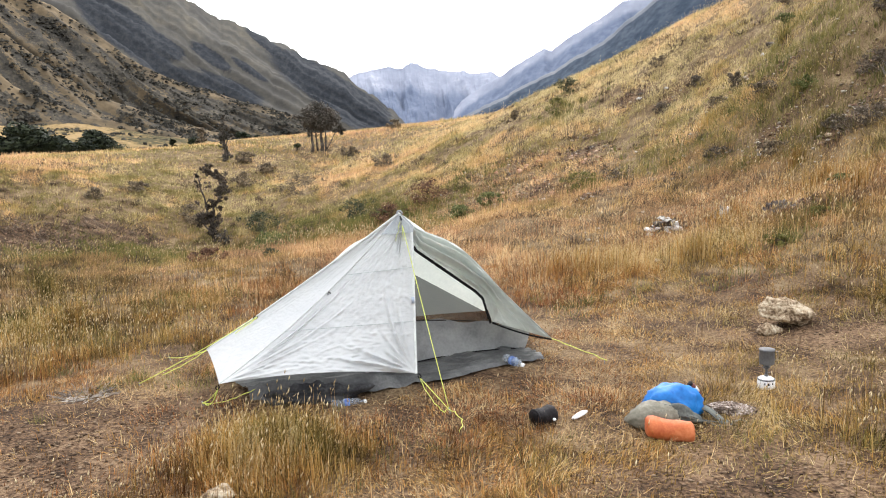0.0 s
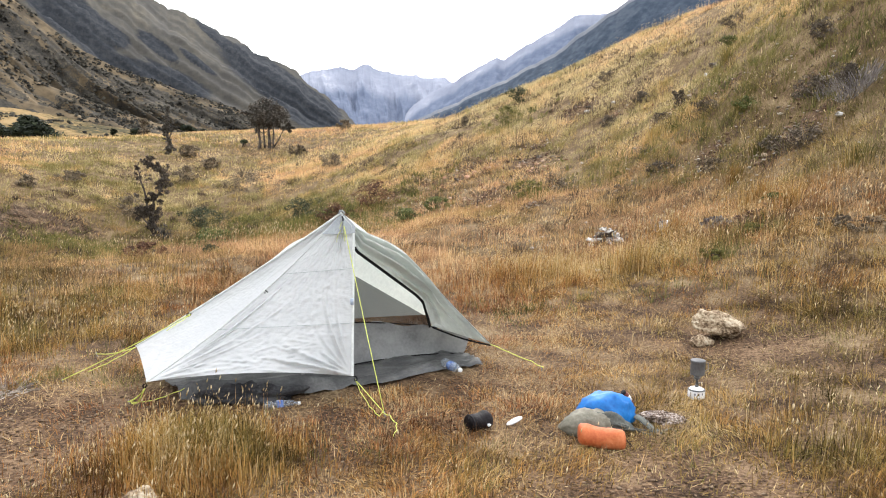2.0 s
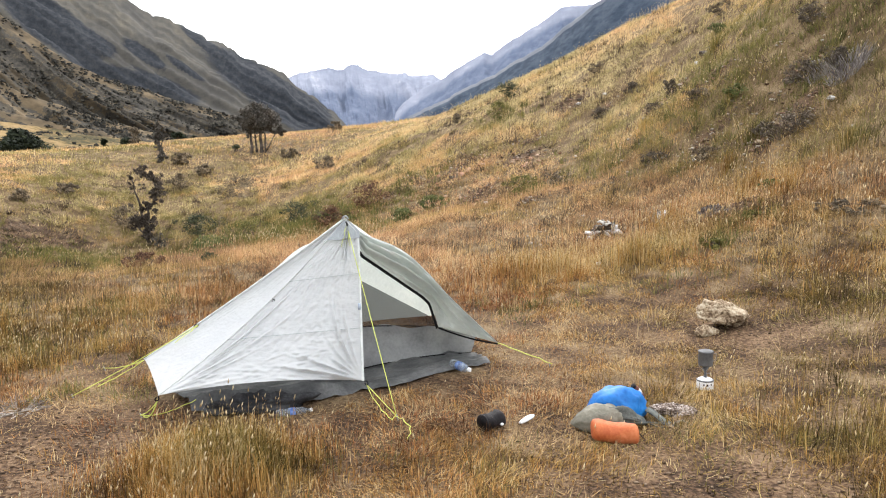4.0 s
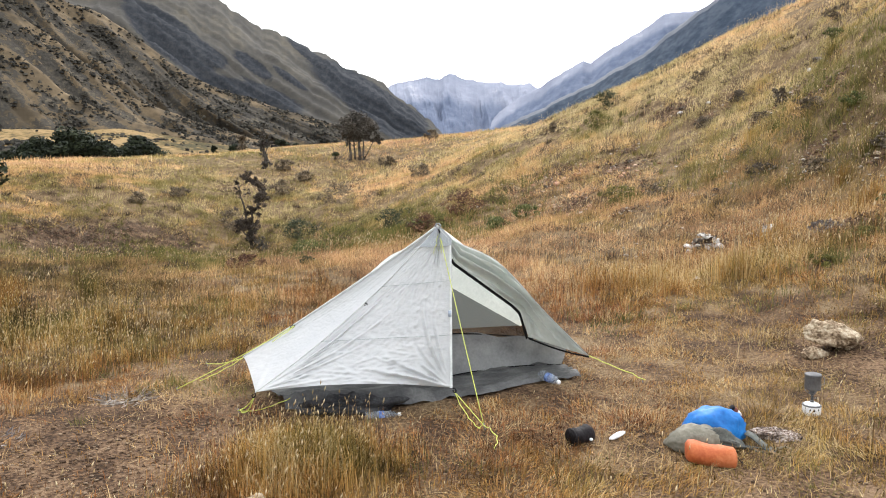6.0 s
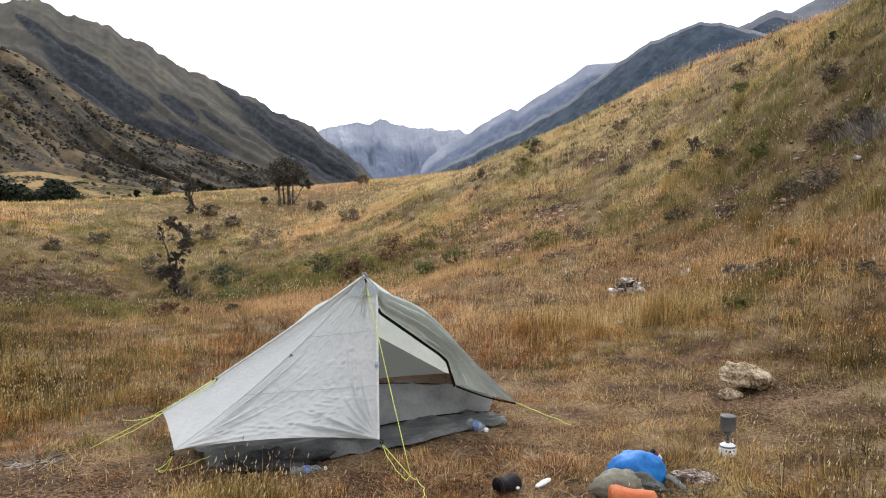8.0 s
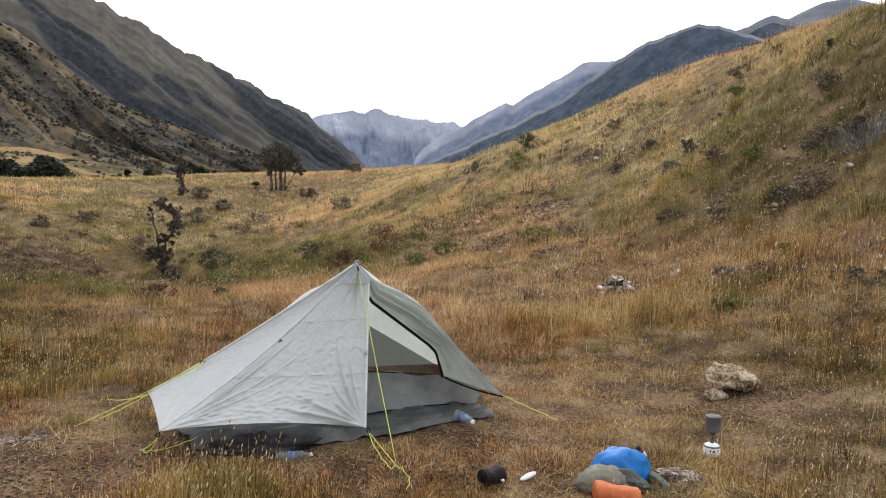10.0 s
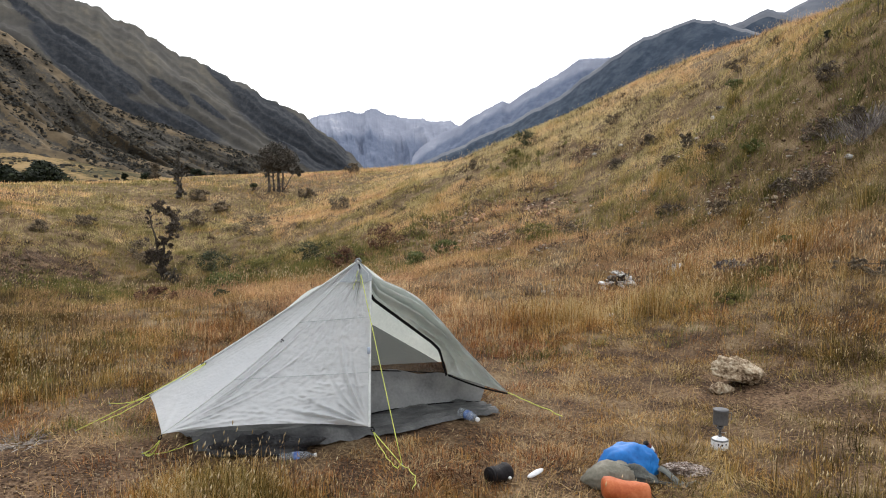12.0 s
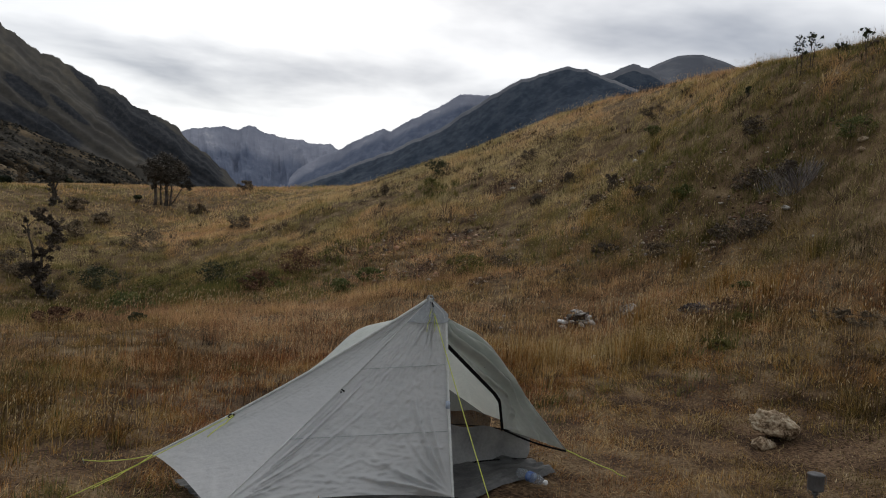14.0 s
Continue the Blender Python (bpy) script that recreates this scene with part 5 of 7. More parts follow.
    for k, ((x0, y0), (x1, y1)) in enumerate(zip(front, back)):
        col = []
        for i in range(13):
            s = i / 12
            x, y = x0 + (x1 - x0) * s, y0 + (y1 - y0) * s
            z = -0.068 + 0.014 * math.sin(9 * x + 11 * y) * math.sin(7 * y)
            if i == 0:
                z = -0.095 + (0.02 if k % 2 else 0.0)
            if k < 4 and i < 3:
                z += (0.0, 0.09, 0.05)[i] * (1 if k else 0.6)
            col.append(bm.verts.new((x, y, z)))
        g.append(col)
    for p, q in zip(g, g[1:]):
        for i in range(12):
            bm.faces.new((p[i], q[i], q[i + 1], p[i + 1]))
    bmesh.ops.subdivide_edges(bm, edges=bm.edges[:], cuts=3, use_grid_fill=True)
    for v in bm.verts:  # crumpled cloth
        c = v.co
        v.co = c + Vector((0, -0.02, 0.6)) * (0.045 * (abs(noise.noise(c * 7)) - 0.2) + 0.045 * (0.25 - abs(noise.noise(c * 15))) + 0.02 * noise.noise(c * 40))
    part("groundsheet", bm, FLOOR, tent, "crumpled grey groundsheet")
    bm = bmesh.new()
    a, b, c = Vector((0.80, 0.98, 0.13)), Vector((-0.30, 0.52, 0.84)), Vector((-0.30, 0.68, 0.20))
    rows = [[bm.verts.new(a.lerp(b.lerp(c, j / 8), i / 10) + Vector((0, 0.03, -0.03)) * math.sin(math.pi * i / 10) * math.sin(math.pi * j / 8)) for j in range(9)] for i in range(1, 11)]
    for p, q in zip(rows, rows[1:]):
        for j in range(8):
            bm.faces.new((p[j], q[j], q[j + 1], p[j + 1]))
    part("net", bm, NET, tent, "dark insect netting", smooth=False)
    # guy lines
    stake = Vector((0.27, -0.50, gz(0.27, -0.50) + 0.03))
    part("guy_line", tube(rope(P + Vector((0.01, -0.03, -0.05)), stake, 0.01), 0.0026, 6), CORD, tent, "bright yellow-green cord")
    part("guy_line", tube(rope(F + Vector((0.01, -0.01, -0.02)), stake, 0.0), 0.0026, 6), CORD, tent)
    part("guy_line", tube(rope(F + Vector((0.01, -0.01, -0.02)), stake + Vector((-0.03, -0.05, 0.0)), 0.03, 8, 0.006, 12), 0.0026, 6), CORD, tent)
    part("guy_line", tube(rope(stake + Vector((-0.03, -0.05, 0.0)), stake, -0.01), 0.0026, 6), CORD, tent)
    part("loose_cord", tube(rope(stake, (0.33, -0.68, gz(0.33, -0.68) + 0.04), -0.01, 6, 0.006, 4) + rope((0.34, -0.70, gz(0.33, -0.68) + 0.038), (0.315, -0.86, gz(0.31, -0.86) + 0.02), 0.0, 6, 0.008, 8), 0.0026, 6), CORD, tent)
    for dx in (-0.03, 0.0, 0.02):
        part("loose_cord", tube(rope(P + Vector((0.005, -0.032, -0.05)), P + Vector((dx, -0.06 - abs(dx), -0.17 - 0.6 * abs(dx))), 0.0, 6, 0.008, 7 + int(100 * dx)), 0.0018, 5), CORD, tent)
    left = Vector((-1.97, 0.40, gz(-1.97, 0.40) + 0.02))
    part("guy_line", tube(rope((-1.09, 0.43, 0.360), left, 0.012), 0.0030, 6), CORD, tent)
    back_peg = Vector((-2.0, 1.15, gz(-2.0, 1.15) + 0.03))
    part("guy_line", tube(rope(BL, back_peg, 0.02, 8, 0.01, 6), 0.0030, 6), CORD, tent)
    part("guy_line", tube(rope(BL, left + Vector((0.14, 0.10, 0.03)), 0.012, 8, 0.006, 3), 0.0030, 6), CORD, tent)
    part("loose_cord", tube(rope((-1.085, 0.425, 0.355), (-1.22, 0.30, 0.27), 0.0, 6, 0.006, 13), 0.003, 5), CORD, tent)
    cl = Vector((-1.36, -0.12, gz(-1.36, -0.12) + 0.02))
    part("guy_line", tube(rope(CL + Vector((0, 0, -0.02)), cl, 0.02), 0.0036, 6), CORD, tent)
    part("guy_line", tube(rope(CL + Vector((-0.01, 0.0, -0.03)), cl + Vector((0.03, -0.03, 0.0)), 0.04), 0.0036, 6), CORD, tent)
    part("loose_cord", tube(rope(cl, (-1.02, -0.06, gz(-1.02, -0.06) + 0.08), 0.025, 9, 0.016, 9), 0.0030, 6), CORD, tent)
    part("guy_line", tube(rope(R, (1.52, 0.46, gz(1.52, 0.46) + 0.03), 0.0, 8, 0.012, 2), 0.0038, 6), CORD, tent)
    for q in (stake, left, back_peg, cl, Vector((1.50, 0.47, gz(1.5, 0.47) + 0.02))):
        part("peg", tube([q + Vector((0.0, 0.0, 0.012)), q + Vector((0.02, 0.03, -0.10))], 0.004, 6), STEEL, tent)
    part("pole", tube([Vector((-0.02, 0.30, -0.07)), Vector((-0.012, 0.24, 1.085))], 0.009, 10), STEEL, tent, "slim grey tent pole")


build_tent()

# ---- plants ----
PALETWIG = material("bleached_twigs", [(0.3, (0.09, 0.07, 0.058)), (0.5, (0.21, 0.175, 0.15)), (0.7, (0.40, 0.36, 0.32))], scale=2, fine=8, bump=0, rough=0.9, island=0.5, spec=0.1)
BROWNBRUSH = material("brown_thorn_sprays", [(0.3, (0.040, 0.032, 0.028)), (0.5, (0.082, 0.066, 0.056)), (0.7, (0.16, 0.132, 0.108))], scale=1.2, fine=6, bump=0, rough=0.85, island=0.5, spec=0.1)
DARKLEAF = material("dark_foliage", [(0.3, (0.024, 0.032, 0.016)), (0.5, (0.051, 0.062, 0.030)), (0.7, (0.115, 0.119, 0.061))], scale=1.2, fine=6, bump=0, rough=0.7, island=0.45, spec=0.2)
BROWNLEAF = material("brown_scrub", [(0.3, (0.075, 0.060, 0.044)), (0.5, (0.17, 0.135, 0.095)), (0.7, (0.33, 0.26, 0.175))], scale=1.5, fine=6, bump=0, rough=0.85, island=0.45, spec=0.1)
REDLEAF = material("russet_scrub", [(0.3, (0.074, 0.041, 0.030)), (0.5, (0.162, 0.084, 0.054)), (0.7, (0.270, 0.169, 0.095))], scale=1.5, fine=6, bump=0, rough=0.85, island=0.45, spec=0.1)
GREYTWIG = material("grey_twigs", [(0.3, (0.100, 0.085, 0.085)), (0.5, (0.200, 0.175, 0.165)), (0.7, (0.340, 0.310, 0.290))], scale=2, fine=8, bump=0, rough=0.9, island=0.5, spec=0.1)
BROWNTWIG = material("brown_twigs", [(0.3, (0.055, 0.040, 0.030)), (0.5, (0.115, 0.085, 0.062)), (0.7, (0.22, 0.175, 0.135))], scale=2, fine=8, bump=0, rough=0.9, island=0.5, spec=0.1)
GREENLEAF = material("green_foliage", [(0.3, (0.054, 0.074, 0.022)), (0.5, (0.115, 0.135, 0.043)), (0.7, (0.216, 0.216, 0.081))], scale=1.5, fine=6, bump=0, rough=0.7, translucent=0.2, island=0.45, spec=0.2)
HILLSCRUB = material("hillside_scrub", [(0.3, (0.065, 0.052, 0.040)), (0.5, (0.125, 0.102, 0.078)), (0.7, (0.22, 0.185, 0.145))], scale=1.5, fine=6, bump=0, rough=0.85, island=0.45, spec=0.1)
GREYLEAF = material("dull_foliage", [(0.3, (0.055, 0.050, 0.044)), (0.5, (0.100, 0.090, 0.076)), (0.7, (0.17, 0.15, 0.128))], scale=1.2, fine=6, bump=0, rough=0.8, island=0.45, spec=0.1)
YELLOWLEAF = material("yellow_green_foliage", [(0.3, (0.078, 0.080, 0.022)), (0.5, (0.155, 0.145, 0.042)), (0.7, (0.26, 0.22, 0.08))], scale=1.5, fine=6, bump=0, rough=0.7, translucent=0.2, island=0.45, spec=0.15)
BEECH = material("beech_foliage", [(0.3, (0.010, 0.014, 0.008)), (0.5, (0.018, 0.024, 0.012)), (0.7, (0.034, 0.042, 0.020))], scale=1.2, fine=6, bump=0, rough=0.7, island=0.45, spec=0.2)
BARK = material("dark_bark", [(0.3, (0.040, 0.033, 0.028)), (0.5, (0.085, 0.070, 0.060)), (0.7, (0.16, 0.14, 0.12))], scale=6, fine=30, bump=0.6, rough=0.95, spec=0.1)


def leaf_arrays(clumps, each, size, g, flat=0.5):
    """Small four-cornered leaves round the clump centres (x, y, z, radius)."""
    c = np.repeat(np.array(clumps, float), each, axis=0)
    n = len(c)
    d = g.normal(0, 1, (n, 3))
    d /= np.linalg.norm(d, axis=1)[:, None]
    rad = g.uniform(0.35, 1.0, n) ** 0.6 * c[:, 3]
    p = c[:, :3] + d * rad[:, None] * np.array([1, 1, 0.8])
    a = g.normal(0, 1, (n, 3)); a[:, 2] *= flat
    a /= np.linalg.norm(a, axis=1)[:, None]
    b = np.cross(a, d + g.normal(0, 0.4, (n, 3)))
    b /= np.linalg.norm(b, axis=1)[:, None] + 1e-6
    s = size * g.uniform(0.5, 1.4, n)[:, None]
    v = np.stack([p - a * s, p + b * s * 0.45, p + a * s, p - b * s * 0.45], 1).reshape(-1, 3)
    return v, np.arange(4 * n), np.full(n, 4)


def plant(name, x, y, h, w, mat, label, category="shrub", seed=0, clumps=14, each=60, leaf=0.05, stems=4, crown=(0.25, 1.0), lean=0.0, group="", bark=None, stem_r=0.03, spread_=0.6, fill=2.0):
    """A woody plant: tapered stems that fork into limbs, and a crown of many small leaves in uneven clumps."""
    g = np.random.default_rng(seed)
    ob = thing(name, (x, y, gz(x, y) - 0.03), label, category, group)
    cl = []
    tips = []
    for k in range(stems):
        a = 2 * math.pi * k / stems + g.uniform(-0.5, 0.5)
        top = Vector((math.cos(a) * w * 0.5 * spread_ * g.uniform(0.4, 1) + lean * h, math.sin(a) * w * 0.5 * spread_ * g.uniform(0.4, 1), h * g.uniform(0.6, 0.92)))
        foot = Vector((math.cos(a) * w * 0.08, math.sin(a) * w * 0.08, 0))
        mid = foot.lerp(top, 0.5) + Vector((g.normal(0, 0.05) * w, g.normal(0, 0.05) * w, 0.04 * h))
        bm = bmesh.new()
        add_tube(bm, [foot, foot.lerp(mid, 0.5) + Vector((g.normal(0, 0.02) * w, g.normal(0, 0.02) * w, 0)), mid, mid.lerp(top, 0.55) + Vector((g.normal(0, 0.04) * w, 0, 0)), top], stem_r, 6, 0.25)
        for q in range(3):
            s = mid.lerp(top, g.uniform(0.0, 0.7))
            e = s + Vector((g.normal(0, 0.25) * w, g.normal(0, 0.25) * w, g.uniform(0.08, 0.25) * h))
            add_tube(bm, [s, s.lerp(e, 0.5) + Vector((0, 0, 0.02 * h)), e], stem_r * 0.5, 5, 0.3)
            tips.append(e)
        tips.append(top)
        part("stem" if stems > 1 else "trunk", bm, bark or BARK, ob)
    for k in range(clumps):
        if 2 * k < len(tips) * fill:
            t = tips[int(2 * k / fill) % len(tips)]
            cx, cy, cz = t.x, t.y, min(max(t.z, crown[0] * h), crown[1] * h * 0.95)
        else:
            z = g.uniform(crown[0], crown[1])
            prof = math.sin(math.pi * min(max((z - crown[0]) / (crown[1] - crown[0] + 1e-6), 0.08), 0.92)) ** 0.6
            a, q = g.uniform(0, 6.28), math.sqrt(g.uniform(0, 1)) * 0.5 * w * prof
            cx, cy, cz = math.cos(a) * q + lean * z * h, math.sin(a) * q, z * h * 0.95
        cl.append((cx, cy, cz, min(w, h) * g.uniform(0.13, 0.26)))
    v, f, s = leaf_arrays(cl, each, leaf, g)
    v[:, 2] = np.maximum(v[:, 2], 0.01)
    crown_ob = new("crown", raw_mesh("crown", v, f, s, mat))
    crown_ob.parent = ob
    return ob


def brush(name, x, y, h, w, mat, label, seed=0, n=260, r=0.006, category="dead brush", spread_=0.5):
    """A heap of dry twigs that fan out from the ground."""
    g = np.random.default_rng(seed)
    ob = thing(name, (x, y, gz(x, y)), label, category)
    bm = bmesh.new()
    z0 = gz(x, y)
    for k in range(n):
        a, q = g.uniform(0, 6.28), math.sqrt(g.uniform(0, 1)) * w * 0.5
        px, py = math.cos(a) * q, math.sin(a) * q
        b, l = a + g.normal(0, 0.9), h * g.uniform(0.35, 1.1)
        foot = Vector((px, py, gz(x + px, y + py) - z0 - 0.01))
        tip = foot + Vector((math.cos(b) * l * spread_ * g.uniform(0.2, 1.4), math.sin(b) * l * spread_ * g.uniform(0.2, 1.4), l * g.uniform(0.25, 1)))
        add_tube(bm, [foot, foot.lerp(tip, 0.5) + Vector((0, 0, 0.03 * l)), tip], r, 3, 0.4, False)
    tagged(part("dry_growth", bm, mat, ob), kind="stuff")
    return ob


def tree(name, az, far, low, high, wide, mat, label, seed, leaf=0.16, clumps=46, each=70):
    x, y = EYE[0] + far * math.sin(radians(az)), EYE[1] + far * math.cos(radians(az))
    z = gz(x, y)
    h = EYE[2] + far * math.tan(radians(high + 0.0075 * az)) - z
    return plant(name, x, y, h, wide, mat, label, "tree", seed, clumps, each, leaf, 3, (low, 1.0), stem_r=0.05 * h / 3, spread_=0.8, group="beech trees beyond the terrace")


def limbed(name, x, y, limbs, clumps, mat, label, category, each=160, leaf=0.045, seed=0, twigs=6):
    """A woody plant with limbs of its own shape, (radius, points), and foliage round the clump centres (x, y, z, radius), all from its foot."""
    g = np.random.default_rng(seed)
    # each mass of foliage breaks up into small sprays
    clumps = [(a + g.normal(0, 0.62) * r, b + g.normal(0, 0.62) * r, max(c + g.normal(0, 0.62) * r, 0.05), r * g.uniform(0.4, 0.95)) for a, b, c, r in clumps for _ in range(6)]
    ob = thing(name, (x, y, gz(x, y) - 0.04), label, category)
    for r, pts in limbs:
        bm = bmesh.new()
        full = []
        for a, b in zip(pts, pts[1:]):
            a, b = Vector(a), Vector(b)
            full += [a, a.lerp(b, 0.5) + Vector(g.normal(0, 0.04, 3)) * (b - a).length]
        add_tube(bm, full + [Vector(pts[-1])], r, 7, 0.3)
        for k in range(4):
            p = full[int(g.integers(len(full) // 2, len(full)))]
            d = Vector((g.normal(0, 1), g.normal(0, 1), g.uniform(0.2, 1.2))).normalized() * g.uniform(0.15, 0.4)
            add_tube(bm, [p, p + d * 0.5 + Vector((0, 0, 0.02)), p + d], r * 0.35, 5, 0.3)
        part("stem", bm, BARK, ob)
    bm = bmesh.new()
    for cx, cy, cz, rad in clumps:
        c = Vector((cx, cy, cz))
        for k in range(twigs):
            d = Vector((g.normal(0, 1), g.normal(0, 1), g.normal(0.3, 0.8))).normalized() * rad * g.uniform(0.7, 1.35)
            add_tube(bm, [c, c + d * 0.5 + Vector((0, 0, rad * 0.1)), c + d], 0.007, 4, 0.4, False)
    tagged(part("twigs", bm, BARK, ob), kind="stuff")
    v, f, s = leaf_arrays(clumps, each, leaf, g)
    v[:, 2] = np.maximum(v[:, 2], 0.02)
    crown_ob = new("crown", raw_mesh("crown", v, f, s, mat))
    crown_ob.parent = ob
    return ob


def bristly(masses, each, seed):
    """Break each leafy mass into several small ragged sprays."""
    g = np.random.default_rng(seed)
    return [(x + g.normal(0, 0.75 * r), y + g.normal(0, 0.6 * r), z + g.normal(0.1 * r, 1.0 * r), r * g.uniform(0.22, 0.50)) for x, y, z, r in masses for _ in range(each)]


# the hooked thorn shrub in the gully: a bare leaning stem and an arching leafy one
limbed("snag_shrub", -6.95, 20.6,
       [(0.055, [(0.02, 0, 0), (-0.08, 0.02, 0.6), (-0.22, 0.05, 1.3), (-0.36, 0.0, 1.85), (-0.47, 0.02, 2.42)]),
        (0.05, [(0.05, 0.05, 0), (-0.02, 0.0, 0.7), (0.02, 0.05, 1.2), (0.25, 0.0, 1.5), (0.40, -0.05, 1.85), (0.26, 0.0, 2.2), (-0.02, 0.04, 2.5), (-0.28, 0.0, 2.47)]),
        (0.035, [(0.0, -0.1, 0.1), (-0.25, -0.15, 0.6), (-0.33, -0.1, 1.05)])],
       bristly([(0.20, 0, 1.45, 0.15), (0.36, 0, 1.62, 0.19), (0.43, 0, 1.85, 0.20), (0.36, 0.05, 2.06, 0.20), (0.20, 0, 2.28, 0.18), (0.02, 0, 2.46, 0.15), (-0.18, 0, 2.50, 0.10), (-0.46, 0, 2.30, 0.06), (-0.40, 0, 2.0, 0.06), (0.05, 0, 1.25, 0.14),
                (-0.26, -0.1, 1.02, 0.22), (-0.36, 0, 0.80, 0.20), (-0.12, 0.05, 0.92, 0.22), (0.02, 0, 0.72, 0.18), (-0.22, 0, 0.62, 0.20), (-0.02, 0, 0.42, 0.14), (0.05, 0, 0.2, 0.12)], 7, 77),
       BROWNBRUSH, "half-dead hooked thorn shrub in the gully", "shrub", 38, 0.026, 1, 2)
limbed("thorn_shrub", -6.55, 20.3, [(0.02, [(0, 0, 0), (0.03, 0, 0.25), (0.08, 0, 0.45)])], [(0, 0, 0.15, 0.15), (0.08, 0.05, 0.3, 0.14), (-0.08, 0, 0.28, 0.12)], GREYLEAF, "small dark thorn shrub at the foot of the hooked one", "shrub", 40, 0.034, 2, 2)
# the narrow dead shrub
limbed("snag_shrub", -9.38, 32.2, [(0.07, [(0, 0, 0), (0.02, 0, 0.7), (-0.03, 0, 1.4), (0.0, 0, 2.3)]), (0.04, [(0.05, 0, 0.6), (0.18, 0, 1.1), (0.22, 0, 1.5)]), (0.03, [(-0.02, 0, 0.9), (-0.16, 0, 1.2), (-0.18, 0.02, 1.4)])],
       bristly([(0, 0, 0.15, 0.20), (0.05, 0, 0.4, 0.20), (-0.03, 0, 0.65, 0.17), (0.03, 0, 0.9, 0.18), (0.14, 0, 1.15, 0.17), (0.2, 0, 1.4, 0.13), (-0.12, 0, 1.25, 0.15), (0, 0, 1.45, 0.16), (-0.03, 0, 1.7, 0.12), (0.02, 0, 1.95, 0.09), (0.0, 0, 2.2, 0.06)], 5, 78),
       GREYLEAF, "narrow dark dead shrub on the terrace", "shrub", 34, 0.040, 3, 1)
# the umbrella tree: four stems under a dense dome, one low bough
dome = np.random.default_rng(14)
DOME = [(0.82 * math.cos(a) * q, 0.7 * math.sin(a) * q, 1.55 + 0.82 * math.sqrt(max(1 - q * q, 0)) * u, 0.33) for a, q, u in zip(dome.uniform(0, 6.28, 46), np.sqrt(dome.uniform(0, 1, 46)) * 0.93, dome.uniform(0.25, 1.0, 46))]
limbed("umbrella_tree", -5.0, 35.2, [(0.085, [(-0.40, 0, 0), (-0.40, 0, 0.7), (-0.42, 0, 1.3), (-0.46, 0, 1.8)]), (0.06, [(-0.12, 0.1, 0), (-0.18, 0.1, 0.8), (-0.2, 0.1, 1.7)]), (0.10, [(0.14, 0, 0), (0.10, 0, 0.8), (0.15, 0, 1.4), (0.2, 0, 2.0)]),
                                     (0.06, [(0.34, -0.05, 0), (0.36, 0, 0.8), (0.42, 0, 1.3), (0.45, 0, 1.8)]), (0.035, [(0.36, 0, 0.1), (0.66, 0, 0.6), (0.90, 0, 1.05), (1.0, 0, 1.25)])],
       DOME + [(0.98, 0, 1.35, 0.15), (1.12, 0, 1.12, 0.13), (0.9, 0, 1.1, 0.12), (1.2, 0, 1.0, 0.09), (-0.62, 0, 1.35, 0.14), (-0.45, 0, 1.2, 0.12), (-0.5, 0, 0.9, 0.08)],
       GREYLEAF, "small dark tree with several stems under a dense rounded crown", "tree", 85, 0.050, 4, 1)
plant("thorn_shrub", -6.3, 35.6, 0.45, 0.5, DARKLEAF, "small shrub beside the umbrella tree", seed=5, clumps=12, each=60, leaf=0.05)
GULLY_BUSHES = [  # x, y, height, width, material, label
    (-5.39, 21.04, 0.79, 1.15, DARKLEAF, "dark green bush in the gully"),
    (-1.71, 18.09, 0.72, 1.18, DARKLEAF, "dark grey-green bush behind the tent"),
    (-0.59, 14.99, 0.59, 0.94, REDLEAF, "russet bush on the bank"),
    (0.53, 16.45, 0.83, 1.33, REDLEAF, "low russet bush on the eroded bank"),
    (-8.17, 22.09, 0.89, 0.89, BROWNLEAF, "olive-brown bush beside the gully"),
    (-3.90, 9.05, 0.31, 0.74, REDLEAF, "low russet bush in the gully"),
    (-3.25, 11.61, 0.53, 1.06, GREENLEAF, "low green growth in the gully"),
    (-3.34, 18.64, 0.65, 1.68, YELLOWLEAF, "low green growth in the gully"),
    (-2.68, 8.96, 0.19, 0.28, DARKLEAF, "small dark bush in the gully"),
    (1.24, 13.0, 0.42, 0.6, GREENLEAF, "small green herb bush on the bank"),
    (2.1, 14.2, 0.4, 0.8, GREENLEAF, "low green bush on the bank"),
    (-0.6, 15.4, 0.35, 1.3, GREENLEAF, "low green growth behind the tent"),
    (-6.0, 16.2, 0.4, 1.3, YELLOWLEAF, "low green growth in the gully"),
]
MEADOW_BUSHES = [  # x, y, height, width, material, label
    (-4.32, 24.48, 0.93, 2.21, BROWNLEAF, "wide brown thorn thicket in the meadow"),
    (-7.43, 27.17, 0.75, 1.03, BROWNLEAF, "low olive-brown bush in the meadow"),
    (-6.98, 30.33, 0.56, 0.84, BROWNLEAF, "small dark bush in the meadow"),
    (-1.11, 25.70, 0.65, 0.84, BROWNLEAF, "small brown bush in the meadow"),
    (-8.42, 32.40, 0.60, 1.05, BROWNLEAF, "dead bush beside the snag"),
    (-10.9, 24.2, 0.45, 0.9, BROWNLEAF, "small olive-brown bush in the meadow"),
    (-11.9, 22.8, 0.5, 0.6, BROWNLEAF, "small brown bush in the meadow"),
    (-3.2, 33.5, 0.6, 0.9, BROWNLEAF, "small dark bush on the terrace"),
    (-1.0, 40.0, 0.6, 0.9, BROWNLEAF, "small dark bush near the terrace edge"),
    (-13.0, 41.0, 1.3, 0.6, BROWNLEAF, "dark thin shrub on the terrace"),
]
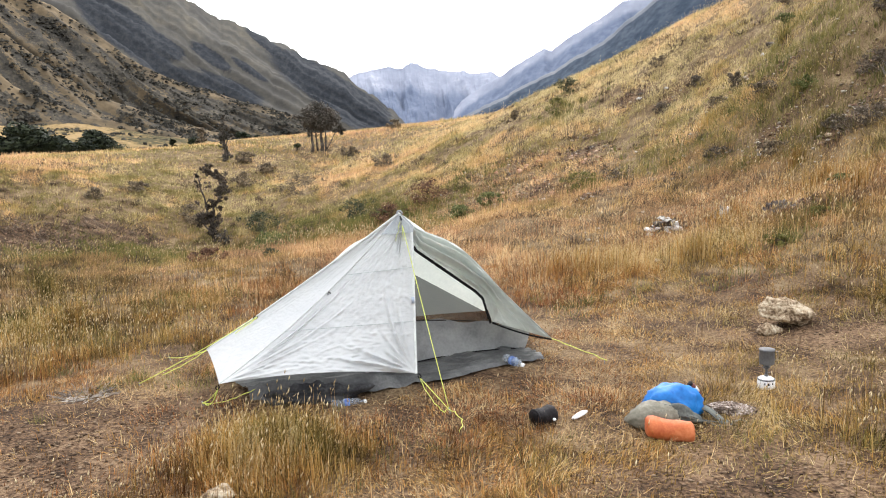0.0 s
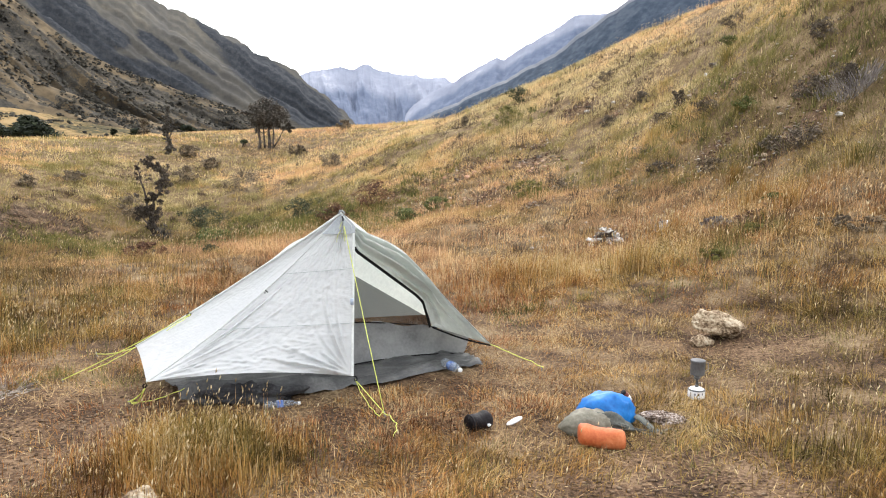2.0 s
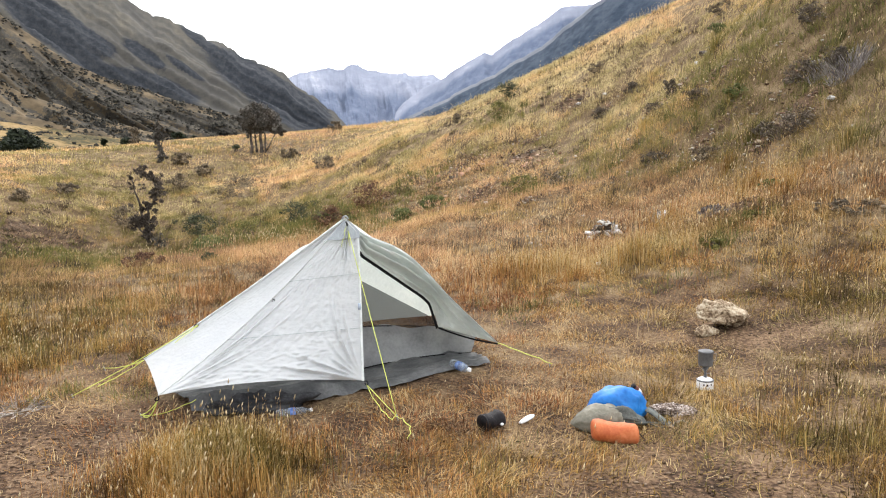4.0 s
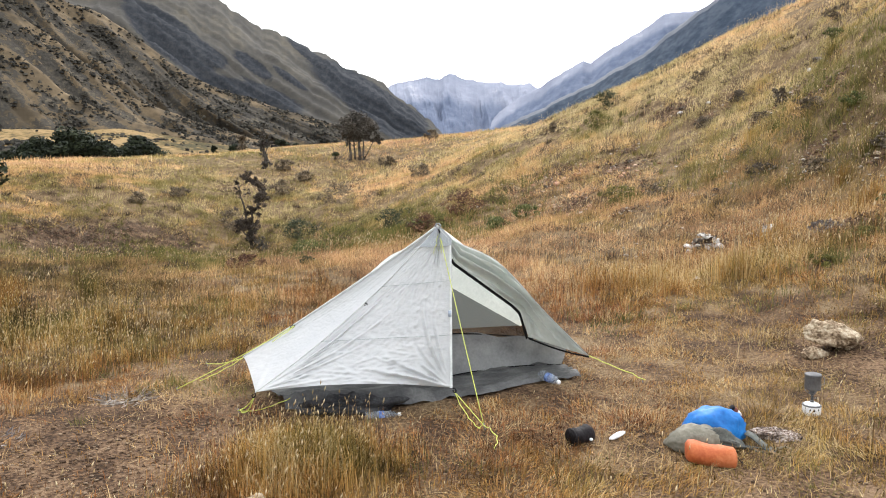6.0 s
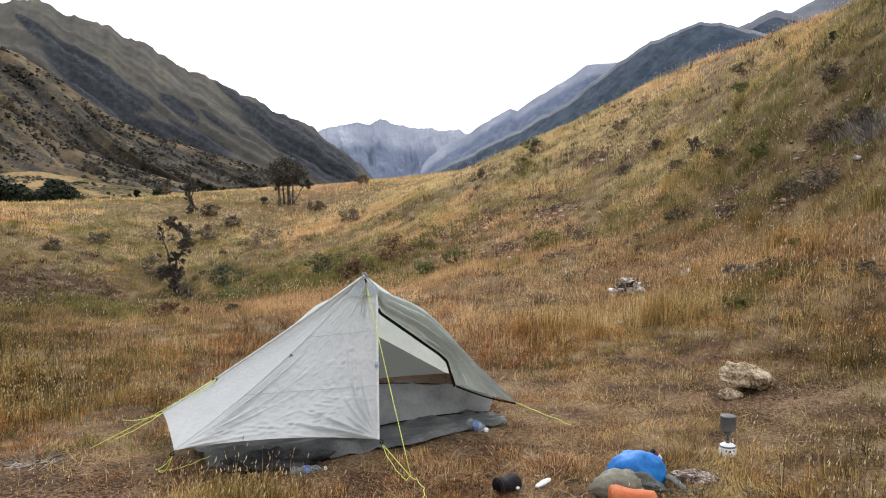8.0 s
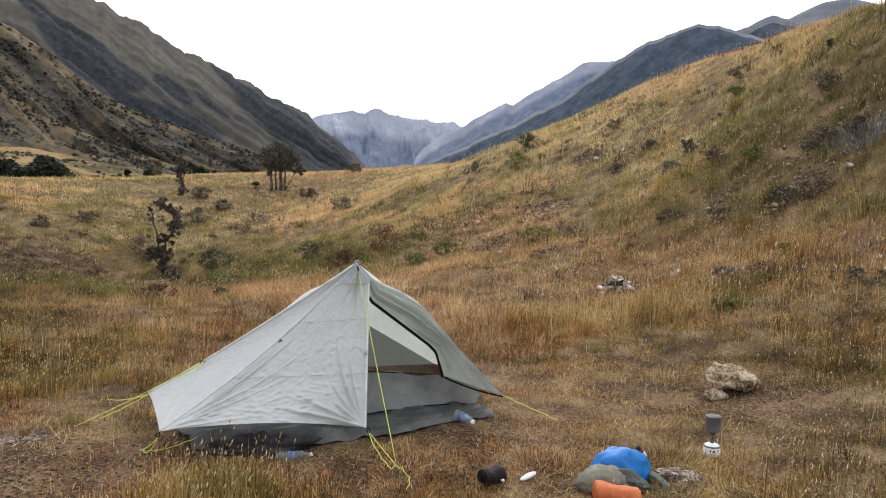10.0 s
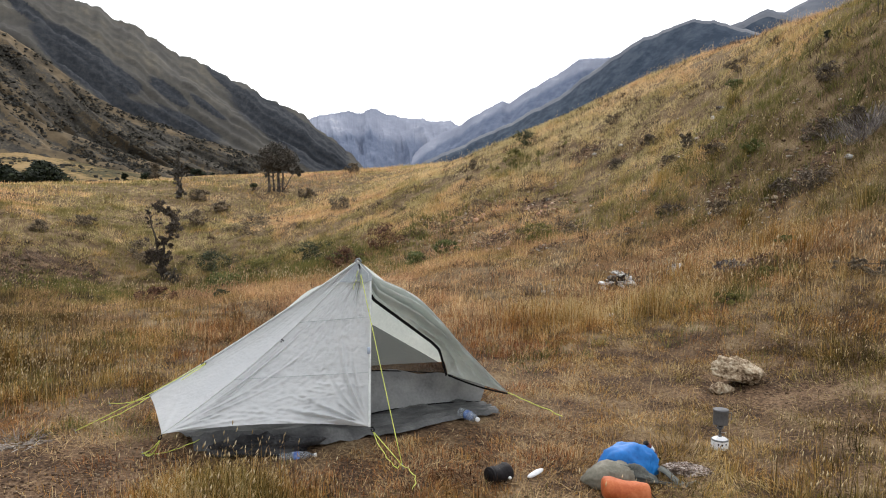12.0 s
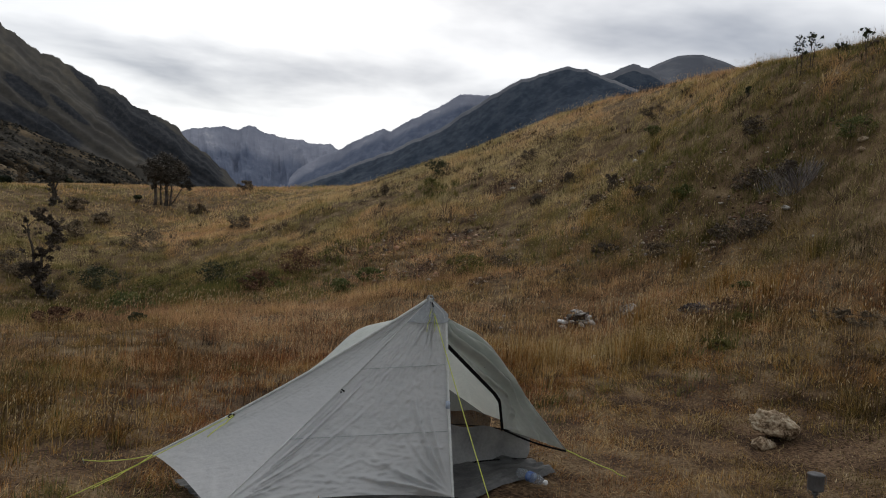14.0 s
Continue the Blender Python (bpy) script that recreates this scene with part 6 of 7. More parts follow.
HILL_BUSHES = [  # x, y, height, width, material, label
    (7.03, 9.00, 0.39, 0.73, BROWNLEAF, "dead brown bush on the hillside"),
    (7.67, 7.89, 0.31, 0.52, HILLSCRUB, "dark scrub among hillside rocks"),
    (7.73, 7.10, 0.56, 0.56, HILLSCRUB, "dark dead bush among hillside rocks"),
    (8.71, 8.55, 0.53, 0.81, HILLSCRUB, "dark scrub beside the grey dead brush"),
    (8.83, 7.62, 0.60, 0.40, HILLSCRUB, "dark scrub under the grey dead brush"),
    (9.60, 9.72, 0.51, 0.65, HILLSCRUB, "dark scrub high on the hillside"),
    (5.17, 5.03, 0.23, 0.39, GREYTWIG, "grey dead bush on the lower slope"),
    (4.28, 3.2, 0.17, 0.34, YELLOWLEAF, "green nettle-like herb in the grass"),
    (5.1, 3.87, 0.18, 0.36, YELLOWLEAF, "green herb among the grass"),
    (9.7, 7.0, 0.5, 0.8, GREENLEAF, "green scrub on the hillside"),
    (5.7, 2.8, 0.22, 0.9, BROWNLEAF, "flattened brown scrub on the slope"),
    (6.2, 5.3, 0.2, 0.4, GREENLEAF, "green herb on the lower slope"),
]
UPPER_HILL_BUSHES = [  # x, y, height, width, material, label
    (6.44, 10.24, 0.31, 0.70, HILLSCRUB, "low dark bush on the hillside"),
    (8.10, 13.04, 0.68, 0.28, HILLSCRUB, "slim dark shrub on the hillside"),
    (7.69, 12.68, 0.33, 0.93, BROWNLEAF, "low brown scrub on the hillside"),
    (7.32, 16.17, 0.42, 0.47, HILLSCRUB, "grey bush on the hillside"),
    (10.22, 14.73, 0.38, 0.56, GREENLEAF, "small green bush high on the hillside"),
    (8.33, 16.21, 0.43, 0.53, HILLSCRUB, "dark scrub on the hillside"),
    (8.26, 10.11, 0.37, 0.47, GREENLEAF, "green scrub on the hillside"),
    (8.02, 11.32, 0.35, 0.85, BROWNLEAF, "brown scrub on the hillside"),
    (6.1, 23.3, 0.95, 0.75, DARKLEAF, "dark shrub on the brow of the hill"),
    (4.09, 12.3, 0.55, 0.9, YELLOWLEAF, "yellow-green bush on the slope"),
    (4.75, 11.8, 0.45, 0.8, BROWNLEAF, "brown bush on the slope"),
    (5.3, 21.0, 0.7, 1.1, YELLOWLEAF, "yellow-green bush under the brow"),
    (4.0, 23.0, 0.55, 0.25, BROWNLEAF, "thin dead shrub under the brow"),
    (8.6, 20.0, 0.5, 0.8, BROWNLEAF, "brown scrub under the brow"),
    (11.0, 16.0, 0.5, 0.9, BROWNLEAF, "brown scrub on the hillside"),
]
for i, (x, y, h, w, m, text) in enumerate(GULLY_BUSHES + MEADOW_BUSHES + HILL_BUSHES + UPPER_HILL_BUSHES):
    hill = x > 3
    plant("bush", x, y, h * (0.85 if hill else 1.0), w * 1.1, m, text, "bush", 100 + i, 34, 42 if hill else 70, 0.015 + 0.0006 * (y + 5), 4, (0.0, 0.9), stem_r=0.006, fill=0.4)
for i, (x, y, h, w) in enumerate([(10.85, 9.9, 1.05, 0.42), (11.05, 9.75, 0.95, 0.36), (11.5, 8.7, 0.65, 0.2), (11.3, 9.2, 0.4, 0.15), (10.4, 11.0, 0.35, 0.15), (11.8, 8.1, 0.35, 0.14)]):
    plant("sapling", x, y, h, w, DARKLEAF, "thin sapling standing against the sky", "sapling", 400 + i, 9, 16, 0.035, 2, (0.35, 1.0), stem_r=0.012, group="saplings on the brow of the hill")
for i, (az, far, low, high, wide, text) in enumerate([(-29.8, 60, 0.05, 2.45, 3.2, "dark green beech tree beyond the terrace"), (-27.4, 61, 0.05, 2.95, 4.0, "dark green beech tree beyond the terrace"), (-25.4, 60, 0.05, 2.3, 2.6, "dark green beech tree beyond the terrace"), (-23.1, 62, 0.05, 2.65, 3.1, "rounded dark green beech tree"),
                                                     (-31.5, 58, 0.05, 1.5, 2.2, "low dark green beech tree"), (-16.4, 74, 0.05, 2.15, 1.4, "small dark tree beyond the terrace"), (-17.9, 80, 0.1, 2.2, 0.7, "thin dark tree beyond the terrace"), (-13.0, 85, 0.1, 2.6, 2.0, "dark bushes beyond the terrace")]):
    tree("beech_tree", az, far, low, high, wide, BEECH, text, 300 + i, 0.17, 80, 170)
tree("beech_tree", -39.2, 14.5, 0.22, 4.4, 2.5, BEECH, "dark beech tree with low spreading boughs", 330, 0.064, 150, 340)

brush("dead_brush", 8.85, 7.35, 0.40, 0.62, GREYTWIG, "grey dead brush on the hillside", 1, 330, 0.007, spread_=0.5)
brush("dead_brush", 8.90, 8.15, 0.28, 0.5, GREYTWIG, "grey dead brush on the hillside", 2, 190, 0.007, spread_=0.6)
brush("dead_brush", 7.80, 7.45, 0.22, 0.55, BROWNTWIG, "brown twigs among hillside rocks", 3, 220, 0.007, spread_=0.9)
brush("twig_heap", -2.27, 0.25, 0.055, 0.30, PALETWIG, "small flat heap of bleached dry twigs", 5, 170, 0.006, "twigs", 2.6)
brush("twig_heap", -2.72, -0.62, 0.06, 0.35, GREYTWIG, "bleached dry twigs on bare earth", 6, 70, 0.005, "twigs", 1.6)
for i, (x, y, w) in enumerate([(-11.3, 17.0, 3.2), (-10.2, 20.0, 2.6), (-10.4, 15.0, 2.0), (-12.4, 18.6, 2.2)]):
    brush("dead_brush", x, y, 0.24, w, BROWNTWIG, "low grey dead thorn growth over bare earth", 10 + i, 420, 0.010, spread_=1.3)

# ---- stones ----
STONE = material("lichen_stone", [(0.30, (0.10, 0.065, 0.04)), (0.43, (0.27, 0.195, 0.125)), (0.55, (0.41, 0.325, 0.225)), (0.68, (0.53, 0.45, 0.335))], scale=9, fine=42, fine_w=0.8, bump=1.0, dist=0.03, rough=0.92, spec=0.15, random_ob=0.1)
DULL = material("dull_stone", [(0.30, (0.085, 0.056, 0.040)), (0.5, (0.20, 0.145, 0.105)), (0.68, (0.34, 0.27, 0.21))], scale=9, fine=60, bump=0.9, dist=0.02, rough=0.92, spec=0.15)
FLECKED = material("crumbling_stone", [(0.34, (0.045, 0.032, 0.026)), (0.46, (0.15, 0.11, 0.088)), (0.56, (0.28, 0.22, 0.185)), (0.66, (0.50, 0.44, 0.40))], scale=34, fine=110, fine_w=0.9, bump=1.0, dist=0.02, rough=0.95, spec=0.1)
# the dark end of this range paints the shaded gaps of the stone heap
PALE = material("pale_stone", [(0.34, (0.06, 0.045, 0.035)), (0.44, (0.26, 0.235, 0.20)), (0.54, (0.52, 0.50, 0.47)), (0.70, (0.74, 0.73, 0.72))], scale=5, fine=40, bump=0.7, dist=0.02, rough=0.9, spec=0.15, random_ob=0.75)
OCHRE = material("ochre_stone", [(0.3, (0.26, 0.12, 0.07)), (0.5, (0.40, 0.22, 0.14)), (0.7, (0.52, 0.36, 0.26))], scale=5, fine=40, bump=0.7, dist=0.02, rough=0.92, spec=0.12, random_ob=0.2)


def stone(name, x, y, size, mat, label, seed, turn=0.0, tilt=0.0, sink=0.35, rough=0.35, parent=None, z=None, detail=3, facets=6, group="", crag=0.05):
    bm = lump(size, seed, detail, rough, 1.5, 0.7)
    cut = random.Random(seed * 5 + 1)
    for k in range(facets):  # split faces, as broken rock has
        n = Vector((cut.gauss(0, 1), cut.gauss(0, 1), cut.gauss(0, 0.8))).normalized()
        far = max(v.co.dot(n) for v in bm.verts) * cut.uniform(0.62, 0.86)
        for v in bm.verts:
            over = v.co.dot(n) - far
            if over > 0:
                v.co -= n * over * 0.93
    q = Vector((seed * 1.3, 0, seed * 0.7))
    least = min(size)
    for v in bm.verts:  # ledges and chips
        n = v.co / least
        v.co += v.co.normalized() * least * crag * (noise.noise(n * 2.3 + q) - 1.3 * abs(noise.noise(Vector((n.x, n.y, n.z * 3.5)) * 1.3 + q)) + 0.5 * noise.noise(n * 6 + q))
    bmesh.ops.rotate(bm, verts=bm.verts, cent=(0, 0, 0), matrix=Euler((0, radians(tilt), radians(turn))).to_matrix())
    if parent is not None:
        bmesh.ops.translate(bm, verts=bm.verts, vec=(x, y, z))
        return part(name, bm, mat, parent, label)
    ob = part(name, bm, mat)
    ob.location = (x, y, gz(x, y) + size[2] * (0.7 - sink))
    return tagged(ob, label, "stone", group)


stone("boulder", 3.19, 1.03, (0.265, 0.17, 0.115), STONE, "buff angular boulder lying on a smaller stone", 3, 10, 14, sink=-0.30, detail=5, facets=7, crag=0.10)
stone("stone", 2.99, 0.90, (0.115, 0.085, 0.058), STONE, "small buff stone under the boulder", 5, 30, sink=0.2)
stone("flat_stone", 1.98, -0.66, (0.16, 0.11, 0.028), FLECKED, "flat crumbling grey-brown stone beside the blue bag", 7, -15, 4, sink=0.3, detail=5, crag=0.42)
stone("stone", -0.86, -1.52, (0.085, 0.06, 0.045), STONE, "small pale stone in the grass", 9, 20)
pile = thing("stone_pile", (4.0, 6.3, gz(4.0, 6.3)), "heap of pale broken stones in the grass, some darkened for shaded gaps", "stones")
g_ = random.Random(4)
for i in range(34):
    a, q = g_.uniform(0, 6.28), 0.24 * math.sqrt(g_.uniform(0, 1))
    s = g_.uniform(0.05, 0.105)
    stone("stone", math.cos(a) * q, math.sin(a) * q * 0.7, (s * 1.3, s, s * 0.42), PALE, "", 20 + i, g_.uniform(0, 180), g_.uniform(-28, 28), parent=pile, z=0.03 + (0.27 - q) * 1.15 * g_.uniform(0.35, 1.0), detail=2, facets=9)
BANK_ROCKS = [(5.03, 6.6, 0.16, PALE), (5.2, 6.75, 0.09, PALE), (3.78, 6.35, 0.09, PALE), (7.45, 18.5, 0.14, PALE), (7.3, 18.2, 0.10, PALE), (7.1, 18.5, 0.09, STONE), (5.2, 15.9, 0.13, PALE), (5.0, 15.3, 0.10, OCHRE), (4.8, 14.9, 0.12, OCHRE), (4.6, 14.4, 0.10, OCHRE), (9.46, 14.05, 0.19, PALE), (9.2, 13.9, 0.12, PALE), (3.17, 16.2, 0.15, OCHRE), (3.4, 16.4, 0.12, OCHRE), (2.9, 16.5, 0.1, PALE), (2.16, 17.5, 0.12, STONE), (2.6, 17.2, 0.1, OCHRE)]
SLOPE_ROCKS = [(3.5, 12.9, 0.12, OCHRE), (2.9, 12.6, 0.10, OCHRE), (3.2, 12.5, 0.08, PALE), (5.6, 10.3, 0.11, PALE), (6.93, 9.3, 0.07, PALE), (7.5, 7.9, 0.09, STONE), (7.8, 7.4, 0.12, STONE), (8.3, 7.0, 0.11, PALE), (9.41, 6.55, 0.11, STONE), (9.6, 6.7, 0.12, STONE), (4.2, 4.6, 0.06, PALE), (3.1, 4.0, 0.05, PALE), (7.9, 13.1, 0.10, PALE), (8.3, 13.4, 0.12, STONE), (6.6, 11.3, 0.07, PALE), (12.2, 9.2, 0.16, PALE), (7.9, 17.4, 0.09, PALE), (8.9, 15.3, 0.1, STONE)]
for i, (x, y, s, m) in enumerate(BANK_ROCKS + SLOPE_ROCKS):
    s *= 0.72
    stone("rock", x, y, (s * 1.3, s, s * 0.7), m, {"pale_stone": "pale broken rock on the slope", "ochre_stone": "ochre-stained rock on the slope"}.get(m.name, "grey-brown rock on the slope"), 60 + i, 37 * i, (i * 13) % 30 - 15, sink=0.25, detail=2, group="rocks on the slope")

def flecks(name, spots, mat, label, seed, small=0.014, big=0.045):
    """Small broken stones strewn over the slope, too many to count."""
    g = np.random.default_rng(seed)
    bm = bmesh.new()
    bmesh.ops.create_icosphere(bm, subdivisions=1, radius=1)
    bv = np.array([v.co[:] for v in bm.verts])
    bf = np.array([[v.index for v in f.verts] for f in bm.faces])
    bm.free()
    x = np.concatenate([g.normal(a, c, n) for a, b, c, d, n in spots])
    y = np.concatenate([g.normal(b, d, n) for a, b, c, d, n in spots])
    n = len(x)
    s = g.uniform(small, big, n) * g.uniform(0.6, 1.2, n)
    base = np.stack([x, y, ground_z(x, y)], -1) + np.array([0, 0, 0.7]) * s[:, None]
    v = bv[None] * (1 + g.normal(0, 0.25, (n, len(bv), 1))) * s[:, None, None] * np.array([1.5, 1.2, 0.7]) + base[:, None, :]
    f = (bf[None] + (np.arange(n) * len(bv))[:, None, None]).reshape(-1)
    return tagged(new(name, raw_mesh(name, v.reshape(-1, 3), f, np.full(n * len(bf), 3), mat)), label, "earth" if mat in (CLODS, SCARCLODS) else "stones", kind="stuff")


CLODS = material("earth_clods", [(0.3, (0.065, 0.042, 0.028)), (0.5, (0.13, 0.086, 0.056)), (0.7, (0.22, 0.16, 0.11))], scale=3, fine=20, bump=0, rough=0.95, island=0.6, coords="Position", spec=0.08)
SCARCLODS = material("scar_earth", [(0.3, (0.085, 0.052, 0.036)), (0.5, (0.165, 0.102, 0.070)), (0.7, (0.28, 0.185, 0.13))], scale=3, fine=20, bump=0, rough=0.95, island=0.6, coords="Position", spec=0.08)
CHIPS = material("pale_chips", [(0.3, (0.14, 0.11, 0.085)), (0.5, (0.28, 0.24, 0.195)), (0.7, (0.50, 0.455, 0.40))], scale=2, fine=20, bump=0, rough=0.9, island=0.5, coords="Position", spec=0.1)
RUSTCHIPS = material("rusty_chips", [(0.3, (0.15, 0.07, 0.04)), (0.5, (0.34, 0.19, 0.12)), (0.7, (0.52, 0.38, 0.28))], scale=2, fine=20, bump=0, rough=0.9, island=0.5, coords="Position", spec=0.1)
flecks("earth_clods", [(-2.1, -0.95, 0.6, 0.45, 900), (-1.6, -0.4, 0.4, 0.4, 250), (1.8, -1.75, 0.4, 0.3, 350), (3.3, 0.8, 0.4, 0.25, 200), (0.6, -1.2, 1.0, 0.6, 400)], CLODS, "crumbled clods of dry brown earth", 93, 0.003, 0.009)
flecks("stone_chips", [(7.6, 7.6, 0.8, 0.5, 40), (7.4, 18.2, 0.5, 0.5, 16), (9.2, 13.8, 0.7, 0.5, 20), (6.2, 10.0, 1.2, 1.0, 26), (4.2, 6.3, 0.6, 0.3, 14), (8.5, 11.0, 1.5, 2.0, 60), (5.9, 4.6, 0.7, 0.8, 14), (7.0, 11.0, 2.6, 4.0, 160), (5.0, 8.0, 2.0, 2.0, 40), (10.0, 9.0, 1.5, 2.0, 50)], CHIPS, "pale chips of broken stone on the slope", 91, 0.010, 0.032)
flecks("scar_clods", [(a, b, c * 0.6, d * 0.6, int(150 * c * d) + 15) for a, b, c, d in SCARS], SCARCLODS, "broken red-brown earth on the slope", 95, 0.012, 0.04)
flecks("scar_chips", [(a, b, c * 0.6, d * 0.6, int(26 * c) + 6) for a, b, c, d in SCARS[:-2]], CHIPS, "pale stones on broken ground", 96, 0.012, 0.036)
flecks("rusty_stone_chips", [(4.9, 15.0, 0.5, 0.8, 45), (3.1, 16.4, 0.7, 0.4, 40), (3.2, 12.8, 0.7, 0.3, 30), (2.4, 17.2, 0.6, 0.4, 20), (8.0, 13.2, 0.5, 0.3, 16), (1.5, 14.6, 0.9, 0.5, 30), (3.6, 14.8, 1.2, 1.2, 70), (7.6, 15.2, 1.0, 1.0, 30)], RUSTCHIPS, "rust-coloured broken stones on the eroded bank", 92)

# ---- camp things ----
BLUE = material("blue_bag", [(0.3, (0.006, 0.095, 0.32)), (0.5, (0.009, 0.140, 0.44)), (0.7, (0.018, 0.19, 0.53))], scale=5, fine=40, bump=0.3, dist=0.006, rough=0.5)
OLIVE = material("grey_green_sack", [(0.3, (0.12, 0.112, 0.085)), (0.5, (0.19, 0.175, 0.135)), (0.7, (0.28, 0.26, 0.205))], scale=6, fine=60, bump=0.4, dist=0.006, rough=0.6, translucent=0.15)
ORANGE = material("orange_sack", [(0.3, (0.33, 0.070, 0.020)), (0.5, (0.43, 0.112, 0.036)), (0.7, (0.51, 0.165, 0.065))], scale=8, fine=60, bump=0.35, dist=0.006, rough=0.6)
BLACK = material("black_nylon", [(0.3, (0.005, 0.004, 0.005)), (0.5, (0.010, 0.008, 0.009)), (0.7, (0.026, 0.020, 0.022))], scale=10, fine=70, bump=0.5, dist=0.006, rough=0.65, spec=0.2)
DARKCLOTH = material("dark_cloth", [(0.3, (0.010, 0.010, 0.012)), (0.5, (0.024, 0.024, 0.027)), (0.7, (0.06, 0.06, 0.063))], scale=9, fine=60, bump=0.6, dist=0.01, rough=0.7)
WHITE = material("white_enamel", [(0.3, (0.62, 0.63, 0.65)), (0.7, (0.80, 0.80, 0.80))], scale=10, fine=60, bump=0.05, rough=0.3)
TITAN = material("grey_titanium", [(0.3, (0.10, 0.10, 0.105)), (0.7, (0.17, 0.17, 0.175))], scale=12, fine=90, bump=0.1, rough=0.6, metal=0.4)
RED = material("red_plastic", [(0.3, (0.10, 0.02, 0.015)), (0.7, (0.17, 0.04, 0.025))], rough=0.4)
DRYBLUE = material("dark_blue_strap", [(0.3, (0.06, 0.065, 0.06)), (0.7, (0.13, 0.135, 0.12))], scale=20, fine=80, rough=0.7)
PLASTIC = material("clear_plastic", [(0.3, (0.22, 0.25, 0.29)), (0.7, (0.42, 0.46, 0.50))], scale=30, fine=140, rough=0.12, bump=0.5, dist=0.004, alpha=0.38, spec=0.6)
LABEL = material("blue_label", [(0.3, (0.05, 0.10, 0.30)), (0.5, (0.16, 0.24, 0.46)), (0.7, (0.45, 0.52, 0.62))], scale=20, fine=60, rough=0.4)


def sack(size, seed, rough=0.10, flat=0.55, crease=0.05, detail=4):
    """A soft cloth body that sags on the ground, with creases."""
    bm = lump(size, seed, detail, rough, 1.2, flat)
    for v in bm.verts:
        n = v.co.normalized()
        v.co *= 1 + crease * (noise.noise(Vector((n.x * 6, n.y * 2, n.z * 5)) + Vector((seed, 0, 0)))) - crease * 0.8 * math.exp(-(7 * noise.noise(Vector((n.x * 2.6, n.y * 2.6, n.z * 1.2)) + Vector((0, seed, 0)))) ** 2)
    return bm


def laid(bm, axis_turn, up=0.0):
    """Lays a turned body on its side."""
    bmesh.ops.rotate(bm, verts=bm.verts, cent=(0, 0, 0), matrix=(Euler((0, 0, radians(axis_turn))).to_matrix() @ Euler((0, radians(90), 0)).to_matrix()))
    bmesh.ops.translate(bm, verts=bm.verts, vec=(0, 0, up))
    return bm


def build_camp():
    # stove: gas canister, burner, pot
    cx, cy = 2.38, -0.29
    z = gz(cx, cy) - 0.004
    can = thing("gas_canister", (cx, cy, z), "white and grey gas canister standing in the grass", "gas canister")
    part("body", lathe([(0.048, 0.0), (0.054, 0.004), (0.055, 0.012), (0.055, 0.056), (0.052, 0.066), (0.040, 0.076), (0.022, 0.083)]), WHITE, can)
    part("rim", lathe([(0.0555, 0.060), (0.057, 0.062), (0.057, 0.066), (0.053, 0.069)]), TITAN, can)
    part("valve", lathe([(0.012, 0.083), (0.012, 0.094), (0.009, 0.096)], 12), TITAN, can)
    for a, w_, zc in ((-100, 12, 0.040), (-72, 9, 0.044), (-124, 8, 0.042)):
        bm = bmesh.new()
        rows = [[bm.verts.new((0.0556 * math.cos(radians(a + k * w_ / 6 - w_ / 2)), 0.0556 * math.sin(radians(a + k * w_ / 6 - w_ / 2)), zc + dz)) for k in range(7)] for dz in (-0.006, 0.007)]
        for k in range(6):
            bm.faces.new((rows[0][k], rows[0][k + 1], rows[1][k + 1], rows[1][k]))
        part("print", bm, BLACK, can, "dark printed mark")
    st = thing("stove", (cx, cy, z + 0.096), "small folding gas burner screwed onto the canister", "stove")
    part("burner", lathe([(0.008, 0.0), (0.008, 0.035), (0.020, 0.045), (0.021, 0.056), (0.016, 0.058)], 14), TITAN, st)
    for k in range(3):
        a = 2 * math.pi * k / 3 + 0.4
        d = Vector((math.cos(a), math.sin(a), 0))
        part("pot_support", tube([d * 0.008 + Vector((0, 0, 0.030)), d * 0.038 + Vector((0, 0, 0.052)), d * 0.045 + Vector((0, 0, 0.066))], 0.0022, 5), STEEL, st)
    part("gas_tap", tube([(0.008, 0, 0.012), (0.05, 0.01, 0.010)], 0.0022, 5), STEEL, st)
    pot = thing("cooking_pot", (cx, cy, z + 0.164), "grey metal cooking pot with a lid on the burner", "pot")
    part("body", lathe([(0.042, 0.0), (0.051, 0.004), (0.053, 0.012), (0.053, 0.098), (0.0555, 0.101), (0.0545, 0.103), (0.050, 0.103)], 28), TITAN, pot)
    part("lid", lathe([(0.0565, 0.1035), (0.057, 0.107), (0.048, 0.112), (0.010, 0.114)], 28), TITAN, pot)
    part("handle", tube([(0.053, 0, 0.085), (0.078, -0.006, 0.088), (0.080, -0.008, 0.045), (0.053, -0.002, 0.025)], 0.0025, 6), STEEL, pot)
    pot.scale = (0.9, 0.9, 0.94)
    # black mug on its side, built with a sack's soft body and cord lock
    x, y = 0.835, -0.69
    bag = thing("stuff_sack", (x, y, gz(x, y)), "small black mug lying on its side", "stuff sack")
    bm = lathe([(0.020, -0.085), (0.040, -0.084), (0.052, -0.076), (0.055, -0.055), (0.054, -0.03), (0.050, -0.01), (0.052, 0.015), (0.056, 0.04), (0.054, 0.058), (0.047, 0.070), (0.030, 0.078), (0.012, 0.080)], 30)
    for v in bm.verts:
        k = 1 + 0.16 * noise.noise(v.co * 17 + Vector((3, 1, 0))) + 0.07 * noise.noise(v.co * 48)
        v.co.x *= k
        v.co.y *= k * 1.05
    part("body", laid(bm, 30, 0.052), BLACK, bag)
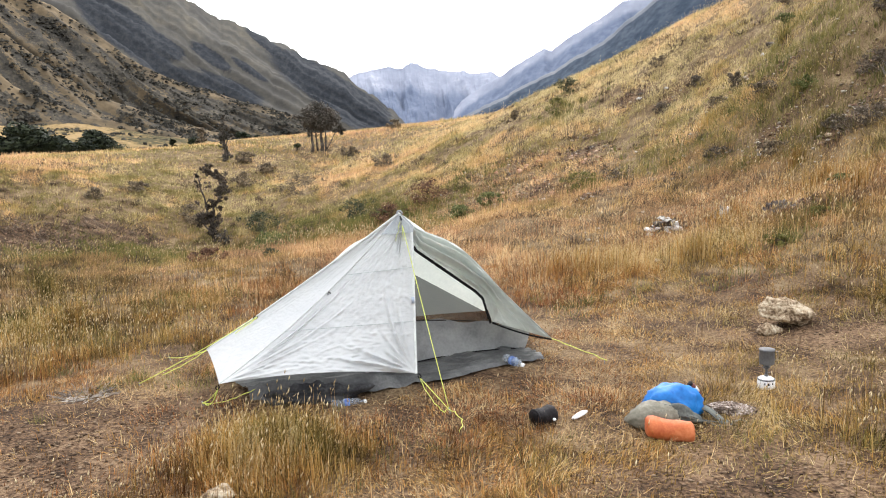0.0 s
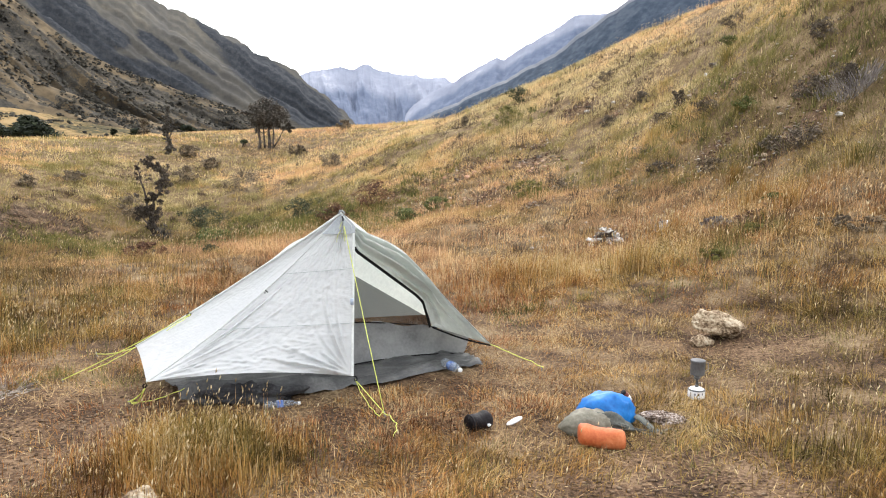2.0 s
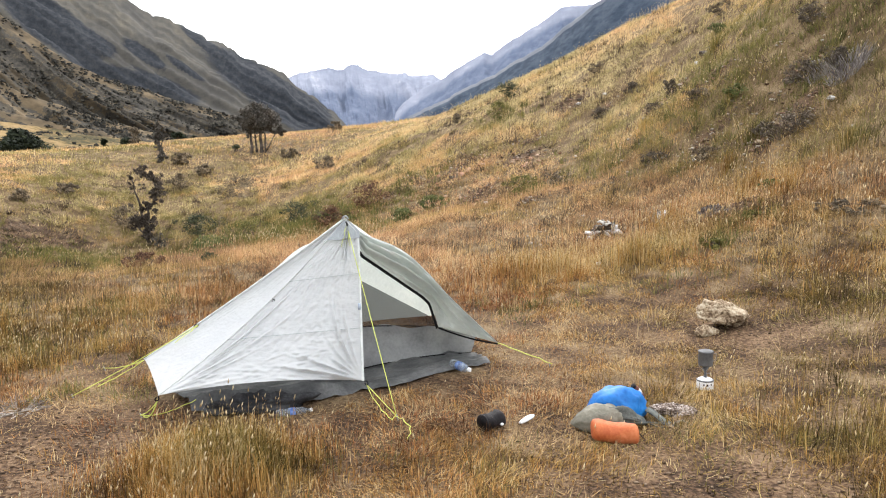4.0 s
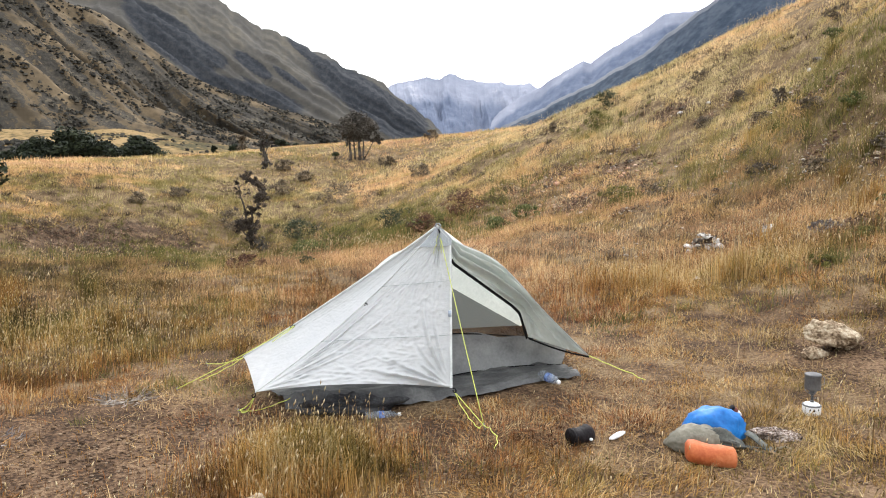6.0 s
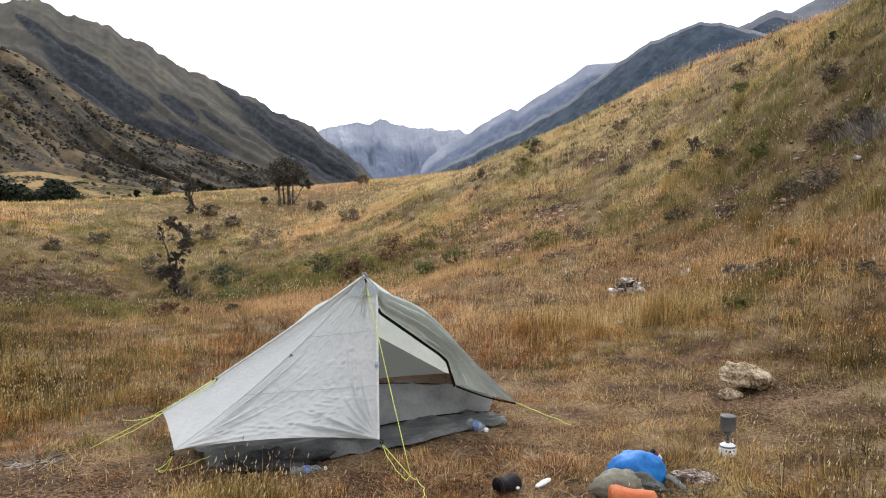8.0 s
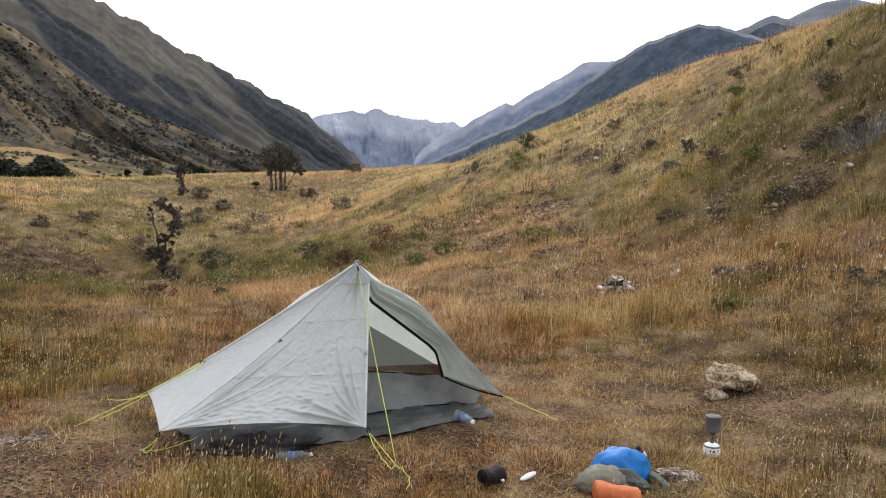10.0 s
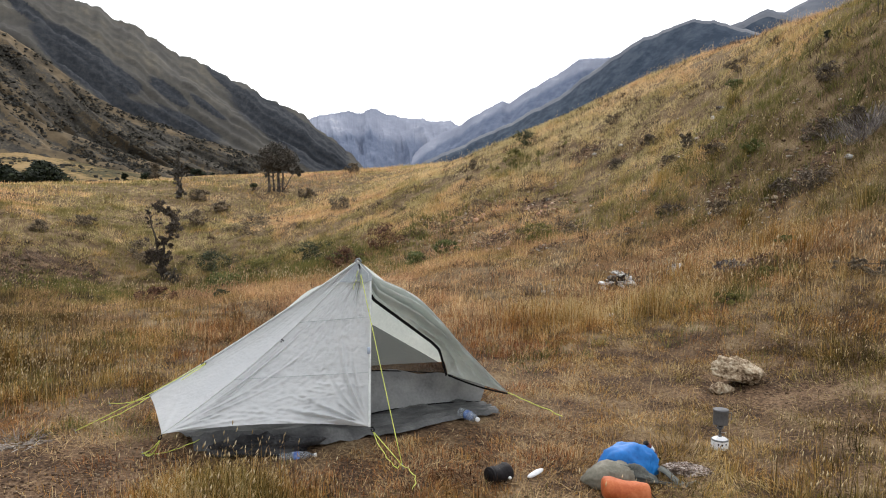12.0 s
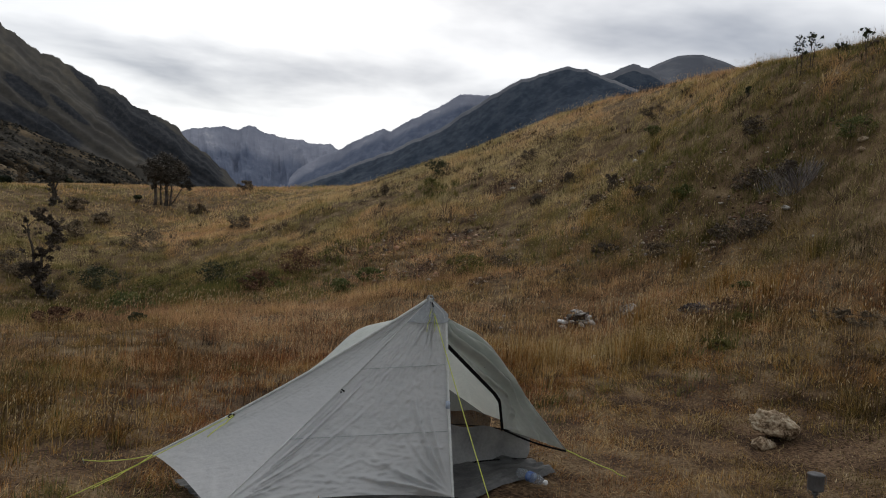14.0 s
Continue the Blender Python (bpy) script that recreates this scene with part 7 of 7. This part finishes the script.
    part("rim", laid(lathe([(0.050, -0.088), (0.056, -0.084), (0.056, -0.076), (0.050, -0.072), (0.046, -0.080), (0.050, -0.088)], 26), 30, 0.052), BLACK, bag)
    part("cord_lock", lump((0.012, 0.008, 0.010), 2, 2, 0.1), WHITE, bag).location = (0.052, -0.046, 0.04)
    bag.scale = (0.95, 0.95, 0.95)
    # white slip of plastic
    x, y = 1.06, -0.63
    tr = thing("tent_peg_bag", (x, y, gz(x, y) + 0.012), "small white plastic pouch dropped on the grass", "pouch")
    bm = lump((0.062, 0.017, 0.010), 6, 3, 0.12, 1.2)
    bmesh.ops.rotate(bm, verts=bm.verts, cent=(0, 0, 0), matrix=Euler((radians(35), radians(-12), radians(28))).to_matrix())
    bmesh.ops.translate(bm, verts=bm.verts, vec=(0, 0, 0.012))
    part("pouch", bm, WHITE, tr)
    # blue bag, grey-green sack, orange sack
    x, y = 1.61, -0.69
    b = thing("dry_bag", (x, y, gz(x, y)), "bright blue roll-top bag slumped on the grass", "bag")
    bm = sack((0.184, 0.13, 0.150), 12, 0.13, 0.40, 0.085)
    bmesh.ops.translate(bm, verts=bm.verts, vec=(0, 0, 0.062))
    part("body", bm, BLUE, b)
    bm = bmesh.new()
    pr = None
    for i in range(13):
        t = i / 12
        p = Vector((0.16 + 0.13 * t, -0.07 - 0.12 * t, 0.06 * (1 - t) ** 2 + 0.016 + 0.01 * math.sin(6 * t)))
        q = [bm.verts.new(p + Vector((0.02, 0.025, 0.006))), bm.verts.new(p + Vector((-0.02, -0.025, 0.004))), bm.verts.new(p + Vector((-0.02, -0.025, -0.004))), bm.verts.new(p + Vector((0.02, 0.025, -0.002)))]
        if pr:
            for k in range(4):
                bm.faces.new((pr[k], pr[(k + 1) % 4], q[(k + 1) % 4], q[k]))
        pr = q
    bm.faces.new(pr)
    part("strap", bm, DRYBLUE, b, "dark grey-green strap trailing on the grass")
    part("strap_end", tube([(0.28, -0.18, 0.02), (0.34, -0.17, 0.03), (0.37, -0.18, 0.016)], 0.006, 6), OLIVE, b)
    x, y = 1.45, -0.82
    s = thing("mesh_sack", (x, y, gz(x, y)), "grey-green cloth sack lying flat", "sack")
    bm = sack((0.165, 0.10, 0.105), 17, 0.10, 0.42, 0.07)
    for v in bm.verts:  # slumps to a flat tail on one side and hangs in folds on the other
        k = min(max(-v.co.x / 0.165, 0), 1)
        v.co.z *= 1 - 0.55 * k * k
        v.co.z += 0.012 * math.sin(60 * v.co.x + 30 * v.co.z) * max(v.co.x, 0) / 0.165
    bmesh.ops.translate(bm, verts=bm.verts, vec=(0, 0, 0.046))
    part("body", bm, OLIVE, s)
    bm = sack((0.13, 0.045, 0.06), 29, 0.25, 0.5, 0.2)
    for v in bm.verts:  # the mouth narrows to its drawcord
        v.co.z *= 1 - 0.6 * max(v.co.x, 0) / 0.13
        v.co.z -= 0.25 * v.co.x
        v.co.z += 0.009 * math.sin(70 * v.co.y + 40 * v.co.z)
    bmesh.ops.translate(bm, verts=bm.verts, vec=(0.16, -0.02, 0.065))
    part("folds", bm, DRYBLUE, s, "dark folds of the sack's open end")
    bm = sack((0.07, 0.045, 0.022), 19, 0.2, 0.5, 0.1, 3)
    bmesh.ops.translate(bm, verts=bm.verts, vec=(0.17, 0.03, 0.03))
    part("mouth", bm, DRYBLUE, s, "dark gathered mouth of the sack")
    for k, e in enumerate(((0.40, -0.05), (0.36, -0.09), (0.33, 0.0))):
        part("drawcord", tube(rope((0.20, 0.02, 0.035), (e[0], e[1], 0.02), 0.0, 7, 0.014, 40 + k), 0.0045, 5), DRYBLUE, s, "dark drawcord trailing on the grass")
    x, y = 1.47, -1.03
    o = thing("stuff_sack", (x, y, gz(x, y)), "orange cylindrical stuff sack lying in front of the bags", "stuff sack")
    bm = lathe([(0.02, -0.138), (0.048, -0.134), (0.062, -0.122), (0.066, -0.09), (0.064, 0.0), (0.066, 0.09), (0.062, 0.122), (0.048, 0.134), (0.02, 0.138)], 28)
    bmesh.ops.subdivide_edges(bm, edges=[e for e in bm.edges if abs(e.verts[0].co.z - e.verts[1].co.z) > 0.05], cuts=3)
    for v in bm.verts:
        k = 1 + 0.20 * noise.noise(v.co * 10) + 0.05 * noise.noise(v.co * 34) - 0.05 * math.exp(-(9 * noise.noise(v.co * 14 + Vector((4, 2, 7)))) ** 2)
        v.co.x *= k; v.co.y *= k * 1.04
        v.co.x += 0.014 * math.sin(9 * v.co.z)
        v.co.y -= 0.012 * math.sin(14 * v.co.z + 0.6)
    part("body", laid(bm, -8, 0.060), ORANGE, o)
    o.scale = (0.94, 0.94, 0.94)
    part("drawcord", tube([(0.137, -0.02, 0.06), (0.16, -0.03, 0.03), (0.18, -0.02, 0.012)], 0.003, 5), BLACK, o)
    x, y = 1.79, -0.56
    t = thing("small_bottle", (x, y, gz(x, y) + 0.004), "small dark red and white plastic bottle beside the blue bag", "bottle")
    bm = lathe([(0.018, 0.0), (0.022, 0.006), (0.022, 0.08), (0.016, 0.095)], 18)
    bmesh.ops.rotate(bm, verts=bm.verts, cent=(0, 0, 0), matrix=Euler((radians(10), radians(-38), 0)).to_matrix())
    bmesh.ops.translate(bm, verts=bm.verts, vec=(0.03, 0, 0.075))
    part("body", bm, RED, t)
    bm = lathe([(0.0228, 0.03), (0.023, 0.05), (0.0228, 0.070)], 18)
    bmesh.ops.rotate(bm, verts=bm.verts, cent=(0, 0, 0), matrix=Euler((radians(10), radians(-38), 0)).to_matrix())
    bmesh.ops.translate(bm, verts=bm.verts, vec=(0.03, 0, 0.075))
    part("band", bm, WHITE, t, "white band")
    bm = lathe([(0.016, 0.095), (0.017, 0.097), (0.016, 0.110), (0.010, 0.112)], 18)
    bmesh.ops.rotate(bm, verts=bm.verts, cent=(0, 0, 0), matrix=Euler((radians(10), radians(-38), 0)).to_matrix())
    bmesh.ops.translate(bm, verts=bm.verts, vec=(0.03, 0, 0.075))
    part("cap", bm, BLACK, t, "black cap")
    # dark cloth pushed under the front hem
    c = thing("dark_cloth", (-0.62, -0.17, -0.1), "crumpled dark grey cloth under the tent's front hem", "cloth")
    bm = sack((0.34, 0.06, 0.085), 23, 0.35, 0.6, 0.25, 5)
    bmesh.ops.rotate(bm, verts=bm.verts, cent=(0, 0, 0), matrix=Euler((0, 0, radians(6))).to_matrix())
    bmesh.ops.translate(bm, verts=bm.verts, vec=(0, 0, 0.05))
    part("cloth", bm, DARKCLOTH, c)
    # water bottles
    for (x, y, lift), turn, text in (((0.80, 0.40, 0.03), -64, "clear plastic water bottle with a blue label on the groundsheet"), ((-0.38, -0.24, -0.034), 12, "clear plastic water bottle with a blue label in the grass")):
        w = thing("water_bottle", (x, y, gz(x, y) + lift), text, "bottle", "water bottles")
        part("body", laid(lathe([(0.015, -0.115), (0.030, -0.113), (0.034, -0.105), (0.034, -0.06), (0.031, -0.055), (0.034, -0.05), (0.034, 0.04), (0.029, 0.07), (0.016, 0.092), (0.0135, 0.10), (0.0135, 0.108)], 22), turn, 0.035), PLASTIC, w)
        part("label", laid(lathe([(0.0345, -0.030), (0.0348, -0.026), (0.0348, 0.006), (0.0345, 0.010)], 22), turn, 0.035), LABEL, w, "blue paper label")
        part("cap", laid(lathe([(0.0155, 0.104), (0.016, 0.106), (0.016, 0.120), (0.013, 0.122)], 16), turn, 0.035), WHITE, w)


build_camp()
